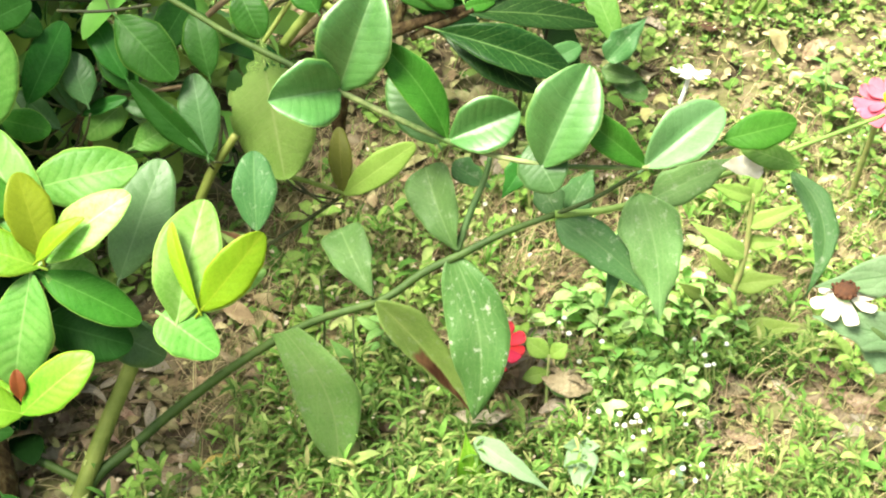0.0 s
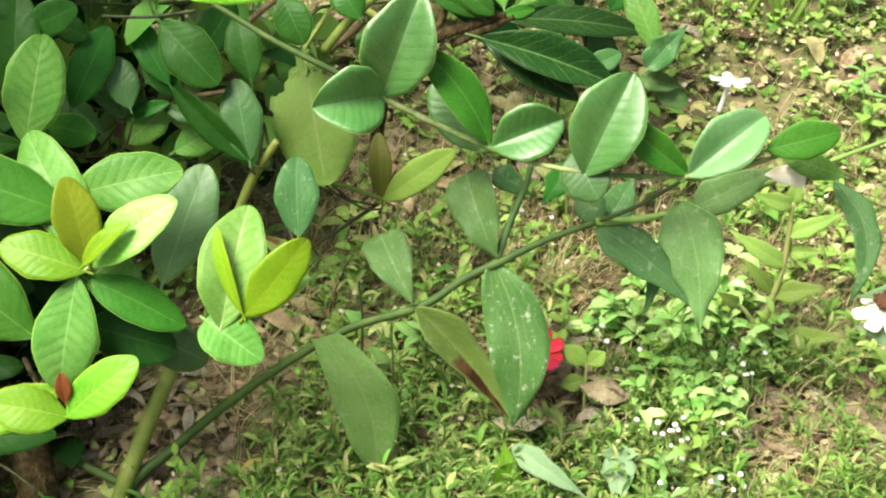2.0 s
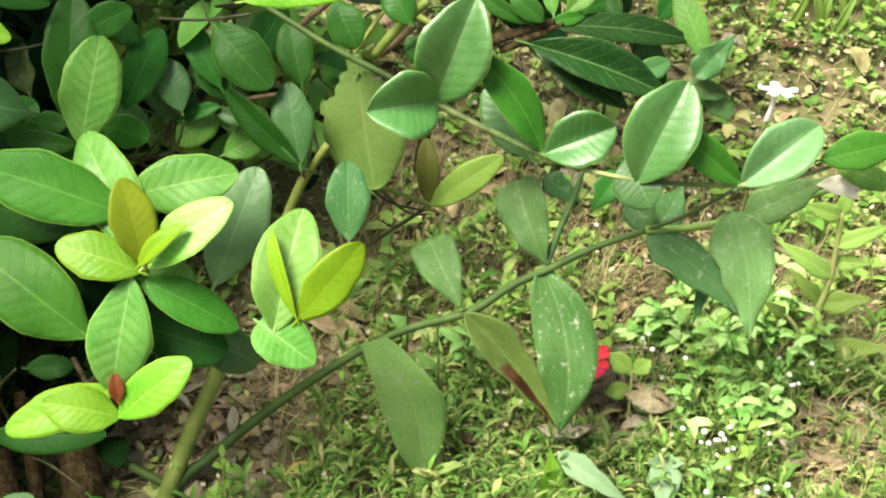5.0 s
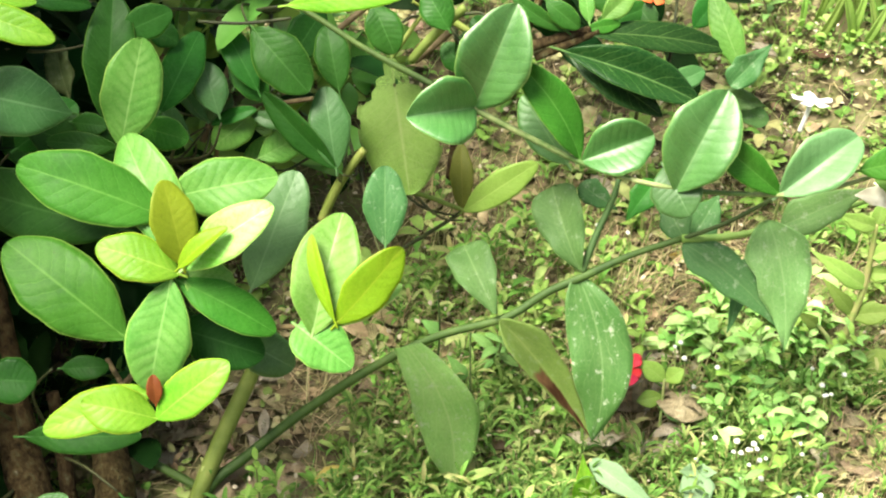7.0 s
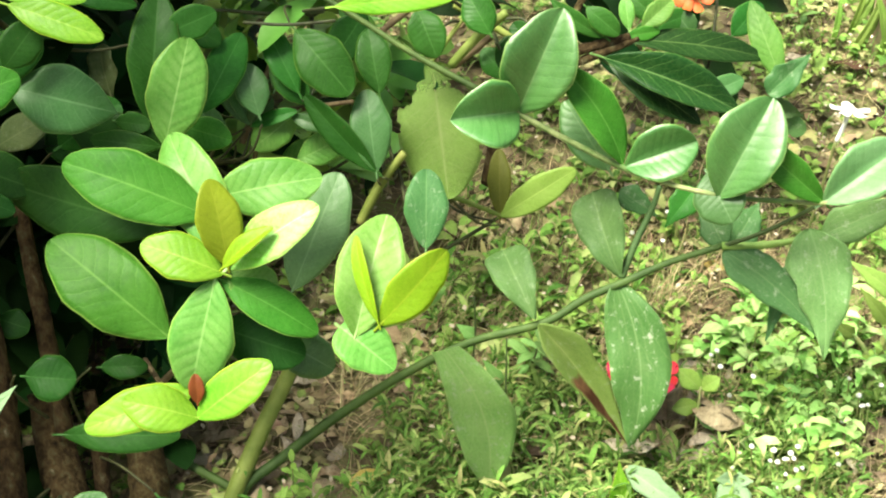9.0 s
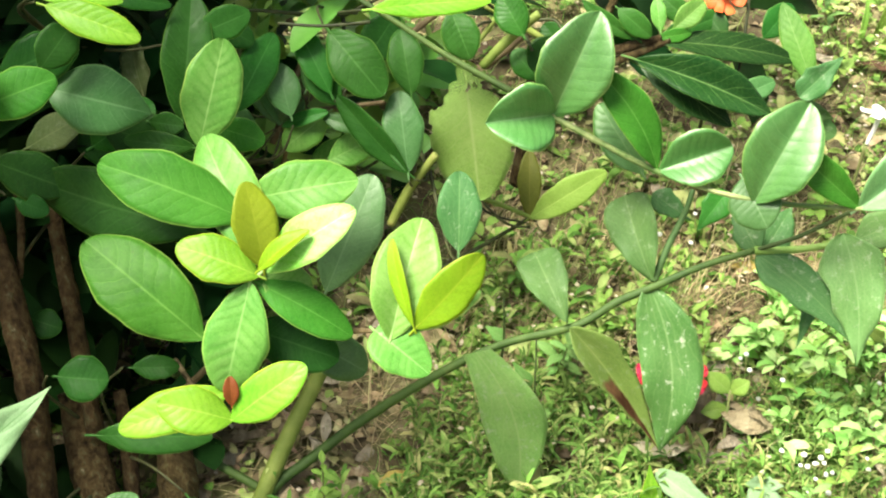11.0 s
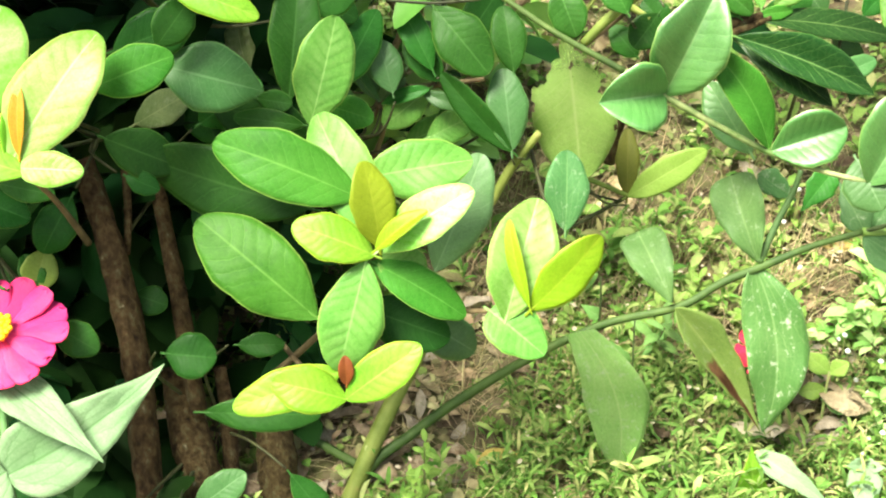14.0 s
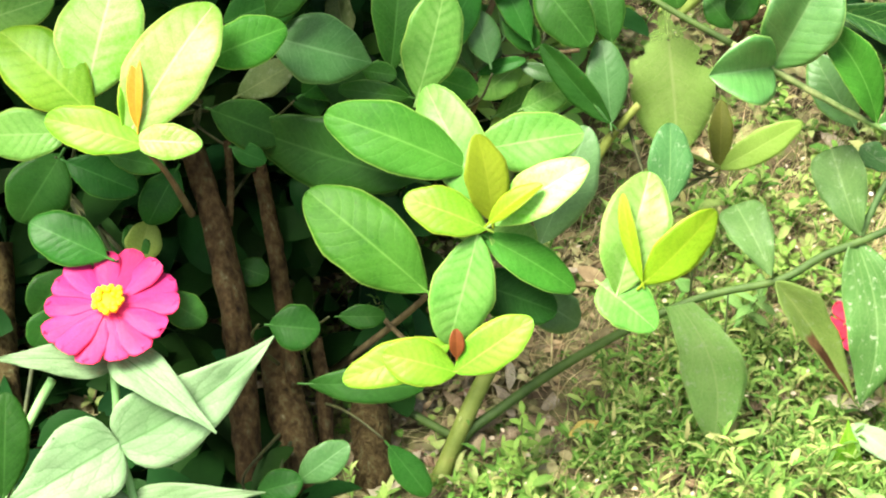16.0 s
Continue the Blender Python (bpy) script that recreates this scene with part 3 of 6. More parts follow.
# ---- the ground: one uneven sheet out to the horizon ----
def ground_height(x, y):
    """The slope that the plants stand on, with small humps."""
    y2 = np.clip(y, 0.25, 1.25)
    z = -0.056 + 0.17 * (y2 - 0.58)
    return z + 0.006 * np.sin(x * 17 + 1.3) * np.sin(y * 14) + 0.004 * np.sin(x * 41 + y * 23) + 0.0025 * np.sin(y * 77 - x * 31)


def greenness(x, y):
    """Where the weeds are thick (1) and where bare soil and litter show (0)."""
    g = 0.46 + 0.16 * np.sin(x * 71 + 2 * np.sin(y * 33)) * np.sin(y * 83 + 2 * np.sin(x * 29)) + 0.16 * np.sin(x * 19 + 3 * np.sin(y * 7)) * np.sin(y * 15 + 1)
    for cx, cy, sx, sy, a in ((0.03, 0.585, 0.07, 0.06, 0.5), (0.19, 0.60, 0.09, 0.075, 0.38), (0.24, 0.68, 0.07, 0.04, 0.38), (0.30, 0.86, 0.08, 0.07, 0.25),
                              (0.46, 0.80, 0.07, 0.10, 0.35), (0.34, 1.02, 0.12, 0.06, 0.3), (0.02, 0.75, 0.05, 0.03, 0.3), (-0.18, 1.06, 0.10, 0.09, 0.7), (0.52, 1.06, 0.12, 0.12, 0.35), (0.40, 0.53, 0.06, 0.025, 0.5), (-0.10, 0.55, 0.05, 0.02, 0.3),
                              (0.335, 0.598, 0.065, 0.033, -0.95), (0.13, 0.90, 0.09, 0.07, -0.08), (-0.13, 0.63, 0.09, 0.05, -0.45), (0.10, 0.76, 0.05, 0.05, 0.05), (0.150, 0.632, 0.036, 0.050, -1.2), (0.08, 0.60, 0.04, 0.03, -0.25), (0.42, 0.95, 0.05, 0.04, -0.3)):
        g = g + a * np.exp(-((x - cx) / sx) ** 2 - ((y - cy) / sy) ** 2)
    g = g - 0.10 * smoothstep(0.70, 0.85, y)
    tuft = 0.5 + 0.5 * np.sin(x * 131 + 3 * np.sin(y * 47)) * np.sin(y * 113 + 3 * np.sin(x * 53))
    g = g * (0.40 + 0.75 * smoothstep(0.30, 0.62, tuft))
    return np.clip(g, 0.03, 1)


axis_n = 150
ax = np.linspace(-1, 1, axis_n)
spread = np.sinh(ax * 7.2) / np.sinh(7.2) * 400 + ax * 0.95
GX, GY = np.meshgrid(spread, spread + 0.7, indexing='ij')
rough = np.random.RandomState(5).randn(axis_n, axis_n) * 0.0022
GZ = ground_height(GX, GY) + rough
gv = np.stack([GX, GY, GZ], -1).reshape(-1, 3).tolist()
gf = [(i * axis_n + j, (i + 1) * axis_n + j, (i + 1) * axis_n + j + 1, i * axis_n + j + 1) for i in range(axis_n - 1) for j in range(axis_n - 1)]
ground = place("ground", mesh_of("ground", gv, gf, SOIL))
tagged(ground, "bare brown garden soil with crumbs and low weeds", "ground", kind="structure")

# ---- the plants ----
shrub = thing("shrub", (-0.25, 0.56, -0.055), "garden shrub with rounded glossy leaves, yellow-green young tips and brown trunks", "shrub")
back_shrub = thing("shrub", (0.06, 0.80, -0.02), "shaded shrub with long dark glossy leaves on brown branches", "shrub")
leaning_zinnia = thing("zinnia_plant", (-0.13, 0.585, -0.06), "leaning zinnia stem with drooping mildewed leaves in pairs", "flower plant")
pink_zinnia = thing("zinnia_plant", (-0.33, 0.48, -0.07), "zinnia with one bright pink flower and pale green leaves", "flower plant")
white_zinnia = thing("zinnia_plant", (0.40, 0.55, -0.06), "zinnia with a fading cream flower on a dark stem", "flower plant")
yellow_weed = thing("tall_weed", (0.298, 0.672, -0.045), "tall yellow-green weed with long narrow leaves", "weed")
chalky_weed = thing("chalky_weed", (0.16, 0.56, -0.06), "weed with drooping chalky pale green leaves", "weed")
thin_weed = thing("thin_weed", (0.02, 0.66, -0.045), "thin dark upright weed stems with few leaves", "weed")

stem(shrub, 'trunk', BARK, [(-0.314, 0.638, 0.165, 0.0085), (-0.302, 0.616, 0.141, 0.0092), (-0.292, 0.594, 0.110, 0.0100), (-0.283, 0.567, 0.059, 0.0105), (-0.280, 0.543, 0.012, 0.0103), (-0.277, 0.519, -0.050, 0.0114)], bark=1)
stem(shrub, 'trunk', BARK, [(-0.276, 0.654, 0.137, 0.0053), (-0.267, 0.625, 0.106, 0.0060), (-0.258, 0.596, 0.060, 0.0065), (-0.252, 0.575, 0.009, 0.0073)], bark=1)
stem(shrub, 'trunk', BARK, [(-0.269, 0.595, 0.030, 0.0110), (-0.261, 0.573, -0.001, 0.0155), (-0.254, 0.551, -0.032, 0.0176), (-0.252, 0.529, -0.070, 0.0207)], bark=1)
stem(shrub, 'trunk', BARK, [(-0.211, 0.600, 0.004, 0.0113), (-0.207, 0.583, -0.022, 0.0147), (-0.203, 0.566, -0.048, 0.0160), (-0.200, 0.546, -0.084, 0.0173)], bark=1)
stem(shrub, 'trunk', BARK, [(-0.444, 0.631, 0.076, 0.0066), (-0.441, 0.598, 0.041, 0.0070), (-0.438, 0.555, -0.020, 0.0082), (-0.438, 0.525, -0.067, 0.0086)], bark=1)
stem(shrub, 'branch', BARK, [(-0.291, 0.643, 0.155, 0.0028), (-0.288, 0.626, 0.137, 0.0028), (-0.288, 0.607, 0.117, 0.0024)], bark=1)
stem(shrub, 'trunk', BARK, [(-0.241, 0.603, 0.023, 0.0048), (-0.236, 0.584, -0.012, 0.0064), (-0.233, 0.549, -0.064, 0.0076)], bark=1)
middle_twig = stem(shrub, 'twig', TWIG, [(-0.130, 0.560, 0.165, 0.0014), (-0.150, 0.587, 0.106, 0.0017), (-0.178, 0.612, 0.043, 0.0022), (-0.237, 0.624, -0.036, 0.0027)])
right_twig = stem(shrub, 'twig', TWIG, [(-0.045, 0.539, 0.143, 0.0013), (-0.073, 0.553, 0.128, 0.0016), (-0.104, 0.580, 0.098, 0.0019), (-0.167, 0.612, 0.043, 0.0024)])
low_twig = stem(shrub, 'twig', TWIG, [(-0.148, 0.513, 0.099, 0.0013), (-0.175, 0.556, 0.070, 0.0015), (-0.203, 0.612, 0.043, 0.0018)])
upper_twig = stem(shrub, 'twig', TWIG, [(-0.318, 0.552, 0.228, 0.0013), (-0.312, 0.576, 0.187, 0.0016), (-0.309, 0.604, 0.129, 0.0024)])
leaf(middle_twig, YOUNG_PALE, (-0.129, 0.556, 0.170), (-0.077, 0.568, 0.205), 0.0274, (-0.35, -0.59, 0.73), 'obovate', 0.2, 0.06, 0, 0.02)
leaf(middle_twig, OLIVE, (-0.128, 0.554, 0.174), (-0.137, 0.577, 0.216), 0.0252, (0.37, -0.77, 0.52), 'obovate', 0.1, 0.06, 0, 0.02)
leaf(middle_twig, OLIVE_YOUNG, (-0.130, 0.550, 0.176), (-0.102, 0.558, 0.198), 0.0121, (-0.49, -0.41, 0.77), 'obovate', 0.5, 0.06, 0, 0.02)
leaf(middle_twig, YOUNG, (-0.131, 0.555, 0.167), (-0.177, 0.563, 0.182), 0.0266, (0.18, -0.54, 0.82), 'obovate', 0.12, 0.06, 0, 0.02)
leaf(middle_twig, LIGHT, (-0.132, 0.568, 0.171), (-0.168, 0.626, 0.212), 0.0352, (-0.11, -0.62, 0.78), 'obovate', 0.15, 0.06, 0, 0.02)
leaf(middle_twig, LIGHT, (-0.141, 0.594, 0.190), (-0.078, 0.600, 0.201), 0.0325, (-0.07, -0.70, 0.71), 'obovate', 0.12, 0.06, 0, 0.02)
leaf(middle_twig, GREEN, (-0.140, 0.584, 0.184), (-0.222, 0.595, 0.215), 0.0380, (0.19, -0.64, 0.74), 'obovate', 0.1, 0.06, 0, 0.02)
leaf(middle_twig, DARK, (-0.173, 0.601, 0.162), (-0.271, 0.626, 0.177), 0.0425, (-0.14, -0.84, 0.53), 'obovate', 0.1, 0.06, 0, 0.02)
leaf(middle_twig, GREEN, (-0.164, 0.542, 0.130), (-0.234, 0.582, 0.169), 0.0450, (0.07, -0.64, 0.77), 'obovate', 0.08, 0.06, 0, 0.02)
leaf(middle_twig, LIGHT, (-0.136, 0.553, 0.165), (-0.151, 0.521, 0.109), 0.0358, (-0.00, -0.86, 0.50), 'obovate', 0.14, 0.06, 0, 0.02)
leaf(middle_twig, LIGHT, (-0.130, 0.561, 0.162), (-0.103, 0.555, 0.149), 0.0275, (0.23, -0.62, 0.75), 'obovate', 0.1, 0.06, 0, 0.02)
leaf(middle_twig, GREEN, (-0.134, 0.557, 0.161), (-0.080, 0.545, 0.131), 0.0244, (0.31, -0.55, 0.78), 'obovate', 0.15, 0.06, 0, 0.02)
leaf(middle_twig, PALE_BLUISH, (-0.099, 0.589, 0.125), (-0.072, 0.642, 0.173), 0.0356, (0.14, -0.70, 0.70), 'obovate', 0.1, 0.06, 0, 0.02)
leaf(middle_twig, DARK, (-0.140, 0.557, 0.125), (-0.089, 0.549, 0.109), 0.0328, (0.12, -0.71, 0.70), 'obovate', 0.1, 0.06, 0, 0.02)
leaf(middle_twig, BLUISH, (-0.107, 0.567, 0.106), (-0.074, 0.559, 0.088), 0.0269, (0.17, -0.72, 0.67), 'obovate', 0.1, 0.06, 0, 0.02)
leaf(middle_twig, LIGHT, (-0.173, 0.633, 0.198), (-0.158, 0.668, 0.251), 0.0343, (0.20, -0.84, 0.51), 'obovate', 0.1, 0.06, 0, 0.02)
leaf(middle_twig, GREEN, (-0.167, 0.660, 0.194), (-0.138, 0.655, 0.187), 0.0198, (-0.01, -0.78, 0.62), 'obovate', 0.1, 0.06, 0, 0.02)
leaf(middle_twig, MID, (-0.178, 0.644, 0.190), (-0.221, 0.647, 0.193), 0.0142, (-0.01, -0.80, 0.60), 'obovate', 0.1, 0.06, 0, 0.02)
leaf(right_twig, LIGHT_PALE, (-0.058, 0.534, 0.139), (-0.041, 0.583, 0.188), 0.0370, (-0.06, -0.70, 0.71), 'obovate', 0.5, 0.06, 0, 0.02)
leaf(right_twig, OLIVE_YOUNG, (-0.044, 0.535, 0.147), (-0.007, 0.556, 0.184), 0.0247, (0.05, -0.88, 0.47), 'obovate', 0.12, 0.06, 0, 0.02)
leaf(right_twig, OLIVE_YOUNG, (-0.045, 0.535, 0.149), (-0.058, 0.563, 0.188), 0.0086, (-0.40, -0.81, 0.44), 'obovate', 0.4, 0.06, 0, 0.02)
leaf(right_twig, YOUNG_PALE, (-0.045, 0.537, 0.144), (-0.008, 0.552, 0.161), 0.0147, (-0.19, -0.52, 0.83), 'obovate', 0.15, 0.06, 0, 0.02)
leaf(right_twig, LIGHT, (-0.067, 0.540, 0.141), (-0.036, 0.522, 0.125), 0.0290, (0.10, -0.62, 0.78), 'round', 0.45, 0.06, 0, 0.02)
leaf(low_twig, YOUNG, (-0.147, 0.509, 0.099), (-0.105, 0.522, 0.130), 0.0257, (-0.24, -0.73, 0.64), 'obovate', 0.12, 0.06, 0, 0.02)
leaf(low_twig, YOUNG, (-0.146, 0.509, 0.099), (-0.187, 0.509, 0.113), 0.0270, (0.27, -0.53, 0.80), 'obovate', 0.12, 0.06, 0, 0.02)
leaf(low_twig, YOUNG, (-0.149, 0.523, 0.108), (-0.210, 0.502, 0.097), 0.0239, (0.06, -0.59, 0.81), 'obovate', 0.12, 0.06, 0, 0.02)
leaf(low_twig, REDBROWN, (-0.146, 0.511, 0.109), (-0.147, 0.519, 0.124), 0.0082, (0.21, -0.84, 0.50), 'obovate', 0.3, 0.06, 0, 0.02)
leaf(low_twig, DARK, (-0.236, 0.533, 0.058), (-0.166, 0.533, 0.058), 0.0209, (0.00, -0.67, 0.74), 'obovate', 0.1, 0.06, 0, 0.02)
leaf(upper_twig, YOUNG_PALE, (-0.320, 0.549, 0.231), (-0.278, 0.605, 0.278), 0.0423, (0.06, -0.66, 0.75), 'obovate', 0.2, 0.06, 0, 0.02)
leaf(upper_twig, YOUNG_PALE, (-0.345, 0.570, 0.240), (-0.333, 0.623, 0.282), 0.0458, (0.16, -0.63, 0.76), 'obovate', 0.15, 0.06, 0, 0.02)
leaf(upper_twig, YOUNG, (-0.340, 0.562, 0.235), (-0.391, 0.593, 0.266), 0.0394, (0.18, -0.54, 0.82), 'obovate', 0.12, 0.06, 0, 0.02)
leaf(upper_twig, YOUNG, (-0.310, 0.546, 0.228), (-0.363, 0.554, 0.239), 0.0239, (0.06, -0.61, 0.79), 'obovate', 0.12, 0.06, 0, 0.02)
leaf(upper_twig, YOUNG_PALE, (-0.317, 0.548, 0.230), (-0.280, 0.545, 0.231), 0.0185, (-0.05, -0.65, 0.76), 'obovate', 0.1, 0.06, 0, 0.02)
leaf(upper_twig, LIGHT, (-0.351, 0.557, 0.227), (-0.402, 0.554, 0.226), 0.0269, (0.03, -0.79, 0.61), 'obovate', 0.1, 0.06, 0, 0.02)
leaf(upper_twig, ORANGE_BUD, (-0.314, 0.551, 0.236), (-0.315, 0.575, 0.264), 0.0081, (-0.09, -0.76, 0.64), 'obovate', 0.4, 0.06, 0, 0.02)
leaf(upper_twig, YOUNG, (-0.320, 0.551, 0.231), (-0.316, 0.582, 0.252), 0.0240, (0.73, -0.45, 0.51), 'obovate', 0.2, 0.06, 0, 0.02)
leaf(upper_twig, LIGHT, (-0.411, 0.612, 0.258), (-0.370, 0.623, 0.268), 0.0246, (0.12, -0.87, 0.48), 'obovate', 0.1, 0.06, 0, 0.02)
leaf(shrub, BLUISH, (-0.259, 0.638, 0.236), (-0.199, 0.637, 0.219), 0.0400, (0.13, -0.82, 0.56), 'ovate', 0.1, 0.06, 0, 0.02)
leaf(shrub, YOUNG, (-0.247, 0.636, 0.290), (-0.195, 0.625, 0.276), 0.0193, (0.04, -0.69, 0.72), 'obovate', 0.1, 0.06, 0, 0.02)
leaf(shrub, GREEN, (-0.287, 0.604, 0.242), (-0.243, 0.618, 0.255), 0.0275, (0.04, -0.74, 0.67), 'obovate', 0.1, 0.06, 0, 0.02)
leaf(shrub, DARK, (-0.282, 0.638, 0.244), (-0.238, 0.651, 0.257), 0.0286, (0.11, -0.85, 0.52), 'obovate', 0.1, 0.06, 0, 0.02)
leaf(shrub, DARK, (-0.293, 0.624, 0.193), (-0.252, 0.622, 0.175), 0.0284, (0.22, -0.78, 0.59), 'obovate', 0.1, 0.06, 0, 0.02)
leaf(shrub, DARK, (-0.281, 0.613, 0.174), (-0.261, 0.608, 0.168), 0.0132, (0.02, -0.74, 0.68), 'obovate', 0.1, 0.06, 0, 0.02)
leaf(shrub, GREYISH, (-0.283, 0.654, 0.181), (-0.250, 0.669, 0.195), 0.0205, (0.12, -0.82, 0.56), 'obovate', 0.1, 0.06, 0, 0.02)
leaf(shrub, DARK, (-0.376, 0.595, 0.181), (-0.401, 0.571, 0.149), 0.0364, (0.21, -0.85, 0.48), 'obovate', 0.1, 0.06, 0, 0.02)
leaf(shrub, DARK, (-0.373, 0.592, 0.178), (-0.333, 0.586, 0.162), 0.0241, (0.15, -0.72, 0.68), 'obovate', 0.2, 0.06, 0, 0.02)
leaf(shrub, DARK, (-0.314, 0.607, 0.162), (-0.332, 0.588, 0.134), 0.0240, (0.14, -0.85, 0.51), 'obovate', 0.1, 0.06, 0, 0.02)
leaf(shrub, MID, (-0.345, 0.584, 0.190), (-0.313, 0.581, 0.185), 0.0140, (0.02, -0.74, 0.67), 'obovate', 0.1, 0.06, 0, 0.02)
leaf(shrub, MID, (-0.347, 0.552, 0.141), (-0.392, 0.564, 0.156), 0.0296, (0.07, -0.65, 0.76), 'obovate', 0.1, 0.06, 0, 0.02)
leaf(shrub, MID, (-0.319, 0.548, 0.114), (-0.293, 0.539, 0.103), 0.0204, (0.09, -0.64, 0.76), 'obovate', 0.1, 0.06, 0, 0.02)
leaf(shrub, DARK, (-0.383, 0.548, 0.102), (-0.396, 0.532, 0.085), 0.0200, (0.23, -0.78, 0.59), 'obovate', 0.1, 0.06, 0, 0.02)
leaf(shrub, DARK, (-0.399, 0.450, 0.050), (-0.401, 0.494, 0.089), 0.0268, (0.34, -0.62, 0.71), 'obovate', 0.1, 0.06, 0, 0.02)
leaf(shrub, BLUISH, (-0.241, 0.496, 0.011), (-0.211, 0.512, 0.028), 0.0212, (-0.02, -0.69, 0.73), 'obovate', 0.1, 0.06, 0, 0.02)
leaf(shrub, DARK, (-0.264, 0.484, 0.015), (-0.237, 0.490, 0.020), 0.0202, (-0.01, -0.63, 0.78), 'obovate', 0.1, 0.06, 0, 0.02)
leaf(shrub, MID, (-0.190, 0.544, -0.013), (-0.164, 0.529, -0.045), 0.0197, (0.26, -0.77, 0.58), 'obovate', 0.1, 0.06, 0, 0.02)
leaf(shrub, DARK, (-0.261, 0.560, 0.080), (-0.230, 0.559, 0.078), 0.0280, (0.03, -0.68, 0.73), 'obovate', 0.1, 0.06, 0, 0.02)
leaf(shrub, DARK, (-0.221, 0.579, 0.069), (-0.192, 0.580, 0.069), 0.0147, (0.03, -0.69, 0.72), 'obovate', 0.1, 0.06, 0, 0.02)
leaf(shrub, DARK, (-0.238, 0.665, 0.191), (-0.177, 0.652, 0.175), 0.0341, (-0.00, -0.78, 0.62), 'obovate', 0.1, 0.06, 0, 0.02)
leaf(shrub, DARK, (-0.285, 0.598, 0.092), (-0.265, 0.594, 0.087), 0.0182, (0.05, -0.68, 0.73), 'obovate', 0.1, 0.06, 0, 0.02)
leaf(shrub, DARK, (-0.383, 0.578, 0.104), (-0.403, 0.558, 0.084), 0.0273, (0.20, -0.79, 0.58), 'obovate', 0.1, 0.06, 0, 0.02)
leaf(shrub, MID, (-0.192, 0.678, 0.184), (-0.187, 0.730, 0.246), 0.0315, (0.23, -0.75, 0.61), 'obovate', 0.3, 0.06, 0, 0.02)
leaf(shrub, MID, (-0.183, 0.713, 0.226), (-0.151, 0.722, 0.237), 0.0210, (0.09, -0.88, 0.46), 'obovate', 0.1, 0.06, 0, 0.02)
leaf(shrub, MID, (-0.104, 0.733, 0.218), (-0.069, 0.706, 0.187), 0.0330, (-0.01, -0.77, 0.64), 'obovate', 0.1, 0.06, 0, 0.02)
leaf(shrub, MID, (-0.027, 0.742, 0.229), (-0.014, 0.722, 0.205), 0.0237, (-0.04, -0.78, 0.63), 'obovate', 0.1, 0.06, 0, 0.02)
leaf(shrub, DARK, (-0.053, 0.688, 0.140), (-0.099, 0.715, 0.181), 0.0186, (-0.19, -0.91, 0.38), 'obovate', 0.3, 0.06, 0, 0.02)
leaf(shrub, BLUISH, (-0.053, 0.688, 0.140), (-0.060, 0.721, 0.181), 0.0263, (0.05, -0.77, 0.63), 'obovate', 0.15, 0.06, 0, 0.02)
leaf(shrub, DULL_DARK, (-0.020, 0.628, 0.125), (-0.020, 0.660, 0.163), 0.0266, (0.02, -0.77, 0.64), 'obovate', 0.15, 0.06, 0, 0.02)
leaf(shrub, YOUNG, (-0.071, 0.658, 0.277), (-0.004, 0.658, 0.284), 0.0142, (-0.07, -0.78, 0.62), 'obovate', 0.1, 0.06, 0, 0.02)
leaf(shrub, BLUISH, (-0.131, 0.723, 0.159), (-0.141, 0.745, 0.186), 0.0223, (0.12, -0.74, 0.66), 'obovate', 0.1, 0.06, 0, 0.02)
leaf(shrub, LIGHT, (-0.109, 0.728, 0.119), (-0.076, 0.739, 0.132), 0.0215, (0.05, -0.83, 0.56), 'obovate', 0.1, 0.06, 0, 0.02)
leaf(shrub, BLUISH, (-0.122, 0.742, 0.167), (-0.107, 0.761, 0.190), 0.0225, (0.16, -0.80, 0.57), 'obovate', 0.1, 0.06, 0, 0.02)
leaf(shrub, LIGHT, (-0.108, 0.741, 0.150), (-0.138, 0.725, 0.131), 0.0228, (0.10, -0.83, 0.54), 'obovate', 0.1, 0.06, 0, 0.02)
leaf(shrub, DARK, (-0.236, 0.660, 0.162), (-0.248, 0.680, 0.186), 0.0280, (0.22, -0.69, 0.69), 'obovate', 0.1, 0.06, 0, 0.02)
leaf(shrub, MID, (-0.167, 0.716, 0.166), (-0.141, 0.749, 0.206), 0.0257, (0.19, -0.81, 0.55), 'obovate', 0.1, 0.06, 0, 0.02)
leaf(shrub, DARK, (-0.062, 0.776, 0.207), (-0.084, 0.754, 0.181), 0.0263, (0.13, -0.81, 0.57), 'obovate', 0.1, 0.06, 0, 0.02)
leaf(shrub, MID, (0.021, 0.757, 0.201), (0.006, 0.774, 0.221), 0.0223, (-0.09, -0.79, 0.60), 'obovate', 0.1, 0.06, 0, 0.02)
leaf(shrub, DARK, (0.045, 0.783, 0.185), (0.029, 0.769, 0.167), 0.0230, (0.04, -0.78, 0.62), 'obovate', 0.1, 0.06, 0, 0.02)
stem(shrub, 'twig', TWIG_GREEN, [(-0.065, 0.685, 0.099, 0.0030), (-0.052, 0.693, 0.124, 0.0033), (-0.035, 0.699, 0.147, 0.0026)])
stem(shrub, 'twig', TWIG_GREEN, [(-0.005, 0.770, 0.169, 0.0031), (0.010, 0.772, 0.187, 0.0034), (0.032, 0.776, 0.207, 0.0030)])
stem(shrub, 'twig', TWIG_GREEN, [(-0.019, 0.771, 0.170, 0.0017), (-0.005, 0.783, 0.185, 0.0017), (0.006, 0.793, 0.197, 0.0017)])
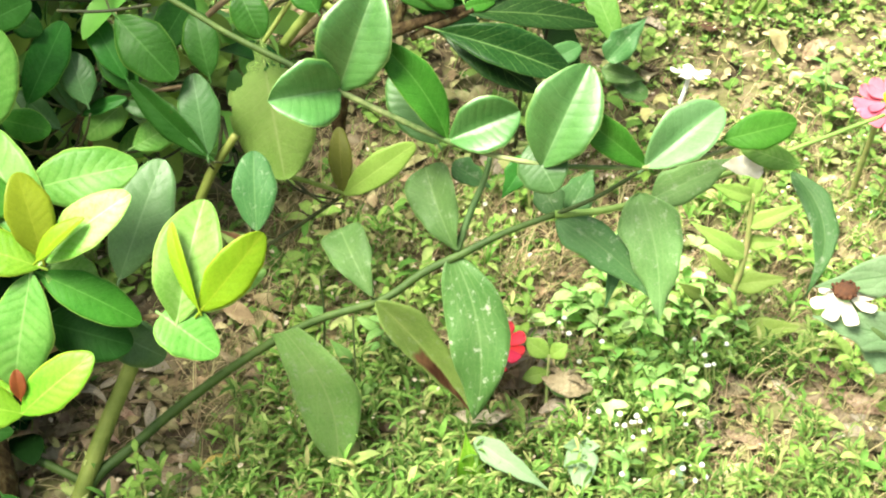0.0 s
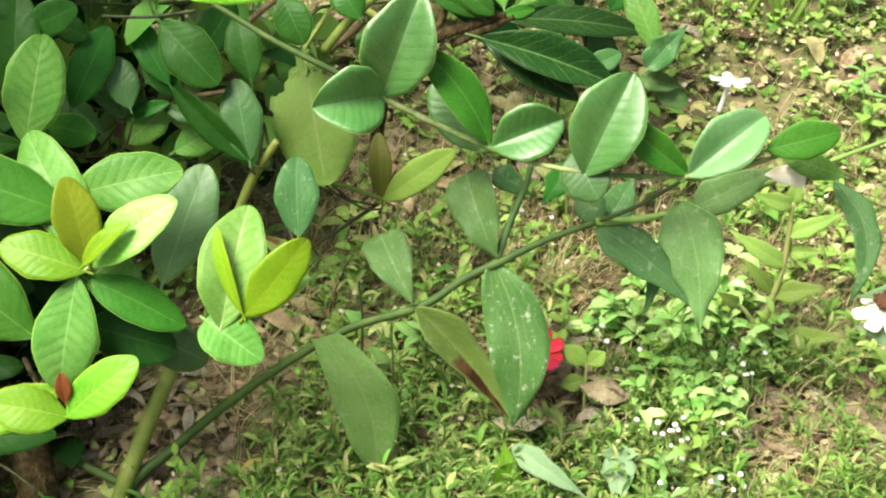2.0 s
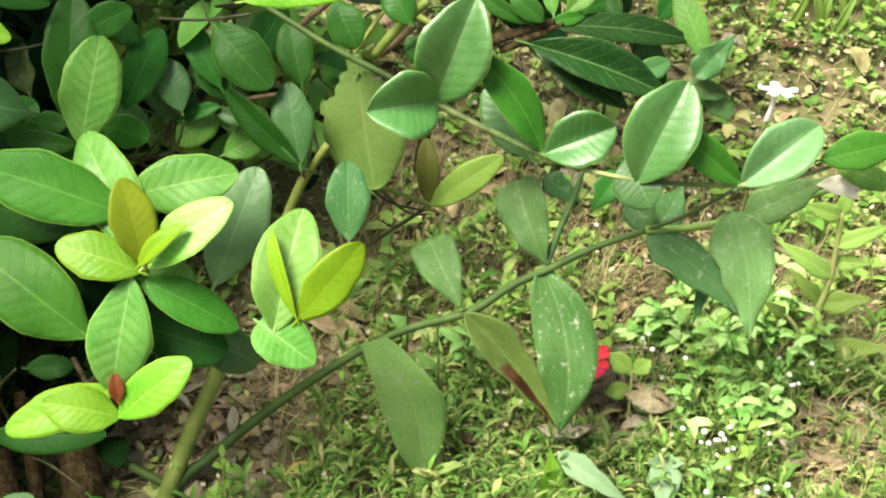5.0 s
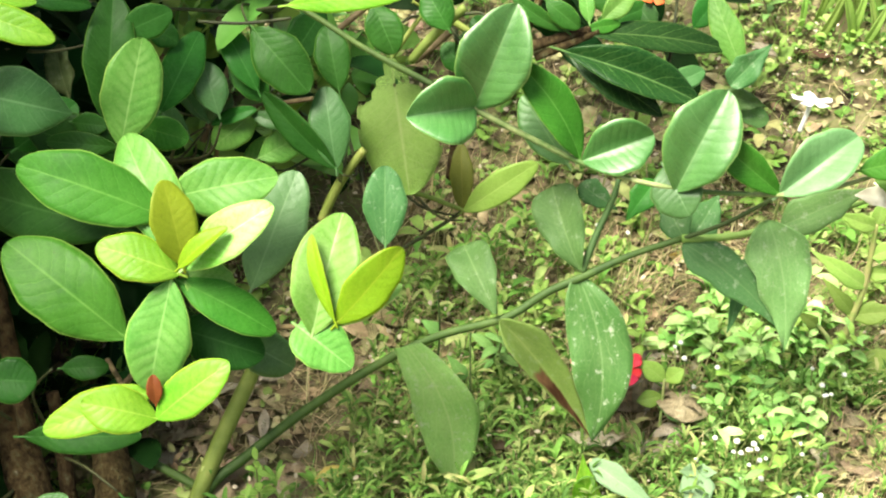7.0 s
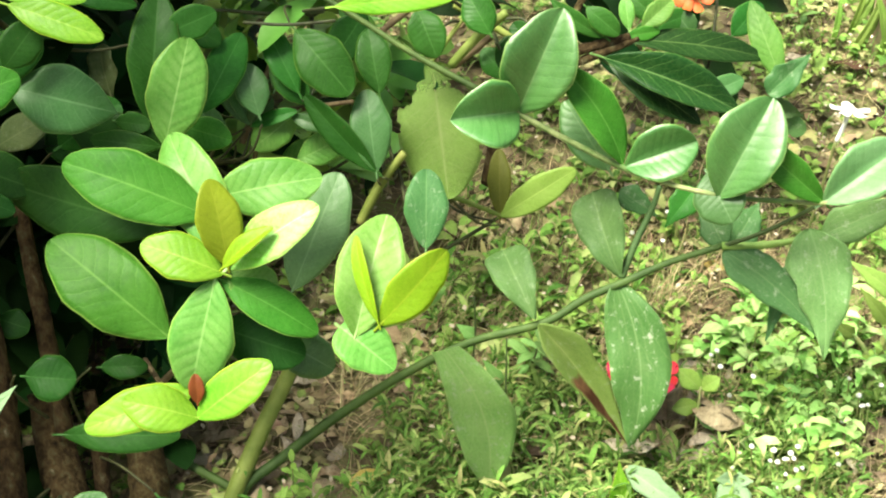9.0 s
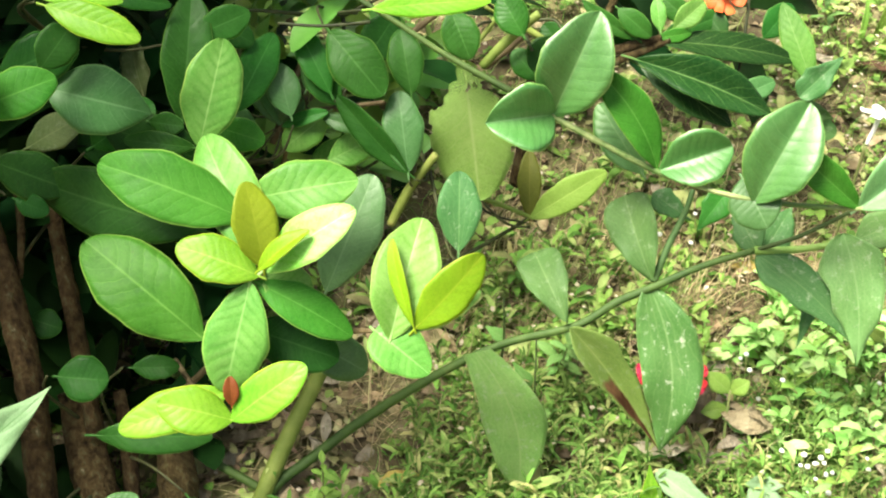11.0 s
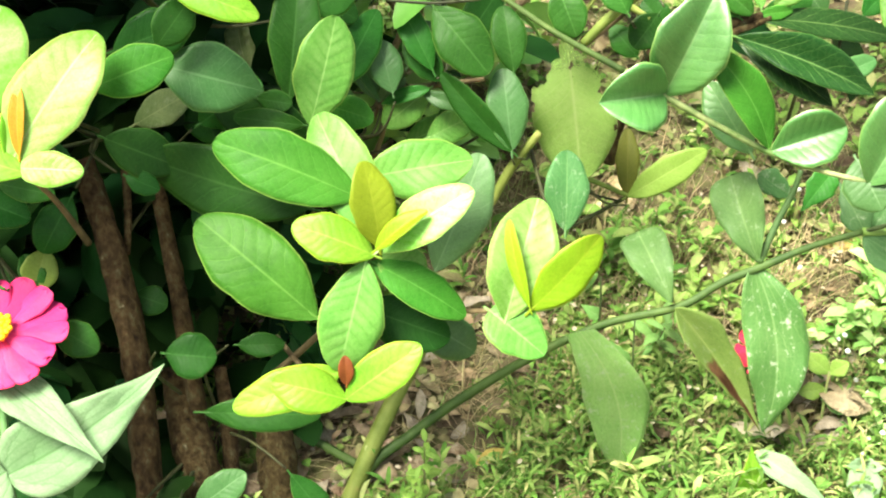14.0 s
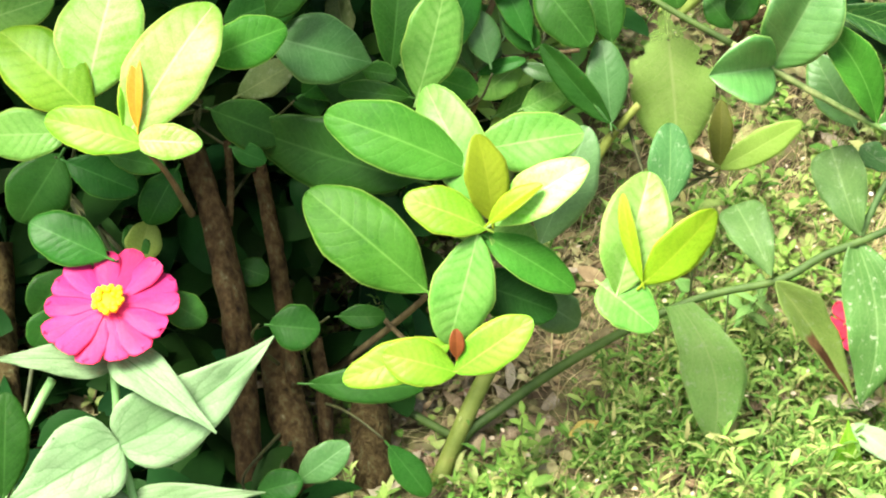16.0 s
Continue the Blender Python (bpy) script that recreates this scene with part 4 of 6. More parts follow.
stem(shrub, 'twig', TWIG, [(-0.147, 0.735, 0.128, 0.0023), (-0.136, 0.747, 0.142, 0.0027), (-0.101, 0.751, 0.147, 0.0019), (-0.071, 0.754, 0.150, 0.0015)])
stem(shrub, 'twig', TWIG, [(-0.138, 0.774, 0.127, 0.0024), (-0.137, 0.787, 0.142, 0.0024), (-0.129, 0.803, 0.162, 0.0024), (-0.141, 0.816, 0.177, 0.0022)])
stem(shrub, 'twig', DARKTWIG, [(-0.131, 0.701, 0.242, 0.0009), (-0.104, 0.700, 0.241, 0.0010), (-0.075, 0.702, 0.243, 0.0010)])

stem(shrub, 'branch', ZSTEM, [(-0.099, 0.730, 0.253, 0.0015), (-0.060, 0.712, 0.237, 0.0018), (-0.029, 0.694, 0.225, 0.0019), (0.012, 0.675, 0.211, 0.0021)])
spray = stem(shrub, 'branch', SPRAY, [(0.012, 0.675, 0.211, 0.0021), (0.036, 0.663, 0.202, 0.0021), (0.069, 0.654, 0.187, 0.0019), (0.100, 0.645, 0.175, 0.0019), (0.127, 0.630, 0.174, 0.0016), (0.156, 0.622, 0.172, 0.0015), (0.186, 0.620, 0.170, 0.0015), (0.216, 0.618, 0.170, 0.0015), (0.239, 0.619, 0.172, 0.0015), (0.266, 0.624, 0.177, 0.0013), (0.282, 0.630, 0.181, 0.0010)])
leaf(spray, MID_LIGHT, (0.035, 0.663, 0.202), (0.060, 0.678, 0.265), 0.0434, (-0.16, -0.94, 0.29), 'obovate', 0.75, 0.06, 0, 0.02)
leaf(spray, MID_LIGHT, (0.036, 0.664, 0.203), (-0.005, 0.640, 0.213), 0.0395, (0.52, -0.67, 0.53), 'obovate', 0.95, 0.06, 0, 0.02)
leaf(spray, GREEN, (0.099, 0.646, 0.177), (0.060, 0.669, 0.232), 0.0235, (-0.15, -0.62, 0.77), 'obovate', 0.5, 0.06, -0.06, 0.02)
leaf(spray, MID_LIGHT, (0.100, 0.645, 0.176), (0.143, 0.651, 0.191), 0.0327, (-0.10, -0.80, 0.60), 'obovate', 0.95, 0.06, 0, 0.02)
leaf(spray, MID_LIGHT, (0.094, 0.666, 0.158), (0.066, 0.691, 0.193), 0.0270, (-0.07, -0.85, 0.52), 'obovate', 0.12, 0.06, 0, 0.02)
leaf(spray, MID_LIGHT, (0.154, 0.621, 0.171), (0.182, 0.645, 0.226), 0.0425, (-0.25, -0.84, 0.49), 'obovate', 0.75, 0.06, 0, 0.02)
leaf(spray, BLUISH, (0.148, 0.635, 0.179), (0.161, 0.608, 0.163), 0.0308, (-0.30, -0.60, 0.74), 'obovate', 0.1, 0.06, 0, 0.02)
leaf(spray, GREEN, (0.216, 0.618, 0.170), (0.169, 0.635, 0.205), 0.0195, (-0.25, -0.70, 0.66), 'obovate', 0.5, 0.06, 0, 0.02)
leaf(spray, PALE_MINT, (0.215, 0.618, 0.170), (0.262, 0.638, 0.198), 0.0320, (-0.12, -0.71, 0.69), 'obovate', 0.95, 0.06, 0, 0.02)
leaf(spray, GREEN, (0.260, 0.620, 0.186), (0.303, 0.621, 0.197), 0.0219, (-0.14, -0.78, 0.61), 'obovate', 0.12, 0.06, 0, 0.02)
leaf(spray, LIGHT, (0.311, 0.623, 0.162), (0.276, 0.634, 0.171), 0.0150, (-0.09, -0.83, 0.54), 'obovate', 0.1, 0.06, 0, 0.02)

stem(back_shrub, 'branch', BARK, [(0.046, 0.793, 0.150, 0.0044), (0.070, 0.800, 0.158, 0.0052), (0.102, 0.806, 0.165, 0.0040), (0.121, 0.809, 0.169, 0.0028)], bark=1)
stem(back_shrub, 'branch', BARK, [(0.070, 0.800, 0.158, 0.0044), (0.080, 0.815, 0.176, 0.0036), (0.090, 0.830, 0.194, 0.0032)], bark=1)
stem(back_shrub, 'branch', BARK, [(0.046, 0.793, 0.150, 0.0044), (0.031, 0.794, 0.104, 0.0053), (0.024, 0.799, 0.048, 0.0064)], bark=1)
leaf(back_shrub, LONG_DARK, (0.115, 0.808, 0.167), (0.223, 0.817, 0.147), 0.0232, (0.20, -0.50, 0.84), 'long', 0.25, 0.06, 0, 0.02)
leaf(back_shrub, LONG_DARK, (0.101, 0.791, 0.163), (0.201, 0.775, 0.129), 0.0311, (0.15, -0.67, 0.73), 'long', 0.7, 0.06, 0, 0.02)
leaf(back_shrub, LONG_DARK, (0.106, 0.801, 0.152), (0.171, 0.770, 0.122), 0.0254, (0.04, -0.64, 0.77), 'long', 0.3, 0.06, 0, 0.02)
leaf(back_shrub, LIGHT, (0.233, 0.805, 0.133), (0.210, 0.844, 0.179), 0.0211, (-0.25, -0.80, 0.55), 'long', 0.15, 0.06, 0, 0.02)
leaf(back_shrub, DULL_DARK, (0.223, 0.800, 0.127), (0.251, 0.809, 0.156), 0.0210, (-0.25, -0.75, 0.60), 'lance', 0.5, 0.06, 0, 0.10)
leaf(back_shrub, BLUISH, (0.175, 0.791, 0.132), (0.203, 0.799, 0.141), 0.0160, (0.01, -0.79, 0.62), 'obovate', 0.2, 0.06, 0, 0.02)
leaf(back_shrub, MID, (0.089, 0.813, 0.190), (0.112, 0.801, 0.175), 0.0157, (-0.13, -0.85, 0.51), 'obovate', 0.2, 0.06, 0, 0.02)
leaf(back_shrub, MID, (0.124, 0.827, 0.159), (0.169, 0.837, 0.172), 0.0178, (0.04, -0.83, 0.56), 'obovate', 0.2, 0.06, 0, 0.02)
leaf(back_shrub, MID, (0.148, 0.832, 0.165), (0.120, 0.848, 0.184), 0.0162, (-0.15, -0.86, 0.50), 'obovate', 0.2, 0.06, 0, 0.02)
leaf(back_shrub, BLUISH, (0.169, 0.827, 0.159), (0.157, 0.837, 0.172), 0.0178, (-0.19, -0.83, 0.52), 'obovate', 0.2, 0.06, 0, 0.02)
leaf(back_shrub, MID, (0.199, 0.836, 0.154), (0.220, 0.851, 0.173), 0.0205, (-0.04, -0.74, 0.67), 'obovate', 0.2, 0.06, 0, 0.02)
leaf(back_shrub, DARK, (0.058, 0.801, 0.159), (0.038, 0.815, 0.176), 0.0198, (-0.11, -0.82, 0.56), 'obovate', 0.2, 0.06, 0, 0.02)
leaf(back_shrub, DULL, (0.220, 0.805, 0.116), (0.252, 0.801, 0.108), 0.0160, (-0.04, -0.76, 0.65), 'lance', 0.5, 0.06, 0, 0.10)
leaf(back_shrub, DULL, (0.255, 0.799, 0.095), (0.222, 0.810, 0.108), 0.0150, (-0.10, -0.80, 0.59), 'lance', 0.2, 0.06, 0, 0.02)
stem(back_shrub, 'twig', DARKTWIG, [(0.165, 0.790, 0.116, 0.0012), (0.179, 0.811, 0.141, 0.0012), (0.185, 0.837, 0.172, 0.0012), (0.187, 0.853, 0.190, 0.0012)])

leaning_stem = stem(leaning_zinnia, 'stem', ZSTEM, [(-0.158, 0.554, -0.064, 0.0042), (-0.152, 0.562, -0.054, 0.0040), (-0.140, 0.577, -0.039, 0.0040), (-0.119, 0.589, -0.028, 0.0036), (-0.084, 0.602, -0.003, 0.0034), (-0.035, 0.611, 0.032, 0.0030), (0.009, 0.617, 0.056, 0.0027), (0.055, 0.617, 0.073, 0.0027), (0.081, 0.626, 0.086, 0.0027), (0.106, 0.632, 0.095, 0.0027), (0.135, 0.639, 0.106, 0.0022), (0.167, 0.644, 0.115, 0.0021)])
stem(leaning_zinnia, 'stem_tip', ZFRESH, [(0.167, 0.644, 0.115, 0.0028), (0.195, 0.642, 0.118, 0.0024), (0.229, 0.643, 0.126, 0.0019), (0.278, 0.650, 0.138, 0.0016), (0.328, 0.662, 0.149, 0.0015), (0.378, 0.672, 0.162, 0.0012)])
stem(leaning_zinnia, 'stem', TWIG_GREEN, [(-0.160, 0.554, -0.064, 0.0064), (-0.154, 0.562, -0.054, 0.0062), (-0.143, 0.580, -0.032, 0.0060), (-0.128, 0.601, -0.005, 0.0056), (-0.110, 0.621, 0.026, 0.0051), (-0.102, 0.633, 0.043, 0.0037)])
stem(leaning_zinnia, 'stem', ZSTEM, [(-0.146, 0.575, -0.044, 0.0030), (-0.167, 0.585, -0.039, 0.0030), (-0.190, 0.594, -0.032, 0.0027), (-0.218, 0.602, -0.025, 0.0023)])
stem(leaning_zinnia, 'side_stem', ZDARK, [(0.104, 0.634, 0.097, 0.0025), (0.113, 0.647, 0.116, 0.0023), (0.123, 0.659, 0.134, 0.0020), (0.127, 0.666, 0.146, 0.0016)])
stem(leaning_zinnia, 'side_stem', ZDARK, [(0.167, 0.644, 0.115, 0.0014), (0.191, 0.636, 0.134, 0.0014), (0.217, 0.631, 0.158, 0.0012)])
leaf(leaning_stem, WILT, (0.051, 0.610, 0.078), (0.113, 0.582, -0.005), 0.0248, (0.37, -0.76, 0.53), 'lance', 0.9, -0.03, 0.04, 0.02)
leaf(leaning_stem, DULL, (0.049, 0.614, 0.079), (0.029, 0.661, 0.098), 0.0276, (-0.22, -0.44, 0.87), 'petal', 0.4, 0.12, 0, 0.08)
leaf(leaning_stem, DULL_SPOT, (0.101, 0.632, 0.095), (0.111, 0.571, 0.007), 0.0410, (-0.11, -0.82, 0.56), 'droop', 0.3, 0.06, 0.10, 0.08)
leaf(leaning_stem, DULL, (0.104, 0.634, 0.096), (0.086, 0.677, 0.133), 0.0305, (-0.31, -0.70, 0.65), 'petal', 0.45, 0.12, 0, 0.08)
leaf(leaning_stem, DULL_BRIGHTENED, (-0.008, 0.606, 0.060), (0.020, 0.563, -0.028), 0.0400, (-0.02, -0.91, 0.42), 'torn', 0.15, 0.05, 0.12, 0.06)
leaf(leaning_stem, DULL_DARK, (0.168, 0.642, 0.113), (0.228, 0.600, 0.075), 0.0260, (-0.04, -0.70, 0.71), 'lance', 0.2, 0.06, 0.05, 0.02)
leaf(leaning_stem, DULL_PALE, (0.220, 0.645, 0.129), (0.228, 0.589, 0.068), 0.0375, (-0.26, -0.73, 0.64), 'lance', 0.25, 0.06, 0.06, 0.08)
leaf(leaning_stem, DULL_DARK, (0.169, 0.645, 0.114), (0.155, 0.673, 0.131), 0.0188, (-0.28, -0.60, 0.74), 'lance', 0.2, 0.06, 0, 0.02)
leaf(leaning_stem, DULL_DARK, (0.177, 0.654, 0.108), (0.196, 0.679, 0.123), 0.0219, (0.01, -0.51, 0.86), 'lance', 0.2, 0.06, 0, 0.02)
leaf(leaning_stem, DULL_DARK, (0.314, 0.641, 0.144), (0.314, 0.581, 0.091), 0.0185, (-0.04, -0.67, 0.75), 'lance', 0.3, 0.06, 0.19, 0.05)
leaf(leaning_stem, DULL_PALE, (0.227, 0.639, 0.129), (0.282, 0.649, 0.151), 0.0233, (-0.13, -0.75, 0.65), 'lance', 0.2, 0.06, 0, 0.02)
leaf(leaning_stem, DULL_DARK, (0.104, 0.676, 0.135), (0.128, 0.665, 0.122), 0.0160, (-0.06, -0.82, 0.57), 'lance', 0.2, 0.06, 0, 0.02)
leaf(leaning_stem, MID, (0.156, 0.693, 0.124), (0.136, 0.676, 0.104), 0.0186, (-0.09, -0.72, 0.69), 'lance', 0.2, 0.06, 0, 0.02)
leaf(leaning_stem, DULL_DARK, (0.213, 0.652, 0.091), (0.200, 0.621, 0.054), 0.0133, (0.11, -0.78, 0.62), 'lance', 0.3, 0.06, 0, 0.02)
leaf(leaning_stem, WILT, (-0.032, 0.682, 0.064), (-0.055, 0.691, 0.075), 0.0115, (0.01, -0.75, 0.66), 'lance', 0.3, 0.06, 0, 0.02)

leaf(shrub, LACE, (-0.018, 0.755, 0.183), (-0.006, 0.692, 0.115), 0.0562, (-0.01, -0.73, 0.68), 'obovate', 0.05, 0.03, 0, 0.06)
stem(shrub, 'twig', DARKTWIG, [(-0.034, 0.726, 0.024, 0.0012), (0.002, 0.728, 0.049, 0.0014), (0.031, 0.728, 0.072, 0.0014)])
stem(shrub, 'twig', TWIG_GREEN, [(-0.025, 0.716, 0.104, 0.0019), (0.002, 0.727, 0.087, 0.0018), (0.031, 0.728, 0.072, 0.0016)])
leaf(shrub, OLIVE_BROWN, (0.030, 0.727, 0.072), (0.029, 0.754, 0.111), 0.0158, (-0.03, -0.83, 0.56), 'obovate', 0.15, 0.06, 0, 0.02)
leaf(shrub, OLIVE_LIGHT, (0.030, 0.727, 0.072), (0.081, 0.733, 0.109), 0.0212, (-0.27, -0.84, 0.48), 'obovate', 0.12, 0.06, 0, 0.02)

pink_stem = stem(pink_zinnia, 'stem', ZPALE, [(-0.340, 0.520, 0.126, 0.0022), (-0.339, 0.503, 0.108, 0.0022), (-0.336, 0.487, 0.090, 0.0024), (-0.335, 0.472, 0.074, 0.0025), (-0.326, 0.453, 0.050, 0.0025), (-0.322, 0.439, 0.027, 0.0026), (-0.323, 0.413, -0.045, 0.0027)])
stem(pink_zinnia, 'stem', ZPALE, [(-0.375, 0.500, 0.094, 0.0026), (-0.384, 0.490, 0.081, 0.0026), (-0.394, 0.476, 0.063, 0.0024), (-0.403, 0.455, 0.033, 0.0023)])
leaf(pink_stem, ZLEAF, (-0.339, 0.503, 0.108), (-0.403, 0.496, 0.114), 0.0211, (0.13, -0.52, 0.84), 'clasp', 0.2, 0.08, 0, 0.07)
leaf(pink_stem, ZLEAF, (-0.338, 0.507, 0.112), (-0.277, 0.469, 0.089), 0.0255, (0.11, -0.38, 0.92), 'clasp', 0.25, 0.08, 0, 0.07)
leaf(pink_stem, ZLEAF, (-0.334, 0.472, 0.075), (-0.395, 0.436, 0.056), 0.0471, (0.17, -0.66, 0.74), 'clasp', 0.3, 0.08, 0, 0.07)
leaf(pink_stem, ZLEAF, (-0.334, 0.471, 0.073), (-0.251, 0.525, 0.108), 0.0441, (0.14, -0.68, 0.72), 'clasp', 0.3, 0.08, -0.05, 0.07)
leaf(pink_stem, ZLEAF, (-0.326, 0.451, 0.047), (-0.251, 0.455, 0.055), 0.0190, (-0.06, -0.61, 0.79), 'clasp', 0.2, 0.08, 0, 0.07)
leaf(pink_stem, ZLEAF, (-0.328, 0.453, 0.050), (-0.345, 0.426, 0.044), 0.0283, (0.36, -0.41, 0.84), 'clasp', 0.2, 0.08, 0, 0.07)

cream_stem = stem(white_zinnia, 'stem', ZDARK, [(0.336, 0.570, 0.101, 0.0024), (0.346, 0.564, 0.088, 0.0024), (0.363, 0.557, 0.073, 0.0024), (0.405, 0.563, 0.006, 0.0026), (0.438, 0.573, -0.088, 0.0028)])
leaf(cream_stem, ZLEAF, (0.391, 0.589, 0.104), (0.318, 0.579, 0.103), 0.0256, (0.09, -0.69, 0.71), 'lance', 0.2, 0.06, 0, 0.02)
leaf(cream_stem, ZLEAF, (0.373, 0.559, 0.075), (0.315, 0.564, 0.093), 0.0240, (0.12, -0.79, 0.60), 'lance', 0.2, 0.06, 0, 0.02)
leaf(cream_stem, ZLEAF, (0.374, 0.553, 0.061), (0.339, 0.567, 0.083), 0.0277, (-0.02, -0.86, 0.52), 'lance', 0.2, 0.06, 0, 0.02)

yellow_stem = stem(yellow_weed, 'stem', WEED_STEM, [(0.297, 0.664, -0.032, 0.0027), (0.301, 0.675, -0.001, 0.0026), (0.310, 0.687, 0.036, 0.0022), (0.312, 0.699, 0.081, 0.0016)])
stem(yellow_weed, 'side_stem', WEED_STEM, [(0.298, 0.666, -0.027, 0.0018), (0.289, 0.673, -0.004, 0.0016), (0.278, 0.677, 0.009, 0.0012)])
leaf(yellow_stem, WEED_YELLOW, (0.304, 0.680, 0.013), (0.339, 0.674, 0.023), 0.0152, (-0.31, -0.70, 0.65), 'lance', 0.2, 0.06, 0, 0.02)
leaf(yellow_stem, WEED_YELLOW, (0.310, 0.685, 0.035), (0.271, 0.700, 0.057), 0.0135, (-0.02, -0.85, 0.53), 'lance', 0.2, 0.06, 0, 0.02)
leaf(yellow_stem, WEED_YELLOW, (0.311, 0.692, 0.057), (0.347, 0.692, 0.075), 0.0117, (-0.29, -0.73, 0.62), 'lance', 0.2, 0.06, 0, 0.02)
leaf(yellow_stem, WEED_YELLOW, (0.280, 0.676, 0.007), (0.262, 0.676, 0.021), 0.0088, (0.29, -0.88, 0.37), 'lance', 0.2, 0.06, 0, 0.02)
leaf(yellow_stem, WEED_YELLOW, (0.311, 0.697, 0.079), (0.280, 0.697, 0.092), 0.0116, (0.20, -0.86, 0.47), 'lance', 0.2, 0.06, 0, 0.02)
leaf(yellow_stem, WEED_YELLOW, (0.311, 0.692, 0.042), (0.336, 0.683, 0.048), 0.0103, (-0.40, -0.68, 0.61), 'lance', 0.2, 0.06, 0, 0.02)
leaf(yellow_stem, WEED_YELLOW, (0.312, 0.698, 0.080), (0.315, 0.704, 0.102), 0.0093, (-0.34, -0.90, 0.29), 'lance', 0.2, 0.06, 0, 0.02)
leaf(yellow_stem, WEED_YELLOW, (0.306, 0.668, -0.024), (0.356, 0.662, -0.013), 0.0187, (-0.24, -0.68, 0.69), 'lance', 0.15, 0.06, 0, 0.02)
leaf(yellow_stem, WEED_YELLOW, (0.304, 0.681, 0.014), (0.281, 0.691, 0.039), 0.0104, (0.04, -0.92, 0.39), 'lance', 0.2, 0.06, 0, 0.02)

stem(chalky_weed, 'stem', WEED_STEM, [(0.185, 0.555, -0.065, 0.0011), (0.184, 0.573, -0.034, 0.0011), (0.181, 0.576, -0.019, 0.0009)])
leaf(chalky_weed, WEED_PALE, (0.182, 0.573, -0.025), (0.179, 0.537, -0.039), 0.0208, (-0.11, -0.35, 0.93), 'lance', 0.2, 0.06, 0, 0.02)
leaf(chalky_weed, WEED_PALE, (0.182, 0.572, -0.026), (0.194, 0.566, -0.020), 0.0097, (-0.59, -0.50, 0.63), 'lance', 0.2, 0.06, 0, 0.02)
leaf(chalky_weed, WEED_PALE, (0.182, 0.573, -0.026), (0.170, 0.569, -0.022), 0.0090, (0.36, -0.60, 0.72), 'lance', 0.2, 0.06, 0, 0.02)
stem(chalky_weed, 'stem', WEED_STEM, [(0.103, 0.564, -0.063, 0.0011), (0.107, 0.577, -0.032, 0.0011), (0.112, 0.574, -0.015, 0.0009)])
leaf(chalky_weed, WEED_PALE, (0.111, 0.574, -0.016), (0.157, 0.539, -0.029), 0.0155, (-0.19, -0.56, 0.81), 'lance', 0.3, 0.12, 0, 0.02)
leaf(chalky_weed, YOUNG, (0.112, 0.553, -0.062), (0.105, 0.568, -0.003), 0.0235, (-0.06, -0.91, 0.41), 'lance', 0.2, 0.06, 0, 0.02)
leaf(chalky_weed, OLIVE_BROWN, (0.128, 0.563, -0.058), (0.128, 0.573, -0.029), 0.0151, (-0.09, -0.95, 0.31), 'ovate', 0.2, 0.06, 0, 0.02)
leaf(chalky_weed, WEED, (0.233, 0.555, -0.062), (0.228, 0.563, -0.034), 0.0136, (-0.11, -0.95, 0.28), 'lance', 0.2, 0.06, 0, 0.02)
leaf(chalky_weed, WEED_PALE, (0.244, 0.557, -0.059), (0.250, 0.562, -0.034), 0.0129, (-0.39, -0.88, 0.29), 'lance', 0.2, 0.06, 0, 0.02)

leaf(shrub, OLIVE_LIGHT, (-0.341, 0.582, 0.106), (-0.335, 0.600, 0.126), 0.0212, (0.24, -0.73, 0.63), 'obovate', 0.3, 0.06, 0, 0.02)
leaf(shrub, MID, (-0.335, 0.582, 0.106), (-0.348, 0.598, 0.124), 0.0150, (0.20, -0.64, 0.74), 'obovate', 0.3, 0.06, 0, 0.02)

stem(thin_weed, 'stem', ZDARK, [(0.027, 0.604, -0.059, 0.0008), (0.033, 0.627, -0.020, 0.0008), (0.034, 0.652, 0.026, 0.0006)])
stem(thin_weed, 'stem', ZDARK, [(0.010, 0.668, -0.033, 0.0008), (0.013, 0.674, 0.006, 0.0008), (0.012, 0.682, 0.037, 0.0006)])
stem(thin_weed, 'stem', WEED_STEM, [(0.164, 0.602, -0.060, 0.0010), (0.165, 0.621, -0.029, 0.0010), (0.167, 0.634, -0.002, 0.0008)])
stem(thin_weed, 'stem', ZDARK, [(0.127, 0.629, -0.070, 0.0008), (0.129, 0.631, -0.037, 0.0008), (0.127, 0.639, -0.022, 0.0006)])
leaf(thin_weed, WEED_BLUE, (0.031, 0.637, -0.003), (0.018, 0.642, 0.015), 0.0085, (0.27, -0.84, 0.46), 'lance', 0.2, 0.06, 0, 0.02)
leaf(thin_weed, WEED_BLUE, (0.032, 0.625, -0.023), (0.049, 0.624, -0.012), 0.0093, (-0.37, -0.74, 0.56), 'lance', 0.2, 0.06, 0, 0.02)
leaf(thin_weed, WEED_BLUE, (0.013, 0.674, 0.006), (0.000, 0.677, 0.015), 0.0087, (0.27, -0.79, 0.55), 'lance', 0.2, 0.06, 0, 0.02)
leaf(thin_weed, WEED, (0.168, 0.636, -0.006), (0.180, 0.638, 0.003), 0.0117, (-0.36, -0.75, 0.56), 'ovate', 0.2, 0.06, 0, 0.02)
leaf(thin_weed, WEED, (0.168, 0.636, -0.006), (0.151, 0.642, 0.007), 0.0132, (0.15, -0.83, 0.54), 'ovate', 0.2, 0.06, 0, 0.02)
leaf(thin_weed, WEED_BLUE, (0.165, 0.625, -0.021), (0.185, 0.617, -0.020), 0.0132, (-0.30, -0.62, 0.73), 'ovate', 0.2, 0.06, 0, 0.02)
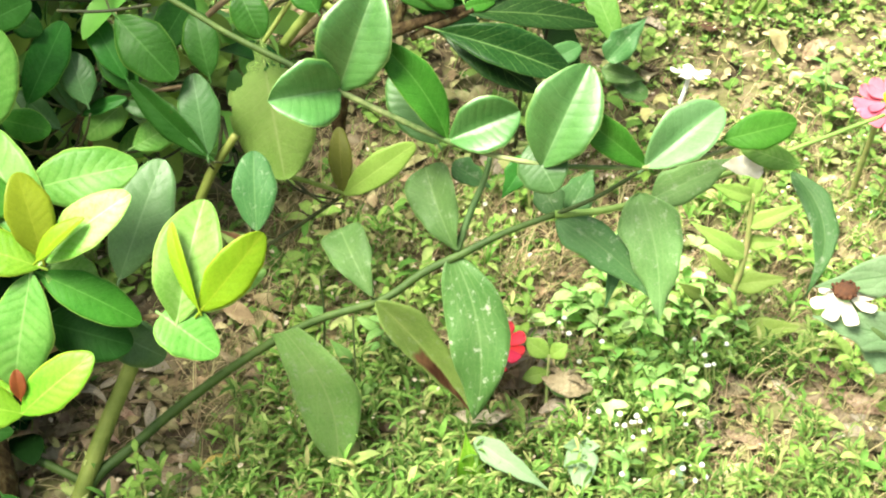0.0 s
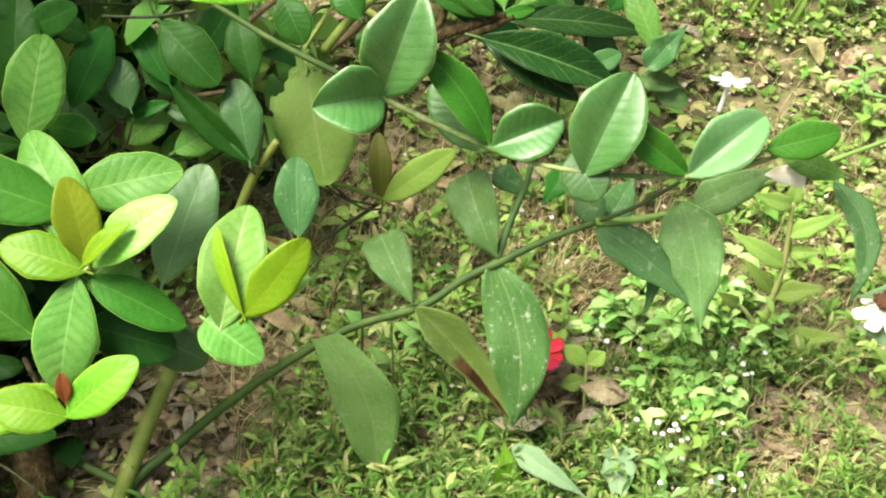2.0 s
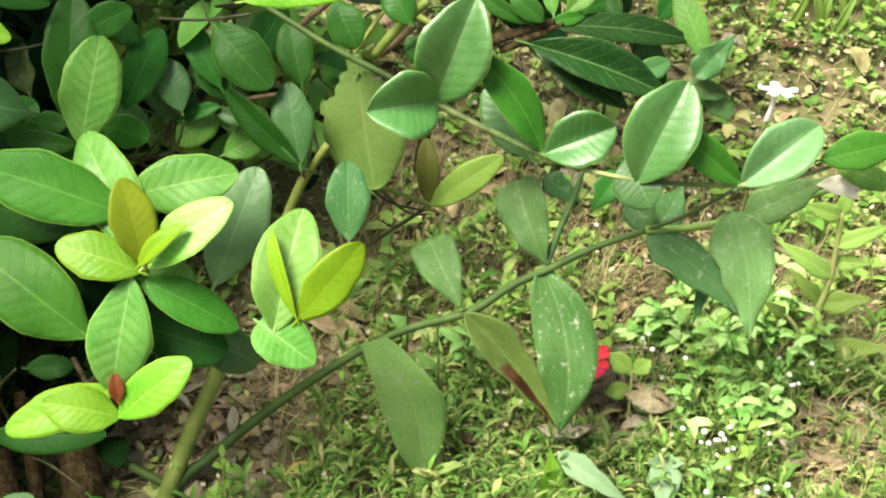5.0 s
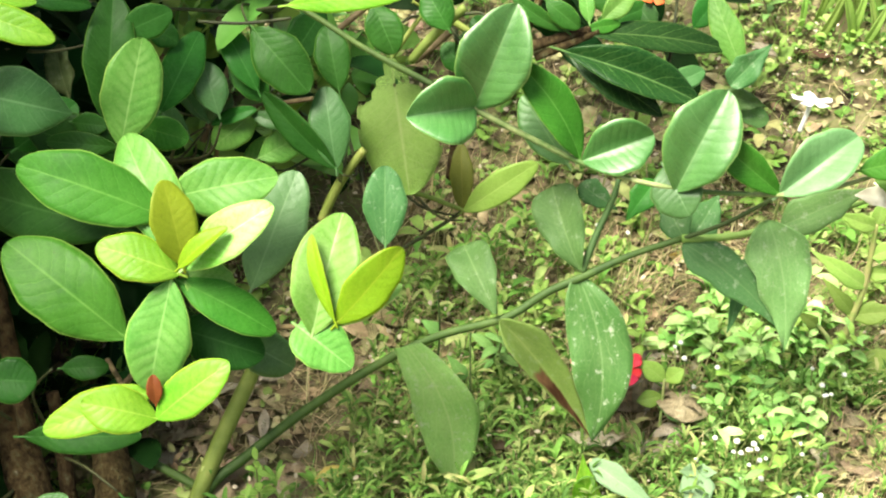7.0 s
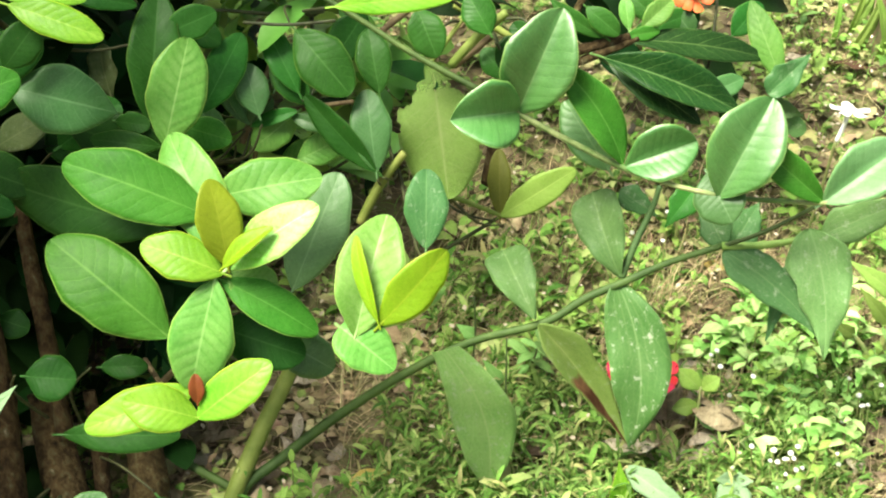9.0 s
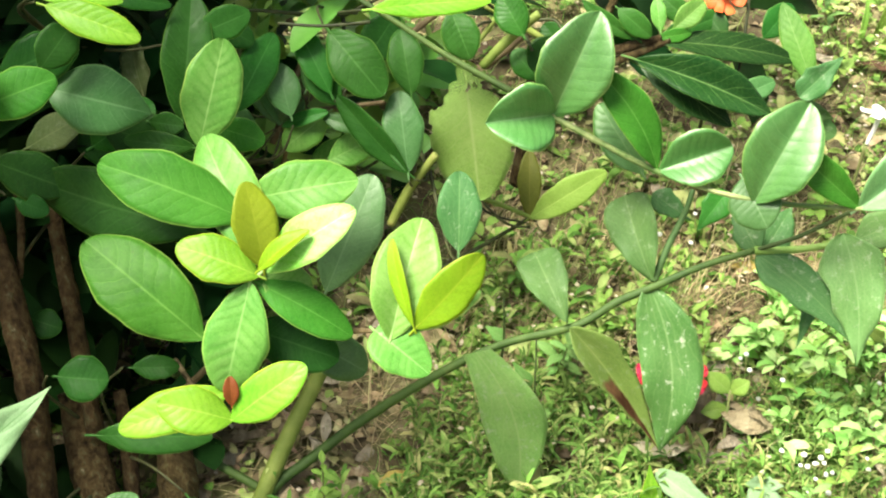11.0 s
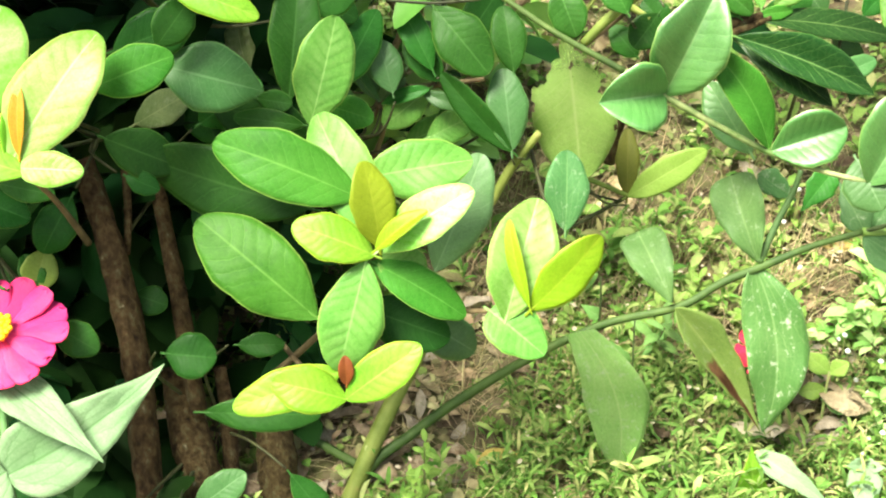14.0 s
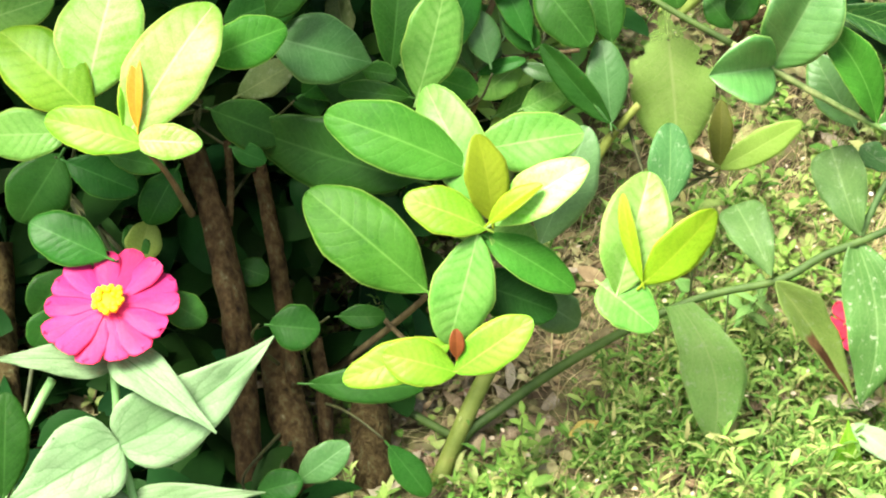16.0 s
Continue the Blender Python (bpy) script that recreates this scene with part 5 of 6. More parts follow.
leaf(thin_weed, WEED, (0.167, 0.633, -0.018), (0.149, 0.630, -0.020), 0.0118, (0.05, -0.67, 0.74), 'ovate', 0.2, 0.06, 0, 0.02)

leaf(shrub, MID, (-0.105, 0.732, 0.171), (-0.128, 0.761, 0.205), 0.0193, (0.05, -0.75, 0.66), 'obovate', 0.2, 0.06, 0, 0.02)
leaf(shrub, MID, (-0.099, 0.736, 0.160), (-0.122, 0.752, 0.179), 0.0195, (0.01, -0.76, 0.65), 'obovate', 0.3, 0.06, 0, 0.02)
leaf(shrub, MID, (-0.052, 0.736, 0.168), (-0.060, 0.765, 0.201), 0.0232, (0.03, -0.76, 0.65), 'obovate', 0.15, 0.06, 0, 0.02)
leaf(shrub, BLUISH, (-0.112, 0.735, 0.151), (-0.086, 0.725, 0.147), 0.0105, (-0.18, -0.75, 0.64), 'obovate', 0.2, 0.06, 0, 0.02)
stem(shrub, 'twig', TWIG, [(-0.055, 0.774, 0.190, 0.0021), (-0.045, 0.780, 0.196, 0.0023), (-0.032, 0.786, 0.204, 0.0023)])
stem(shrub, 'twig', TWIG_GREEN, [(-0.003, 0.797, 0.201, 0.0027), (0.018, 0.790, 0.192, 0.0027), (0.039, 0.781, 0.182, 0.0023)])
stem(shrub, 'twig', TWIG, [(-0.003, 0.787, 0.158, 0.0027), (0.012, 0.795, 0.167, 0.0027), (0.026, 0.802, 0.176, 0.0024)])
leaf(shrub, MID, (0.035, 0.790, 0.146), (0.017, 0.803, 0.162), 0.0183, (-0.09, -0.81, 0.58), 'obovate', 0.15, 0.06, 0, 0.02)
leaf(shrub, YOUNG, (-0.249, 0.639, 0.293), (-0.205, 0.638, 0.292), 0.0080, (-0.00, -0.87, 0.50), 'obovate', 0.1, 0.06, 0, 0.02)
leaf(shrub, DARK, (-0.254, 0.627, 0.255), (-0.236, 0.643, 0.275), 0.0220, (0.28, -0.84, 0.46), 'obovate', 0.1, 0.06, 0, 0.02)
leaf(shrub, MID, (-0.241, 0.712, 0.256), (-0.196, 0.707, 0.250), 0.0123, (-0.02, -0.85, 0.53), 'obovate', 0.15, 0.06, 0, 0.02)
leaf(shrub, DARK, (-0.173, 0.743, 0.215), (-0.153, 0.736, 0.206), 0.0167, (-0.02, -0.79, 0.62), 'obovate', 0.1, 0.06, 0, 0.02)
leaf(shrub, GREYISH, (-0.221, 0.705, 0.185), (-0.228, 0.727, 0.211), 0.0182, (-0.20, -0.78, 0.60), 'obovate', 0.5, 0.06, 0, 0.12)
leaf(shrub, MID, (-0.245, 0.660, 0.178), (-0.208, 0.677, 0.199), 0.0318, (0.14, -0.87, 0.48), 'obovate', 0.15, 0.06, 0, 0.02)
leaf(shrub, MID, (-0.208, 0.662, 0.196), (-0.187, 0.660, 0.194), 0.0137, (-0.01, -0.80, 0.60), 'obovate', 0.15, 0.06, 0, 0.02)
stem(shrub, 'twig', TWIG, [(-0.141, 0.734, 0.143, 0.0015), (-0.139, 0.739, 0.118, 0.0017), (-0.153, 0.751, 0.070, 0.0020)])
leaf(shrub, BLUISH, (-0.142, 0.736, 0.144), (-0.161, 0.753, 0.171), 0.0150, (0.18, -0.76, 0.62), 'obovate', 0.25, 0.06, 0, 0.02)
leaf(shrub, BLUISH, (-0.141, 0.736, 0.144), (-0.150, 0.764, 0.176), 0.0218, (0.20, -0.71, 0.68), 'obovate', 0.25, 0.06, 0, 0.02)
leaf(shrub, BLUISH, (-0.140, 0.736, 0.144), (-0.126, 0.744, 0.162), 0.0165, (0.07, -0.93, 0.37), 'obovate', 0.25, 0.06, 0, 0.02)
leaf(shrub, BLUISH, (-0.154, 0.729, 0.136), (-0.181, 0.743, 0.158), 0.0150, (0.14, -0.75, 0.65), 'obovate', 0.25, 0.06, 0, 0.02)
leaf(shrub, MID, (-0.139, 0.734, 0.143), (-0.108, 0.732, 0.157), 0.0095, (-0.35, -0.66, 0.66), 'obovate', 0.3, 0.06, 0, 0.02)
leaf(shrub, DEADHANG, (-0.171, 0.763, 0.143), (-0.180, 0.785, 0.168), 0.0172, (-0.13, -0.76, 0.63), 'obovate', 0.5, 0.06, 0, 0.12)
leaf(shrub, LIGHT, (-0.126, 0.748, 0.098), (-0.088, 0.760, 0.114), 0.0212, (0.05, -0.85, 0.53), 'obovate', 0.1, 0.06, 0, 0.02)
leaf(shrub, BLUISH, (-0.073, 0.741, 0.123), (-0.099, 0.755, 0.138), 0.0154, (-0.01, -0.73, 0.68), 'obovate', 0.2, 0.06, 0, 0.02)
leaf(shrub, MID, (-0.103, 0.743, 0.109), (-0.092, 0.760, 0.129), 0.0117, (0.18, -0.80, 0.58), 'obovate', 0.2, 0.06, 0, 0.02)

leaf(back_shrub, MID, (0.103, 0.804, 0.171), (0.064, 0.817, 0.194), 0.0118, (-0.02, -0.89, 0.46), 'long', 0.25, 0.06, 0.05, 0.02)
leaf(back_shrub, LIGHT, (0.120, 0.812, 0.173), (0.117, 0.827, 0.191), 0.0103, (-0.14, -0.77, 0.63), 'obovate', 0.2, 0.06, 0, 0.02)
leaf(back_shrub, LIGHT, (0.129, 0.813, 0.174), (0.151, 0.826, 0.189), 0.0159, (0.02, -0.78, 0.62), 'obovate', 0.35, 0.06, 0, 0.02)
leaf(back_shrub, GREEN, (0.118, 0.809, 0.169), (0.142, 0.812, 0.172), 0.0095, (0.02, -0.85, 0.53), 'obovate', 0.2, 0.06, 0, 0.02)
stem(back_shrub, 'branch', BARK, [(0.082, 0.801, 0.152, 0.0036), (0.104, 0.802, 0.161, 0.0032), (0.127, 0.808, 0.168, 0.0022)], bark=1)


# thin twigs that carry the shrub's single leaves, running back into its branches
forks = [Vector(p) for p in ((-0.31, 0.65, 0.17), (-0.27, 0.66, 0.14), (-0.27, 0.70, 0.22), (-0.17, 0.72, 0.12), (-0.13, 0.78, 0.15), (-0.05, 0.74, 0.13), (-0.10, 0.78, 0.20), (0.02, 0.79, 0.19), (-0.40, 0.63, 0.12), (-0.25, 0.58, -0.02))]
for b, d in loose_leaves:
    fork = min(forks, key=lambda p: (p - b).length)
    way = fork - b
    reach = min(way.length, 0.075)
    way = way.normalized() * reach + Vector((0, 0.012, -0.006))
    p1 = b - d * 0.006
    p2 = b - d * min(0.016, reach * 0.4) + way * 0.35
    stem(shrub, 'twig', DARKTWIG, [(*p1, 0.0007), (*p2, 0.0010), (*(b + way), 0.0015)], sides=6)


def on_ground(x, y, dz=0.0):
    return (x, y, float(ground_height(x, y)) + dz)


# ---- flowers ----
def petal_mesh(length, width, material, seed, droop=0.1):
    return leaf_mesh(length, width, 'petal', -0.10, -droop, 0.0, 0.03, material, seed, 9, 6, 0.0005)


def zinnia_flower(parent, centre, facing, radius, material, disc_material, petals=14, rows=2, disc=0.27, droop=0.06, spin=0.0, hang=0.0):
    """A zinnia head: overlapping petals in rings round a domed disc with small florets, and a green cup under it."""
    c, z = Vector(centre), Vector(facing).normalized()
    x = z.orthogonal().normalized()
    m0 = Matrix.Translation(c - parent.location) @ Matrix((x, z.cross(x), z)).transposed().to_4x4()
    rng = random.Random(petals * 7 + int(radius * 1e4))
    v, f = tube([(0, 0, -radius * 0.30, radius * 0.10), (0, 0, -radius * 0.2, radius * 0.22), (0, 0, -radius * 0.03, radius * 0.26)], 12)
    head = place("flower_head", mesh_of("flower_head", v, f, ZPALE), parent, m0)
    for ring in range(rows):
        count = petals if ring == 0 else petals // 2
        for k in range(count):
            long = radius * (1.0 if ring == 0 else 0.72) * rng.uniform(0.92, 1.04)
            me = petal_mesh(long * 0.9, long * 0.39 * rng.uniform(0.9, 1.12), material, k + 31 * ring, droop)
            turn = spin + 360 * (k + 0.5 * ring) / count + rng.uniform(-4, 4)
            m = pose(0, 0, 0.0015 * ring + 0.0008 * (k % 2), 0, 0, turn) @ pose(radius * 0.1, 0, 0, rng.uniform(-8, 8), rng.uniform(-3, 6) - 8 * ring + hang, 0)
            place("petal", me, head, m)
    bm = bmesh.new()
    bmesh.ops.create_uvsphere(bm, u_segments=16, v_segments=8, radius=radius * disc * 0.8)
    for v in bm.verts:
        v.co.z = v.co.z * 0.55 + 0.002
    for k in range(22):
        a, rr = k * 2.399, radius * disc * (0.45 + 0.5 * (k / 22) ** 0.5)
        s = bmesh.ops.create_icosphere(bm, subdivisions=1, radius=radius * 0.055 * rng.uniform(0.8, 1.3))
        for v in s["verts"]:
            v.co += Vector((math.cos(a) * rr, math.sin(a) * rr, radius * 0.13 + rng.uniform(0, 0.001)))
    me = bpy.data.meshes.new("disc")
    bm.to_mesh(me)
    bm.free()
    me.materials.append(disc_material)
    me.polygons.foreach_set("use_smooth", [True] * len(me.polygons))
    place("disc", me, head)


zinnia_flower(pink_zinnia, (-0.341, 0.524, 0.132), (0.05, -0.22, 0.97), 0.0385, PINK, YELLOW, 14, 1, 0.23, 0.04, 10)
zinnia_flower(white_zinnia, (0.335, 0.572, 0.103), (-0.12, 0.0, 1.0), 0.021, CREAM, BROWN_DISC, 7, 1, 0.42, 0.10, 25, 20)

red_zinnia = thing("zinnia_plant", (0.135, 0.68, -0.04), "low red zinnia flower on a short stem among weeds", "flower plant")
stem(red_zinnia, "stem", WEED_STEM, [(0.135, 0.68, -0.045, 0.0025), (0.130, 0.655, -0.01, 0.0022), (0.1270, 0.640, 0.006, 0.002)])
zinnia_flower(red_zinnia, (0.1270, 0.638, 0.010), (0.05, -0.1, 0.97), 0.026, RED, YELLOW, 12, 1, 0.22, 0.1, 0)

rose_zinnia = thing("zinnia_plant", on_ground(0.432, 0.813), "rose pink zinnia flower on a green stem", "flower plant")
stem(rose_zinnia, "stem", WEED_STEM, [(*on_ground(0.432, 0.813), 0.0025), (0.432, 0.798, 0.063, 0.0022), (0.432, 0.787, 0.087, 0.002)])
zinnia_flower(rose_zinnia, (0.432, 0.783, 0.093), (-0.1, -0.3, 0.93), 0.027, ROSE, YELLOW, 12, 2, 0.22, 0.12, 0)

star = thing("star_flower", (0.279, 0.80, -0.02), "small white star flower with a long thin tube", "flower")
stem(star, "stem", WEED_STEM, [(0.272, 0.800, -0.02, 0.0012), (0.276, 0.800, 0.03, 0.0012), (0.279, 0.800, 0.085, 0.0013)])
stem(star, "tube", WHITE, [(0.280, 0.801, 0.086, 0.0017), (0.284, 0.804, 0.100, 0.0017), (0.2875, 0.8085, 0.1125, 0.0024)])
for k in range(5):
    m = Matrix.Translation(Vector((0.288, 0.809, 0.113)) - star.location) @ pose(0, 0, 0, -12, 6, 0) @ pose(0, 0, 0, 0, 12, 72 * k + 14)
    place("petal", petal_mesh(0.016, 0.0075, WHITE, 60 + k, 0.16), star, m)

petals_o = thing("orange_flower", (0.171, 0.85, 0.05), "orange red petals of a zinnia on a thin stem", "flower")
stem(petals_o, "stem", DARKTWIG, [(0.165, 0.86, 0.0, 0.0015), (0.168, 0.85, 0.09, 0.0014), (0.168, 0.845, 0.180, 0.0014)])
zinnia_flower(petals_o, (0.168, 0.843, 0.186), (0.0, -0.6, 0.8), 0.016, ORANGE, BROWN_DISC, 9, 1, 0.3, 0.25, 0)

petal_fallen = place("fallen_petal", leaf_mesh(0.025, 0.013, 'petal', 0.3, 0.1, 0, 0.16, CREAM, 71), None, pose(0.2671, 0.6360, 0.1555, 40, 0, -12))
tagged(petal_fallen, "shrivelled white petals lying on a zinnia leaf", "petal")


# ---- inner foliage of the shrub: leaves coloured as in deep shade, behind and above ----
def leaf_cloud(count, box, size, seed, keep=None, lance=0.42, up=0.5, fine=True):
    """Vertices and faces of many small folded leaves scattered in a box; keep(x, y, z, rng) thins them."""
    rng = np.random.RandomState(seed)
    lo, hi = np.array(box[0]), np.array(box[1])
    p = np.empty((0, 3))
    while len(p) < count:
        c = lo + (hi - lo) * rng.rand(count * 2, 3)
        p = np.concatenate([p, c if keep is None else c[keep(c[:, 0], c[:, 1], c[:, 2], rng)]])
    p = p[:count]
    if fine:
        tv = np.array([0, 0.08, 0.22, 0.42, 0.62, 0.80, 0.93, 1.0])
        tw = np.array([0.05, 0.32, 0.70, 0.96, 1.0, 0.82, 0.48, 0.05])
    else:
        tv = np.array([0, 0.12, 0.4, 0.75, 1.0])
        tw = np.array([0.06, 0.5, 1.0, 0.75, 0.04])
    n_rows = len(tv)
    tz = 0.34 * tv * (1 - tv) - 0.06 * tv ** 4
    long = (size[0] + (size[1] - size[0]) * rng.rand(count))[:, None]
    a = rng.rand(count) * 2 * np.pi
    x = np.stack([np.cos(a), np.sin(a), rng.uniform(-0.6, 0.7, count)], -1)
    x /= np.linalg.norm(x, axis=1, keepdims=True)
    z = rng.randn(count, 3) * 0.6 + np.array([0, -0.25, up * 2])
    z -= x * (z * x).sum(1, keepdims=True)
    z /= np.linalg.norm(z, axis=1, keepdims=True)
    y = np.cross(z, x)
    w = long * lance * rng.uniform(0.8, 1.15, (count, 1)) * 0.5
    rows = []
    for k in range(n_rows):
        mid = p + x * long * tv[k] + z * long * tz[k]
        e = tw[k] * w
        rows += [mid - y * e + z * e * 0.25, mid, mid + y * e + z * e * 0.25]
    verts = np.stack(rows, 1).reshape(-1, 3)
    quad = np.array([q for k in range(n_rows - 1) for q in ((3 * k, 3 * k + 3, 3 * k + 4, 3 * k + 1), (3 * k + 1, 3 * k + 4, 3 * k + 5, 3 * k + 2))])
    faces = (quad[None] + 3 * n_rows * np.arange(count)[:, None, None]).reshape(-1, 4)
    return verts.tolist(), faces.tolist()


# inner, low and skirt leaves carry their shade in the near-black colour
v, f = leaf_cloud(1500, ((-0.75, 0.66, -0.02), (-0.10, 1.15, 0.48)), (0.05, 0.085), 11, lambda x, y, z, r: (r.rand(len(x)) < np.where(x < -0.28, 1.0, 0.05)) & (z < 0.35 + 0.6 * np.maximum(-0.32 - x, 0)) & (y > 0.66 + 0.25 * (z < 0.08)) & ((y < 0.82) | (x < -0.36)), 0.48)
inner = place("inner_leaf_mass", mesh_of("inner_leaf_mass", v, f, SHADE_COLOURED_LEAF), shrub, Matrix.Translation(-shrub.location))
tagged(inner, "leaves deep inside the shrub, shade put into their near-black colour", kind="stuff")
# leaves added above the view, unseen, to keep sun and sky off the shrub
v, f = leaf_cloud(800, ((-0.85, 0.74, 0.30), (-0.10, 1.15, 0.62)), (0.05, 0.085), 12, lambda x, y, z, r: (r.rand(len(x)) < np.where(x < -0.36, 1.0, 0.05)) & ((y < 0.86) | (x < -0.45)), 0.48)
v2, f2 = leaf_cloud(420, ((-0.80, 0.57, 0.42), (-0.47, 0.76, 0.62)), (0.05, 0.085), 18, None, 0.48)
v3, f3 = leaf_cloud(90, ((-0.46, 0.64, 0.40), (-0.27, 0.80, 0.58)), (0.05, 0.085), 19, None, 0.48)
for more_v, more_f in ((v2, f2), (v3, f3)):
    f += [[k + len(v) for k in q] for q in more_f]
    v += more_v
unseen_crown = place("crown_leaf_mass", mesh_of("crown_leaf_mass", v, f, SHADE_COLOURED_LEAF), shrub, Matrix.Translation(-shrub.location))
tagged(unseen_crown, "unseen leaves added above the shrub to shade it", kind="stuff")
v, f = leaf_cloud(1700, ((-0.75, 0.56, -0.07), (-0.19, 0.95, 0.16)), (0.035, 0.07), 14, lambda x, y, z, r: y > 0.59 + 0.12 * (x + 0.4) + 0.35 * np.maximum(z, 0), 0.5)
low = place("low_leaf_mass", mesh_of("low_leaf_mass", v, f, SHADE_COLOURED_LEAF), shrub, Matrix.Translation(-shrub.location))
tagged(low, "leaves low among the trunks, near-black to stand for shade", kind="stuff")
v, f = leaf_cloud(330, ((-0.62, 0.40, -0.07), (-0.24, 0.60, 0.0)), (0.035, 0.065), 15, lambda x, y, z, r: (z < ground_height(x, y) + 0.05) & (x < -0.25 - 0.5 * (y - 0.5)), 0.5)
skirt = place("skirt_leaf_mass", mesh_of("skirt_leaf_mass", v, f, SHADE_COLOURED_LEAF), shrub, Matrix.Translation(-shrub.location))
tagged(skirt, "leaves near the ground at the shrub's foot, near-black as if shaded", kind="stuff")
# the back shrub's depth is darkened by the same shade-coloured leaves
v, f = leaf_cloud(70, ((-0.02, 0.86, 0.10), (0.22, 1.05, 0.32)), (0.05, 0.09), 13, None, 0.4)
back_mass = place("inner_leaf_mass", mesh_of("inner_leaf_mass", v, f, SHADE_COLOURED_LEAF), back_shrub, Matrix.Translation(-back_shrub.location))
tagged(back_mass, "leaves at the back of the shrub, coloured near-black for shade", kind="stuff")


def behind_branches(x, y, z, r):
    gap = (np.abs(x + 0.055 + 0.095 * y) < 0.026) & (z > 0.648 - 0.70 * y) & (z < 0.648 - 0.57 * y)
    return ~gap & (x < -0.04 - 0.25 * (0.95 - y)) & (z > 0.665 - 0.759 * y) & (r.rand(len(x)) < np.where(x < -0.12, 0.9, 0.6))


# lit copy right of x -0.20, mostly shade copy left: light put into colour
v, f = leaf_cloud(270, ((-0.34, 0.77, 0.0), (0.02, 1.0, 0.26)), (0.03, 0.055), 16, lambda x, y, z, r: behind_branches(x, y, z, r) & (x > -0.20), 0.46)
behind = place("rear_leaf_mass", mesh_of("rear_leaf_mass", v, f, LIT_BACK_LEAF), shrub, Matrix.Translation(-shrub.location))
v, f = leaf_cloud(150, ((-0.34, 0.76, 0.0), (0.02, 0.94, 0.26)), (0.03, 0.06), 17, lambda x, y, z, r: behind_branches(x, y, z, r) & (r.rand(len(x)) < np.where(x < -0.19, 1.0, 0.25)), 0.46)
shaded = place("shaded_leaf_mass", mesh_of("shaded_leaf_mass", v, f, SHADE_COLOURED_LEAF), shrub, Matrix.Translation(-shrub.location))
tagged(shaded, "leaves behind the shrub's branches, coloured near-black for shade", kind="stuff")
tagged(behind, "smaller mid-green leaves behind the shrub's branches, colour raised as if lit", kind="stuff")


# ---- weeds, grass and litter on the ground ----
def weed(seed, height, pairs, size, material, shape='ovate', lance=0.5):
    """One weed at the origin: a thin stem and opposite pairs of leaves."""
    rng = random.Random(seed)
    ob = new("weed")
    lean = Vector((rng.uniform(-0.25, 0.25), rng.uniform(-0.25, 0.25), 1)) * height
    v, f = tube([(0, 0, -0.004, 0.0011), (lean.x * 0.4, lean.y * 0.6, height * 0.5, 0.001), (lean.x, lean.y, height, 0.0006)], 6)
    place("stem", mesh_of("stem", v, f, WEED_STEM), ob)
    for i in range(pairs):
        h = 0.25 + 0.75 * (i + 1) / pairs
        turn = 90 * i + rng.uniform(-25, 25)
        for s in (0, 180):
            L_ = size * (1.1 - 0.45 * i / pairs) * rng.uniform(0.8, 1.15)
            me = leaf_mesh(L_, L_ * lance * rng.uniform(0.85, 1.15), shape, 0.25, 0.08, 0, 0.04, material, seed * 17 + i * 2 + s, 6, 4, 0.0002)
            m = Matrix.Translation((lean.x * h, lean.y * h, height * h)) @ pose(0, 0, 0, rng.uniform(-12, 12), rng.uniform(-30, 8) - 20 * (i == pairs - 1), turn + s)
            place("leaf", me, ob, m)
    return ob


kinds = [
    (weed(1, 0.045, 4, 0.0187, WEED), "low green weed with opposite oval leaves"),
    (weed(2, 0.065, 5, 0.0203, WEED_BLUE, lance=0.36), "upright green weed with narrow pointed leaves"),
    (weed(3, 0.030, 3, 0.0172, WEED), "low green weed with broad leaves"),
    (weed(4, 0.055, 4, 0.0234, WEED_BLUE, lance=0.30), "feathery green weed with narrow leaves"),
    (weed(5, 0.035, 3, 0.020, WEED_YELLOW), "small yellowish green weed"),
    (weed(6, 0.085, 5, 0.0172, WEED, lance=0.42), "tall thin green weed"),
]
rng = random.Random(77)
placed = 0
first_used = set()
while placed < 120:
    x, y = rng.uniform(-0.22, 0.50), rng.uniform(0.50, 1.08)
    g = float(greenness(x, y))
    if rng.random() > g ** 1.6 or (-0.06 < x < 0.09 and y < 0.61):
        continue
    placed += 1
    lush = g > 0.7
    k = rng.choice((0, 1, 3, 1, 2, 5)) if lush else rng.choice((2, 4, 0, 4, 2))
    proto, text = kinds[k]
    s = rng.uniform(0.6, 1.05) * (1.0 if lush else 0.85)
    m = Matrix.Translation(on_ground(x, y)) @ pose(0, 0, 0, rng.uniform(-10, 10), rng.uniform(-10, 10), rng.uniform(0, 360)) @ Matrix.Diagonal((s, s, s, 1))
    if k not in first_used:
        first_used.add(k)
        proto.matrix_basis = m
        ob = proto
    else:
        ob = copy_thing(proto, m)
        ob.scale = (s, s, s)
    tagged(ob, text, "weed", "weeds on the ground")



def litter_share(x, y):
    """Share of litter kept; the darker soil shows in one patch and farther back."""
    return (1 - 0.85 * np.exp(-((x - 0.05) / 0.085) ** 2 - ((y - 0.585) / 0.04) ** 2)) * (1 - 0.55 * smoothstep(0.74, 0.90, y))


# low leaves too many to count


def settle(verts, per, lift):
    """Drop each leaf of a scattered set to just over the ground below it."""
    a = np.array(verts).reshape(-1, per, 3)
    c = a.mean(1)
    a[:, :, 2] += (ground_height(c[:, 0], c[:, 1]) + c[:, 2] * lift)[:, None] - c[:, 2][:, None]
    return a.reshape(-1, 3).tolist()


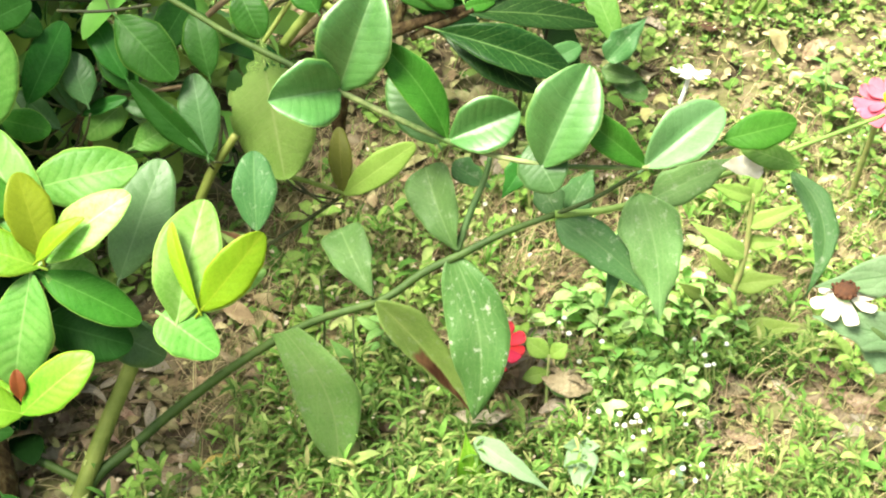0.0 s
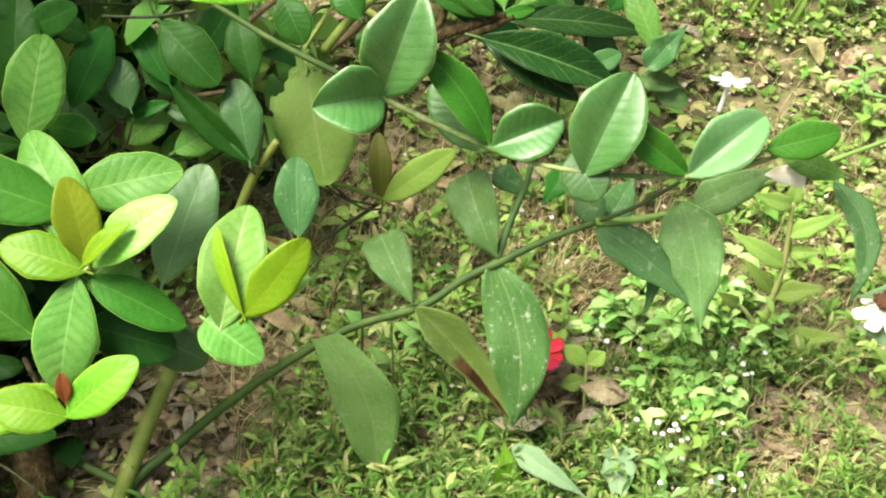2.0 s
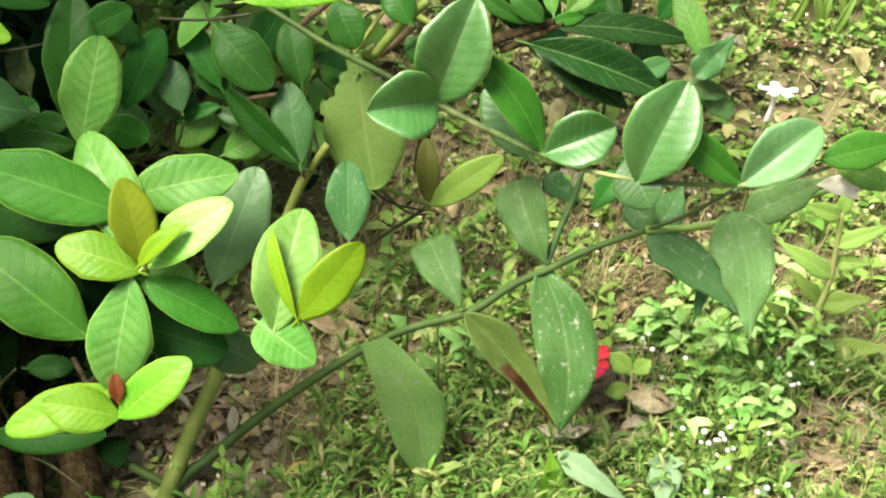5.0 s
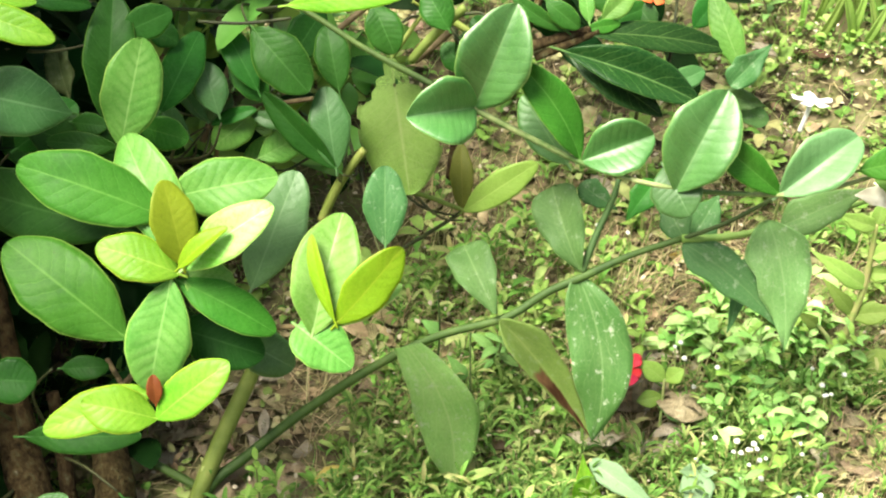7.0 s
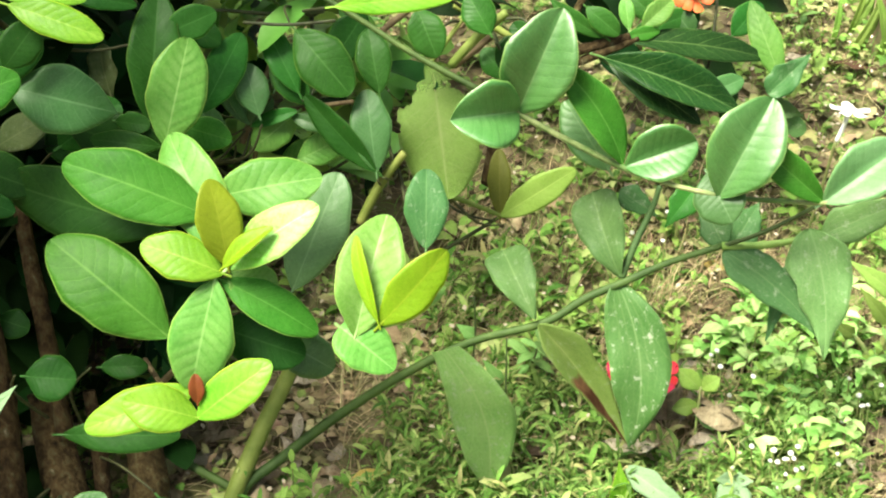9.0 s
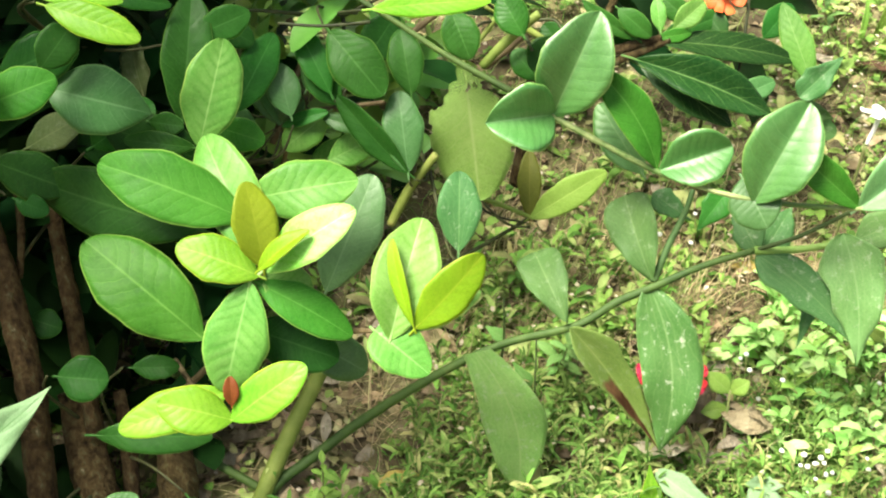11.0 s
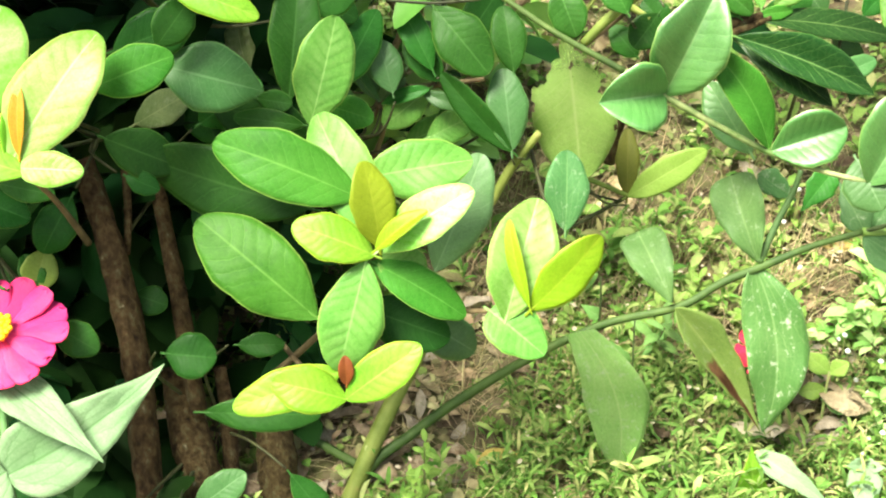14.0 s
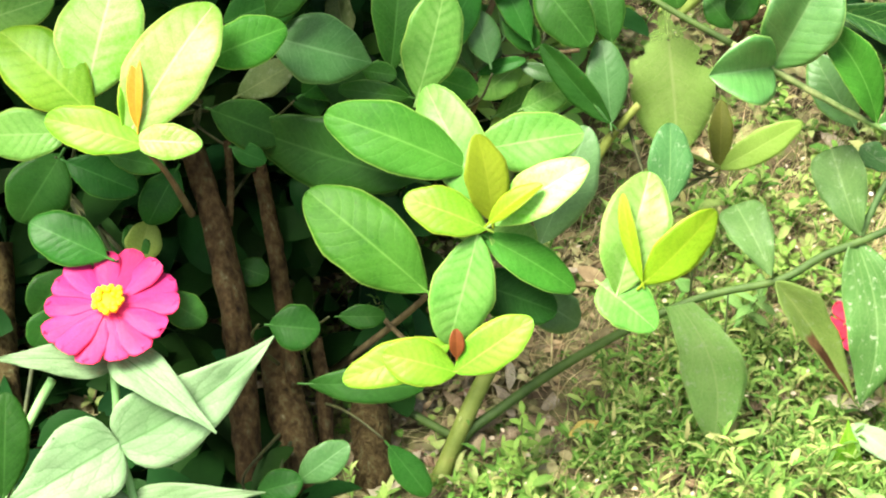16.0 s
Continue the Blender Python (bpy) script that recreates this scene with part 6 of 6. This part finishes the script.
def clumps(count, box, leaves, size, seed, lance, rise, tall, keep_):
    """Vertices and faces of many little plants: leaves spreading from one point on a short stem."""
    r = np.random.RandomState(seed)
    xy = np.empty((0, 2))
    while len(xy) < count:
        c = np.stack([r.uniform(box[0], box[1], count * 2), r.uniform(box[2], box[3], count * 2)], -1)
        xy = np.concatenate([xy, c[r.rand(len(c)) < keep_(c[:, 0], c[:, 1])]])
    xy = xy[:count]
    n = count * leaves
    top = r.uniform(*tall, count)
    base = np.concatenate([xy, (ground_height(xy[:, 0], xy[:, 1]) + top)[:, None]], 1)
    p = np.repeat(base, leaves, 0)
    own = np.repeat(r.uniform(size[0], size[1], count), leaves)
    long = (own * r.uniform(0.6, 1.15, n))[:, None]
    a = np.repeat(r.rand(count) * 6.28, leaves) + np.tile(np.arange(leaves) * 2 * np.pi / leaves, count) + r.randn(n) * 0.35
    e = r.uniform(rise[0], rise[1], n)
    x = np.stack([np.cos(a) * np.cos(e), np.sin(a) * np.cos(e), np.sin(e)], -1)
    z = np.stack([-np.cos(a) * np.sin(e), -np.sin(a) * np.sin(e), np.cos(e)], -1) + r.randn(n, 3) * 0.12
    z -= x * (z * x).sum(1, keepdims=True)
    z /= np.linalg.norm(z, axis=1, keepdims=True)
    y = np.cross(z, x)
    p = p + x * long * 0.12 - np.array([0, 0, 1.0]) * (np.repeat(top, leaves) * r.rand(n) * 0.7)[:, None]
    w = long * lance * r.uniform(0.8, 1.2, (n, 1)) * 0.5
    tv, tw, tz = (0, 0.14, 0.42, 0.80, 1.0), (0.10, 0.62, 1.0, 0.78, 0.12), (0, 0.06, 0.12, 0.06, -0.12)
    rows = []
    for k in range(5):
        mid = p + x * long * tv[k] + z * long * tz[k]
        rows += [mid - y * w * tw[k] + z * w * tw[k] * 0.3, mid, mid + y * w * tw[k] + z * w * tw[k] * 0.3]
    verts = np.stack(rows, 1).reshape(-1, 3)
    quad = np.array([q for k in range(4) for q in ((3 * k, 3 * k + 3, 3 * k + 4, 3 * k + 1), (3 * k + 1, 3 * k + 4, 3 * k + 5, 3 * k + 2))])
    faces = (quad[None] + 15 * np.arange(n)[:, None, None]).reshape(-1, 4)
    return verts.tolist(), faces.tolist()


def feathery(x, y):
    """Where the weeds are fine and narrow-leaved."""
    return np.clip(np.exp(-((x - 0.05) / 0.09) ** 2 - ((y - 0.59) / 0.06) ** 2) + 0.85 * np.exp(-((x - 0.23) / 0.07) ** 2 - ((y - 0.575) / 0.045) ** 2), 0, 1)


FINE_WEED = mixed_material("fine_weed_leaves", [(0.0, (0.062, 0.141, 0.027)), (0.4, (0.134, 0.254, 0.053)), (0.75, (0.227, 0.329, 0.089)), (1.0, (0.351, 0.338, 0.142))])
PALE_WEED = mixed_material("pale_weed_leaves", [(0.0, (0.201, 0.469, 0.099)), (0.5, (0.384, 0.650, 0.198)), (1.0, (0.605, 0.795, 0.344))])
for name, count, leaves, size, seed, material, lance, rise, tall, power, text, box in (
        ("clover", 3600, 3, (0.004, 0.0095), 21, CLOVER, 0.95, (0.0, 0.5), (0.003, 0.014), 1.1, "low yellow-green clover-like weeds covering the soil", (-0.45, 0.72, 0.42, 1.35)),
        ("low_weeds", 1500, 6, (0.004, 0.011), 22, CLOVER, 0.62, (0.0, 0.7), (0.004, 0.020), 1.4, "low spreading weeds", (-0.40, 0.70, 0.42, 1.30)),
        ("soft_weeds", 480, 8, (0.007, 0.016), 23, CLOVER_COOL, 0.26, (0.2, 1.2), (0.010, 0.035), 2.0, "soft narrow-leaved weeds", (-0.22, 0.45, 0.45, 0.80)),
        ("broad_weeds", 130, 6, (0.009, 0.020), 24, CLOVER_COOL, 0.46, (0.0, 0.6), (0.012, 0.040), 2.0, "broad-leaved green weeds", (-0.10, 0.45, 0.48, 0.95)),
        ("pale_weeds", 60, 6, (0.011, 0.019), 25, PALE_WEED, 0.5, (-0.1, 0.6), (0.020, 0.055), 1.5, "pale broad-leaved weeds on thin stems", (0.165, 0.30, 0.60, 0.73)),
        ("fine_weeds", 360, 9, (0.008, 0.017), 26, FINE_WEED, 0.19, (0.2, 1.2), (0.010, 0.045), 1.0, "fine feathery green weeds", (-0.06, 0.18, 0.52, 0.67)),
        ("wispy_weeds", 760, 9, (0.006, 0.014), 27, FINE_WEED, 0.20, (0.1, 1.2), (0.008, 0.045), 0.7, "wispy yellow-green weeds", (0.10, 0.36, 0.50, 0.66))):
    v, f = clumps(count, box, leaves, size, seed, lance, rise, tall, lambda x, y: greenness(x, y) ** power * (1 - (0.85 if name in ('clover', 'low_weeds') else 0.0) * feathery(x, y)))
    ob = place(name, mesh_of(name, v, f, material))
    tagged(ob, text, "weeds", kind="stuff")


def blades(count, box, length, seed, upright, width, keep_):
    """Thin bent blades or stalks, as three-sided strips."""
    r = np.random.RandomState(seed)
    xy = np.empty((0, 2))
    while len(xy) < count:
        c = np.stack([r.uniform(box[0], box[1], count * 2), r.uniform(box[2], box[3], count * 2)], -1)
        xy = np.concatenate([xy, c[r.rand(len(c)) < keep_(c[:, 0], c[:, 1])]])
    xy = xy[:count]
    long, a = r.uniform(*length, count)[:, None], r.rand(count) * 2 * np.pi
    d = np.stack([np.cos(a), np.sin(a), 0 * a], -1)
    side = np.stack([-np.sin(a), np.cos(a), 0 * a], -1)
    base = np.concatenate([xy, (ground_height(xy[:, 0], xy[:, 1]) + 0.001)[:, None]], 1)
    up, bend = upright * r.uniform(0.6, 1.2, (count, 1)), r.uniform(0.2, 0.9, (count, 1))
    rise = np.array([0, 0, 1.0])
    rows = []
    for t in (0, 0.35, 0.7, 1.0):
        p = base + d * long * t * (1 - 0.6 * np.minimum(up, 1.2)) + rise * long * (up * t - bend * up * t * t * 0.7) + side * long * 0.12 * np.sin(3 * t + a)[:, None]
        w = width * (1 - 0.85 * t) * 0.5
        rows += [p - side * w, p + rise * w * 0.7, p + side * w]
    verts = np.stack(rows, 1).reshape(-1, 3)
    quad = np.array([q for k in (0, 3, 6) for q in ((k, k + 3, k + 4, k + 1), (k + 1, k + 4, k + 5, k + 2), (k + 2, k + 5, k + 3, k))])
    faces = (quad[None] + 12 * np.arange(count)[:, None, None]).reshape(-1, 4)
    return verts.tolist(), faces.tolist()


v, f = blades(9000, (-0.35, 0.7, 0.42, 1.3), (0.010, 0.050), 31, 0.9, 0.0009, lambda x, y: greenness(x, y) * 0.9)
tagged(place("grass", mesh_of("grass", v, f, GRASS)), "thin green grass blades", "grass", kind="stuff")
v, f = blades(900, (-0.10, 0.45, 0.50, 0.85), (0.035, 0.085), 36, 1.2, 0.0011, lambda x, y: greenness(x, y) ** 1.5)
tagged(place("thin_stalks", mesh_of("thin_stalks", v, f, WEED_STEM)), "thin upright weed stalks", "weeds", kind="stuff")
v, f = blades(2600, (-0.08, 0.45, 0.50, 0.90), (0.030, 0.075), 37, 0.85, 0.0012, lambda x, y: (1.0 - 0.3 * greenness(x, y)) * litter_share(x, y))
tagged(place("dry_stems", mesh_of("dry_stems", v, f, STRAW)), "thin bent dry stems standing among the weeds", "straw", kind="stuff")
v, f = blades(12000, (-0.5, 0.75, 0.42, 1.35), (0.010, 0.050), 32, 0.22, 0.0012, lambda x, y: (1.1 - 0.4 * greenness(x, y)) * litter_share(x, y))
tagged(place("dry_straw", mesh_of("dry_straw", v, f, STRAW)), "dry straw and thin dead stalks lying on the soil", "straw", kind="stuff")
v, f = leaf_cloud(20000, ((-0.55, 0.40, 0.0), (0.8, 1.4, 0.006)), (0.003, 0.014), 33, lambda x, y, z, r: r.rand(len(x)) < (1.1 - 0.6 * greenness(x, y)) * litter_share(x, y), 0.6, 0.9, fine=False)
tagged(place("leaf_litter", mesh_of("leaf_litter", settle(v, 15, 1.0), f, CRUMB)), "crumbled brown leaf litter", "litter", kind="stuff")

v, f = leaf_cloud(2400, ((-0.3, 0.45, 0.0), (0.7, 1.25, 0.035)), (0.002, 0.005), 35, lambda x, y, z, r: r.rand(len(x)) < greenness(x, y), 0.7, 0.9, fine=False)
tagged(place("pale_litter", mesh_of("pale_litter", settle(v, 15, 1.0), f, DEAD_PALE)), "small bleached leaf scraps and fallen petals among the weeds", "litter", kind="stuff")

# dead leaves, each lying on the soil
dead_meshes = [leaf_mesh(1.0, rng.uniform(0.26, 0.5), rng.choice(('long', 'lance', 'long', 'ovate')), rng.uniform(-0.3, 0.5), rng.uniform(0.03, 0.14), rng.uniform(-0.12, 0.12), rng.uniform(0.05, 0.16), DEAD, 300 + k, 9, 6, 0.006) for k in range(7)]


def dead_leaf(x, y, size, turn, material=None, text="curled brown dead leaf lying on the soil", me=None, tilt=(0, 0), lift=0.003):
    me = me or rng.choice(dead_meshes)
    if material is not None:
        me = me.copy()
        me.materials[0] = material
    ob = place("dead_leaf", me, None, Matrix.Translation(on_ground(x, y, lift)) @ pose(0, 0, 0, tilt[0], tilt[1], turn) @ Matrix.Diagonal((size, size, size, 1)))
    return tagged(ob, text, "dead leaf", "dead leaves on the ground")


n = 0
while n < 105:
    x, y = rng.uniform(-0.45, 0.62), rng.uniform(0.46, 1.2)
    if rng.random() < float(greenness(x, y)) ** 0.7:
        continue
    n += 1
    dead_leaf(x, y, rng.uniform(0.018, 0.042), rng.uniform(0, 360), rng.choice((None, None, None, DEAD_GREY, DEAD_PALE)), tilt=(rng.uniform(-14, 14), rng.uniform(-12, 12)))

for k in range(75):
    if k < 35:
        x, y = rng.uniform(0.26, 0.43), rng.uniform(0.55, 0.645)
    else:
        x, y = rng.uniform(-0.22, 0.06), rng.uniform(0.55, 0.74)
    dead_leaf(x, y, rng.uniform(0.020, 0.042), rng.uniform(0, 360), rng.choice((None, DEAD_GREY, DEAD_GREY, DEAD_GREY, None, None, DEAD_PALE)), tilt=(rng.uniform(-18, 18), rng.uniform(-15, 15)), lift=0.004)
v, f = leaf_cloud(300, ((-0.50, 0.50, 0.0), (0.60, 1.15, 0.010)), (0.016, 0.034), 38, lambda x, y, z, r: r.rand(len(x)) > greenness(x, y) ** 0.6, 0.45, 1.4)
tagged(place("dead_leaf_litter", mesh_of("dead_leaf_litter", settle(v, 24, 1.0), f, CRUMB)), "brown fallen leaves lying thick on the soil", "litter", kind="stuff")
dead_leaf(0.300, 0.612, 0.062, 100, DEAD_GREY, "large grey-brown dead leaf lying on the soil")
dead_leaf(0.325, 0.590, 0.058, 75, DEAD_GREY, "large grey-brown dead leaf lying on the soil")
dead_leaf(0.350, 0.583, 0.045, 10, DEAD_PALE, "pale bleached dead leaf lying on the soil")
dead_leaf(0.352, 0.610, 0.045, 150, None)
dead_leaf(0.378, 0.600, 0.050, 30, None)
dead_leaf(0.425, 0.955, 0.048, 40, DEAD, "broad tan dead leaf lying on the soil", tilt=(20, 0))
dead_leaf(-0.072, 0.578, 0.034, 20, DEAD_YELLOW, "yellow fallen leaf lying among weeds", tilt=(15, 5), lift=0.018)
dead_leaf(-0.150, 0.615, 0.040, 60, None)
dead_leaf(-0.120, 0.628, 0.036, 140, None)
dead_leaf(-0.165, 0.588, 0.046, 5, None)
dead_leaf(0.150, 0.668, 0.034, 20, DEAD_PALE, "pale bleached dead leaf lying on the soil", lift=0.012)
dead_leaf(0.166, 0.676, 0.030, 100, DEAD_PALE, "pale bleached dead leaf lying on the soil", lift=0.012)
dead_leaf(0.136, 0.655, 0.030, 60, DEAD_PALE, "pale bleached dead leaf lying on the soil", lift=0.012)
dead_leaf(0.143, 0.640, 0.026, 15, DEAD_PALE, "pale bleached dead leaf lying on the soil")
dead_leaf(0.155, 0.655, 0.024, 80, DEAD_PALE, "pale bleached dead leaf lying on the soil")
dead_leaf(0.130, 0.598, 0.024, 40, DEAD_PALE, "pale bleached dead leaf lying on the soil")
for k in range(16):
    dead_leaf(rng.uniform(0.120, 0.178), rng.uniform(0.600, 0.668), rng.uniform(0.026, 0.040), rng.uniform(0, 360), (DEAD_PALE, DEAD_PALE, DEAD_GREY)[k % 3], "pale tan dead leaf lying among the weeds", tilt=(rng.uniform(-10, 25), rng.uniform(-15, 15)), lift=0.006 + 0.0018 * k)
for k in range(34):
    dead_leaf(rng.uniform(-0.215, -0.07), rng.uniform(0.545, 0.625), rng.uniform(0.018, 0.036), rng.uniform(0, 360), (DEAD_PALE, None, DEAD_GREY, DEAD_PALE)[k % 4], tilt=(rng.uniform(-10, 25), rng.uniform(-15, 15)), lift=rng.uniform(0.003, 0.010))
for k in range(28):
    dead_leaf(rng.uniform(-0.50, -0.20), rng.uniform(0.52, 0.68), rng.uniform(0.022, 0.042), rng.uniform(0, 360), (DEAD_PALE, None, None, DEAD_GREY)[k % 4], tilt=(rng.uniform(-5, 30), rng.uniform(-15, 15)), lift=rng.uniform(0.004, 0.014))
dead_leaf(0.370, 0.995, 0.045, 160, DEADHANG, "dark brown curled dead leaf lying on the soil", tilt=(12, 0))
dead_leaf(0.190, 0.775, 0.044, 0, DEAD_YELLOW, "yellow-brown fallen leaf lying on the soil")


def button_flower(x, y, h, r):
    """A tiny white flower head on a thread of a stem."""
    ob = thing("button_flower", on_ground(x, y), "tiny white button flower on a thin green stem", "flower", "white button flowers")
    b = on_ground(x, y)
    stem(ob, "stem", WEED_STEM, [(*b, 0.0006), (x + 0.002, y - 0.001, b[2] + h * 0.5, 0.0005), (x, y, b[2] + h, 0.0005)], sides=5)
    bm = bmesh.new()
    bmesh.ops.create_icosphere(bm, subdivisions=2, radius=r)
    for v in bm.verts:
        v.co *= 1 + 0.18 * noise.noise(v.co * 900)
        v.co.z *= 0.75
    me = bpy.data.meshes.new("flower_head")
    bm.to_mesh(me)
    bm.free()
    me.materials.append(WHITE)
    place("flower_head", me, ob, Matrix.Translation((0, 0, h)))


for k in range(46):
    cx, cy = ((0.205, 0.563), (0.254, 0.554), (0.221, 0.580), (0.261, 0.631), (0.221, 0.582), (0.192, 0.645), (0.16, 0.79))[k % 7]
    button_flower(cx + rng.gauss(0, 0.012), cy + rng.gauss(0, 0.010), rng.uniform(0.028, 0.052), rng.uniform(0.0014, 0.0021))

stalk = thing("garden_stalk", on_ground(0.377, 1.035), "pale tan plant stalk with green grass at its foot", "stalk")
z0 = on_ground(0.377, 1.035)[2]
stem(stalk, "stem", DEAD_GREY, [(0.377, 1.035, z0 - 0.01, 0.008), (0.376, 1.037, z0 + 0.03, 0.007), (0.373, 1.045, z0 + 0.13, 0.006)], bark=0.6)
tuft_rng = random.Random(9)
for k in range(20):
    a = k * 2.4
    bx, by = 0.385 + 0.050 * math.cos(a) * (k / 20) ** 0.5, 1.035 + 0.03 * math.sin(a)
    lean = tuft_rng.uniform(-0.035, 0.035)
    leaf(stalk, (WEED_YELLOW, WEED)[k % 2], (bx, by, z0 - 0.003), (bx + lean, by + 0.02, z0 + tuft_rng.uniform(0.05, 0.10)), tuft_rng.uniform(0.005, 0.009), (0.2, -0.7, 0.7), 'lance', 0.4, 0.1)
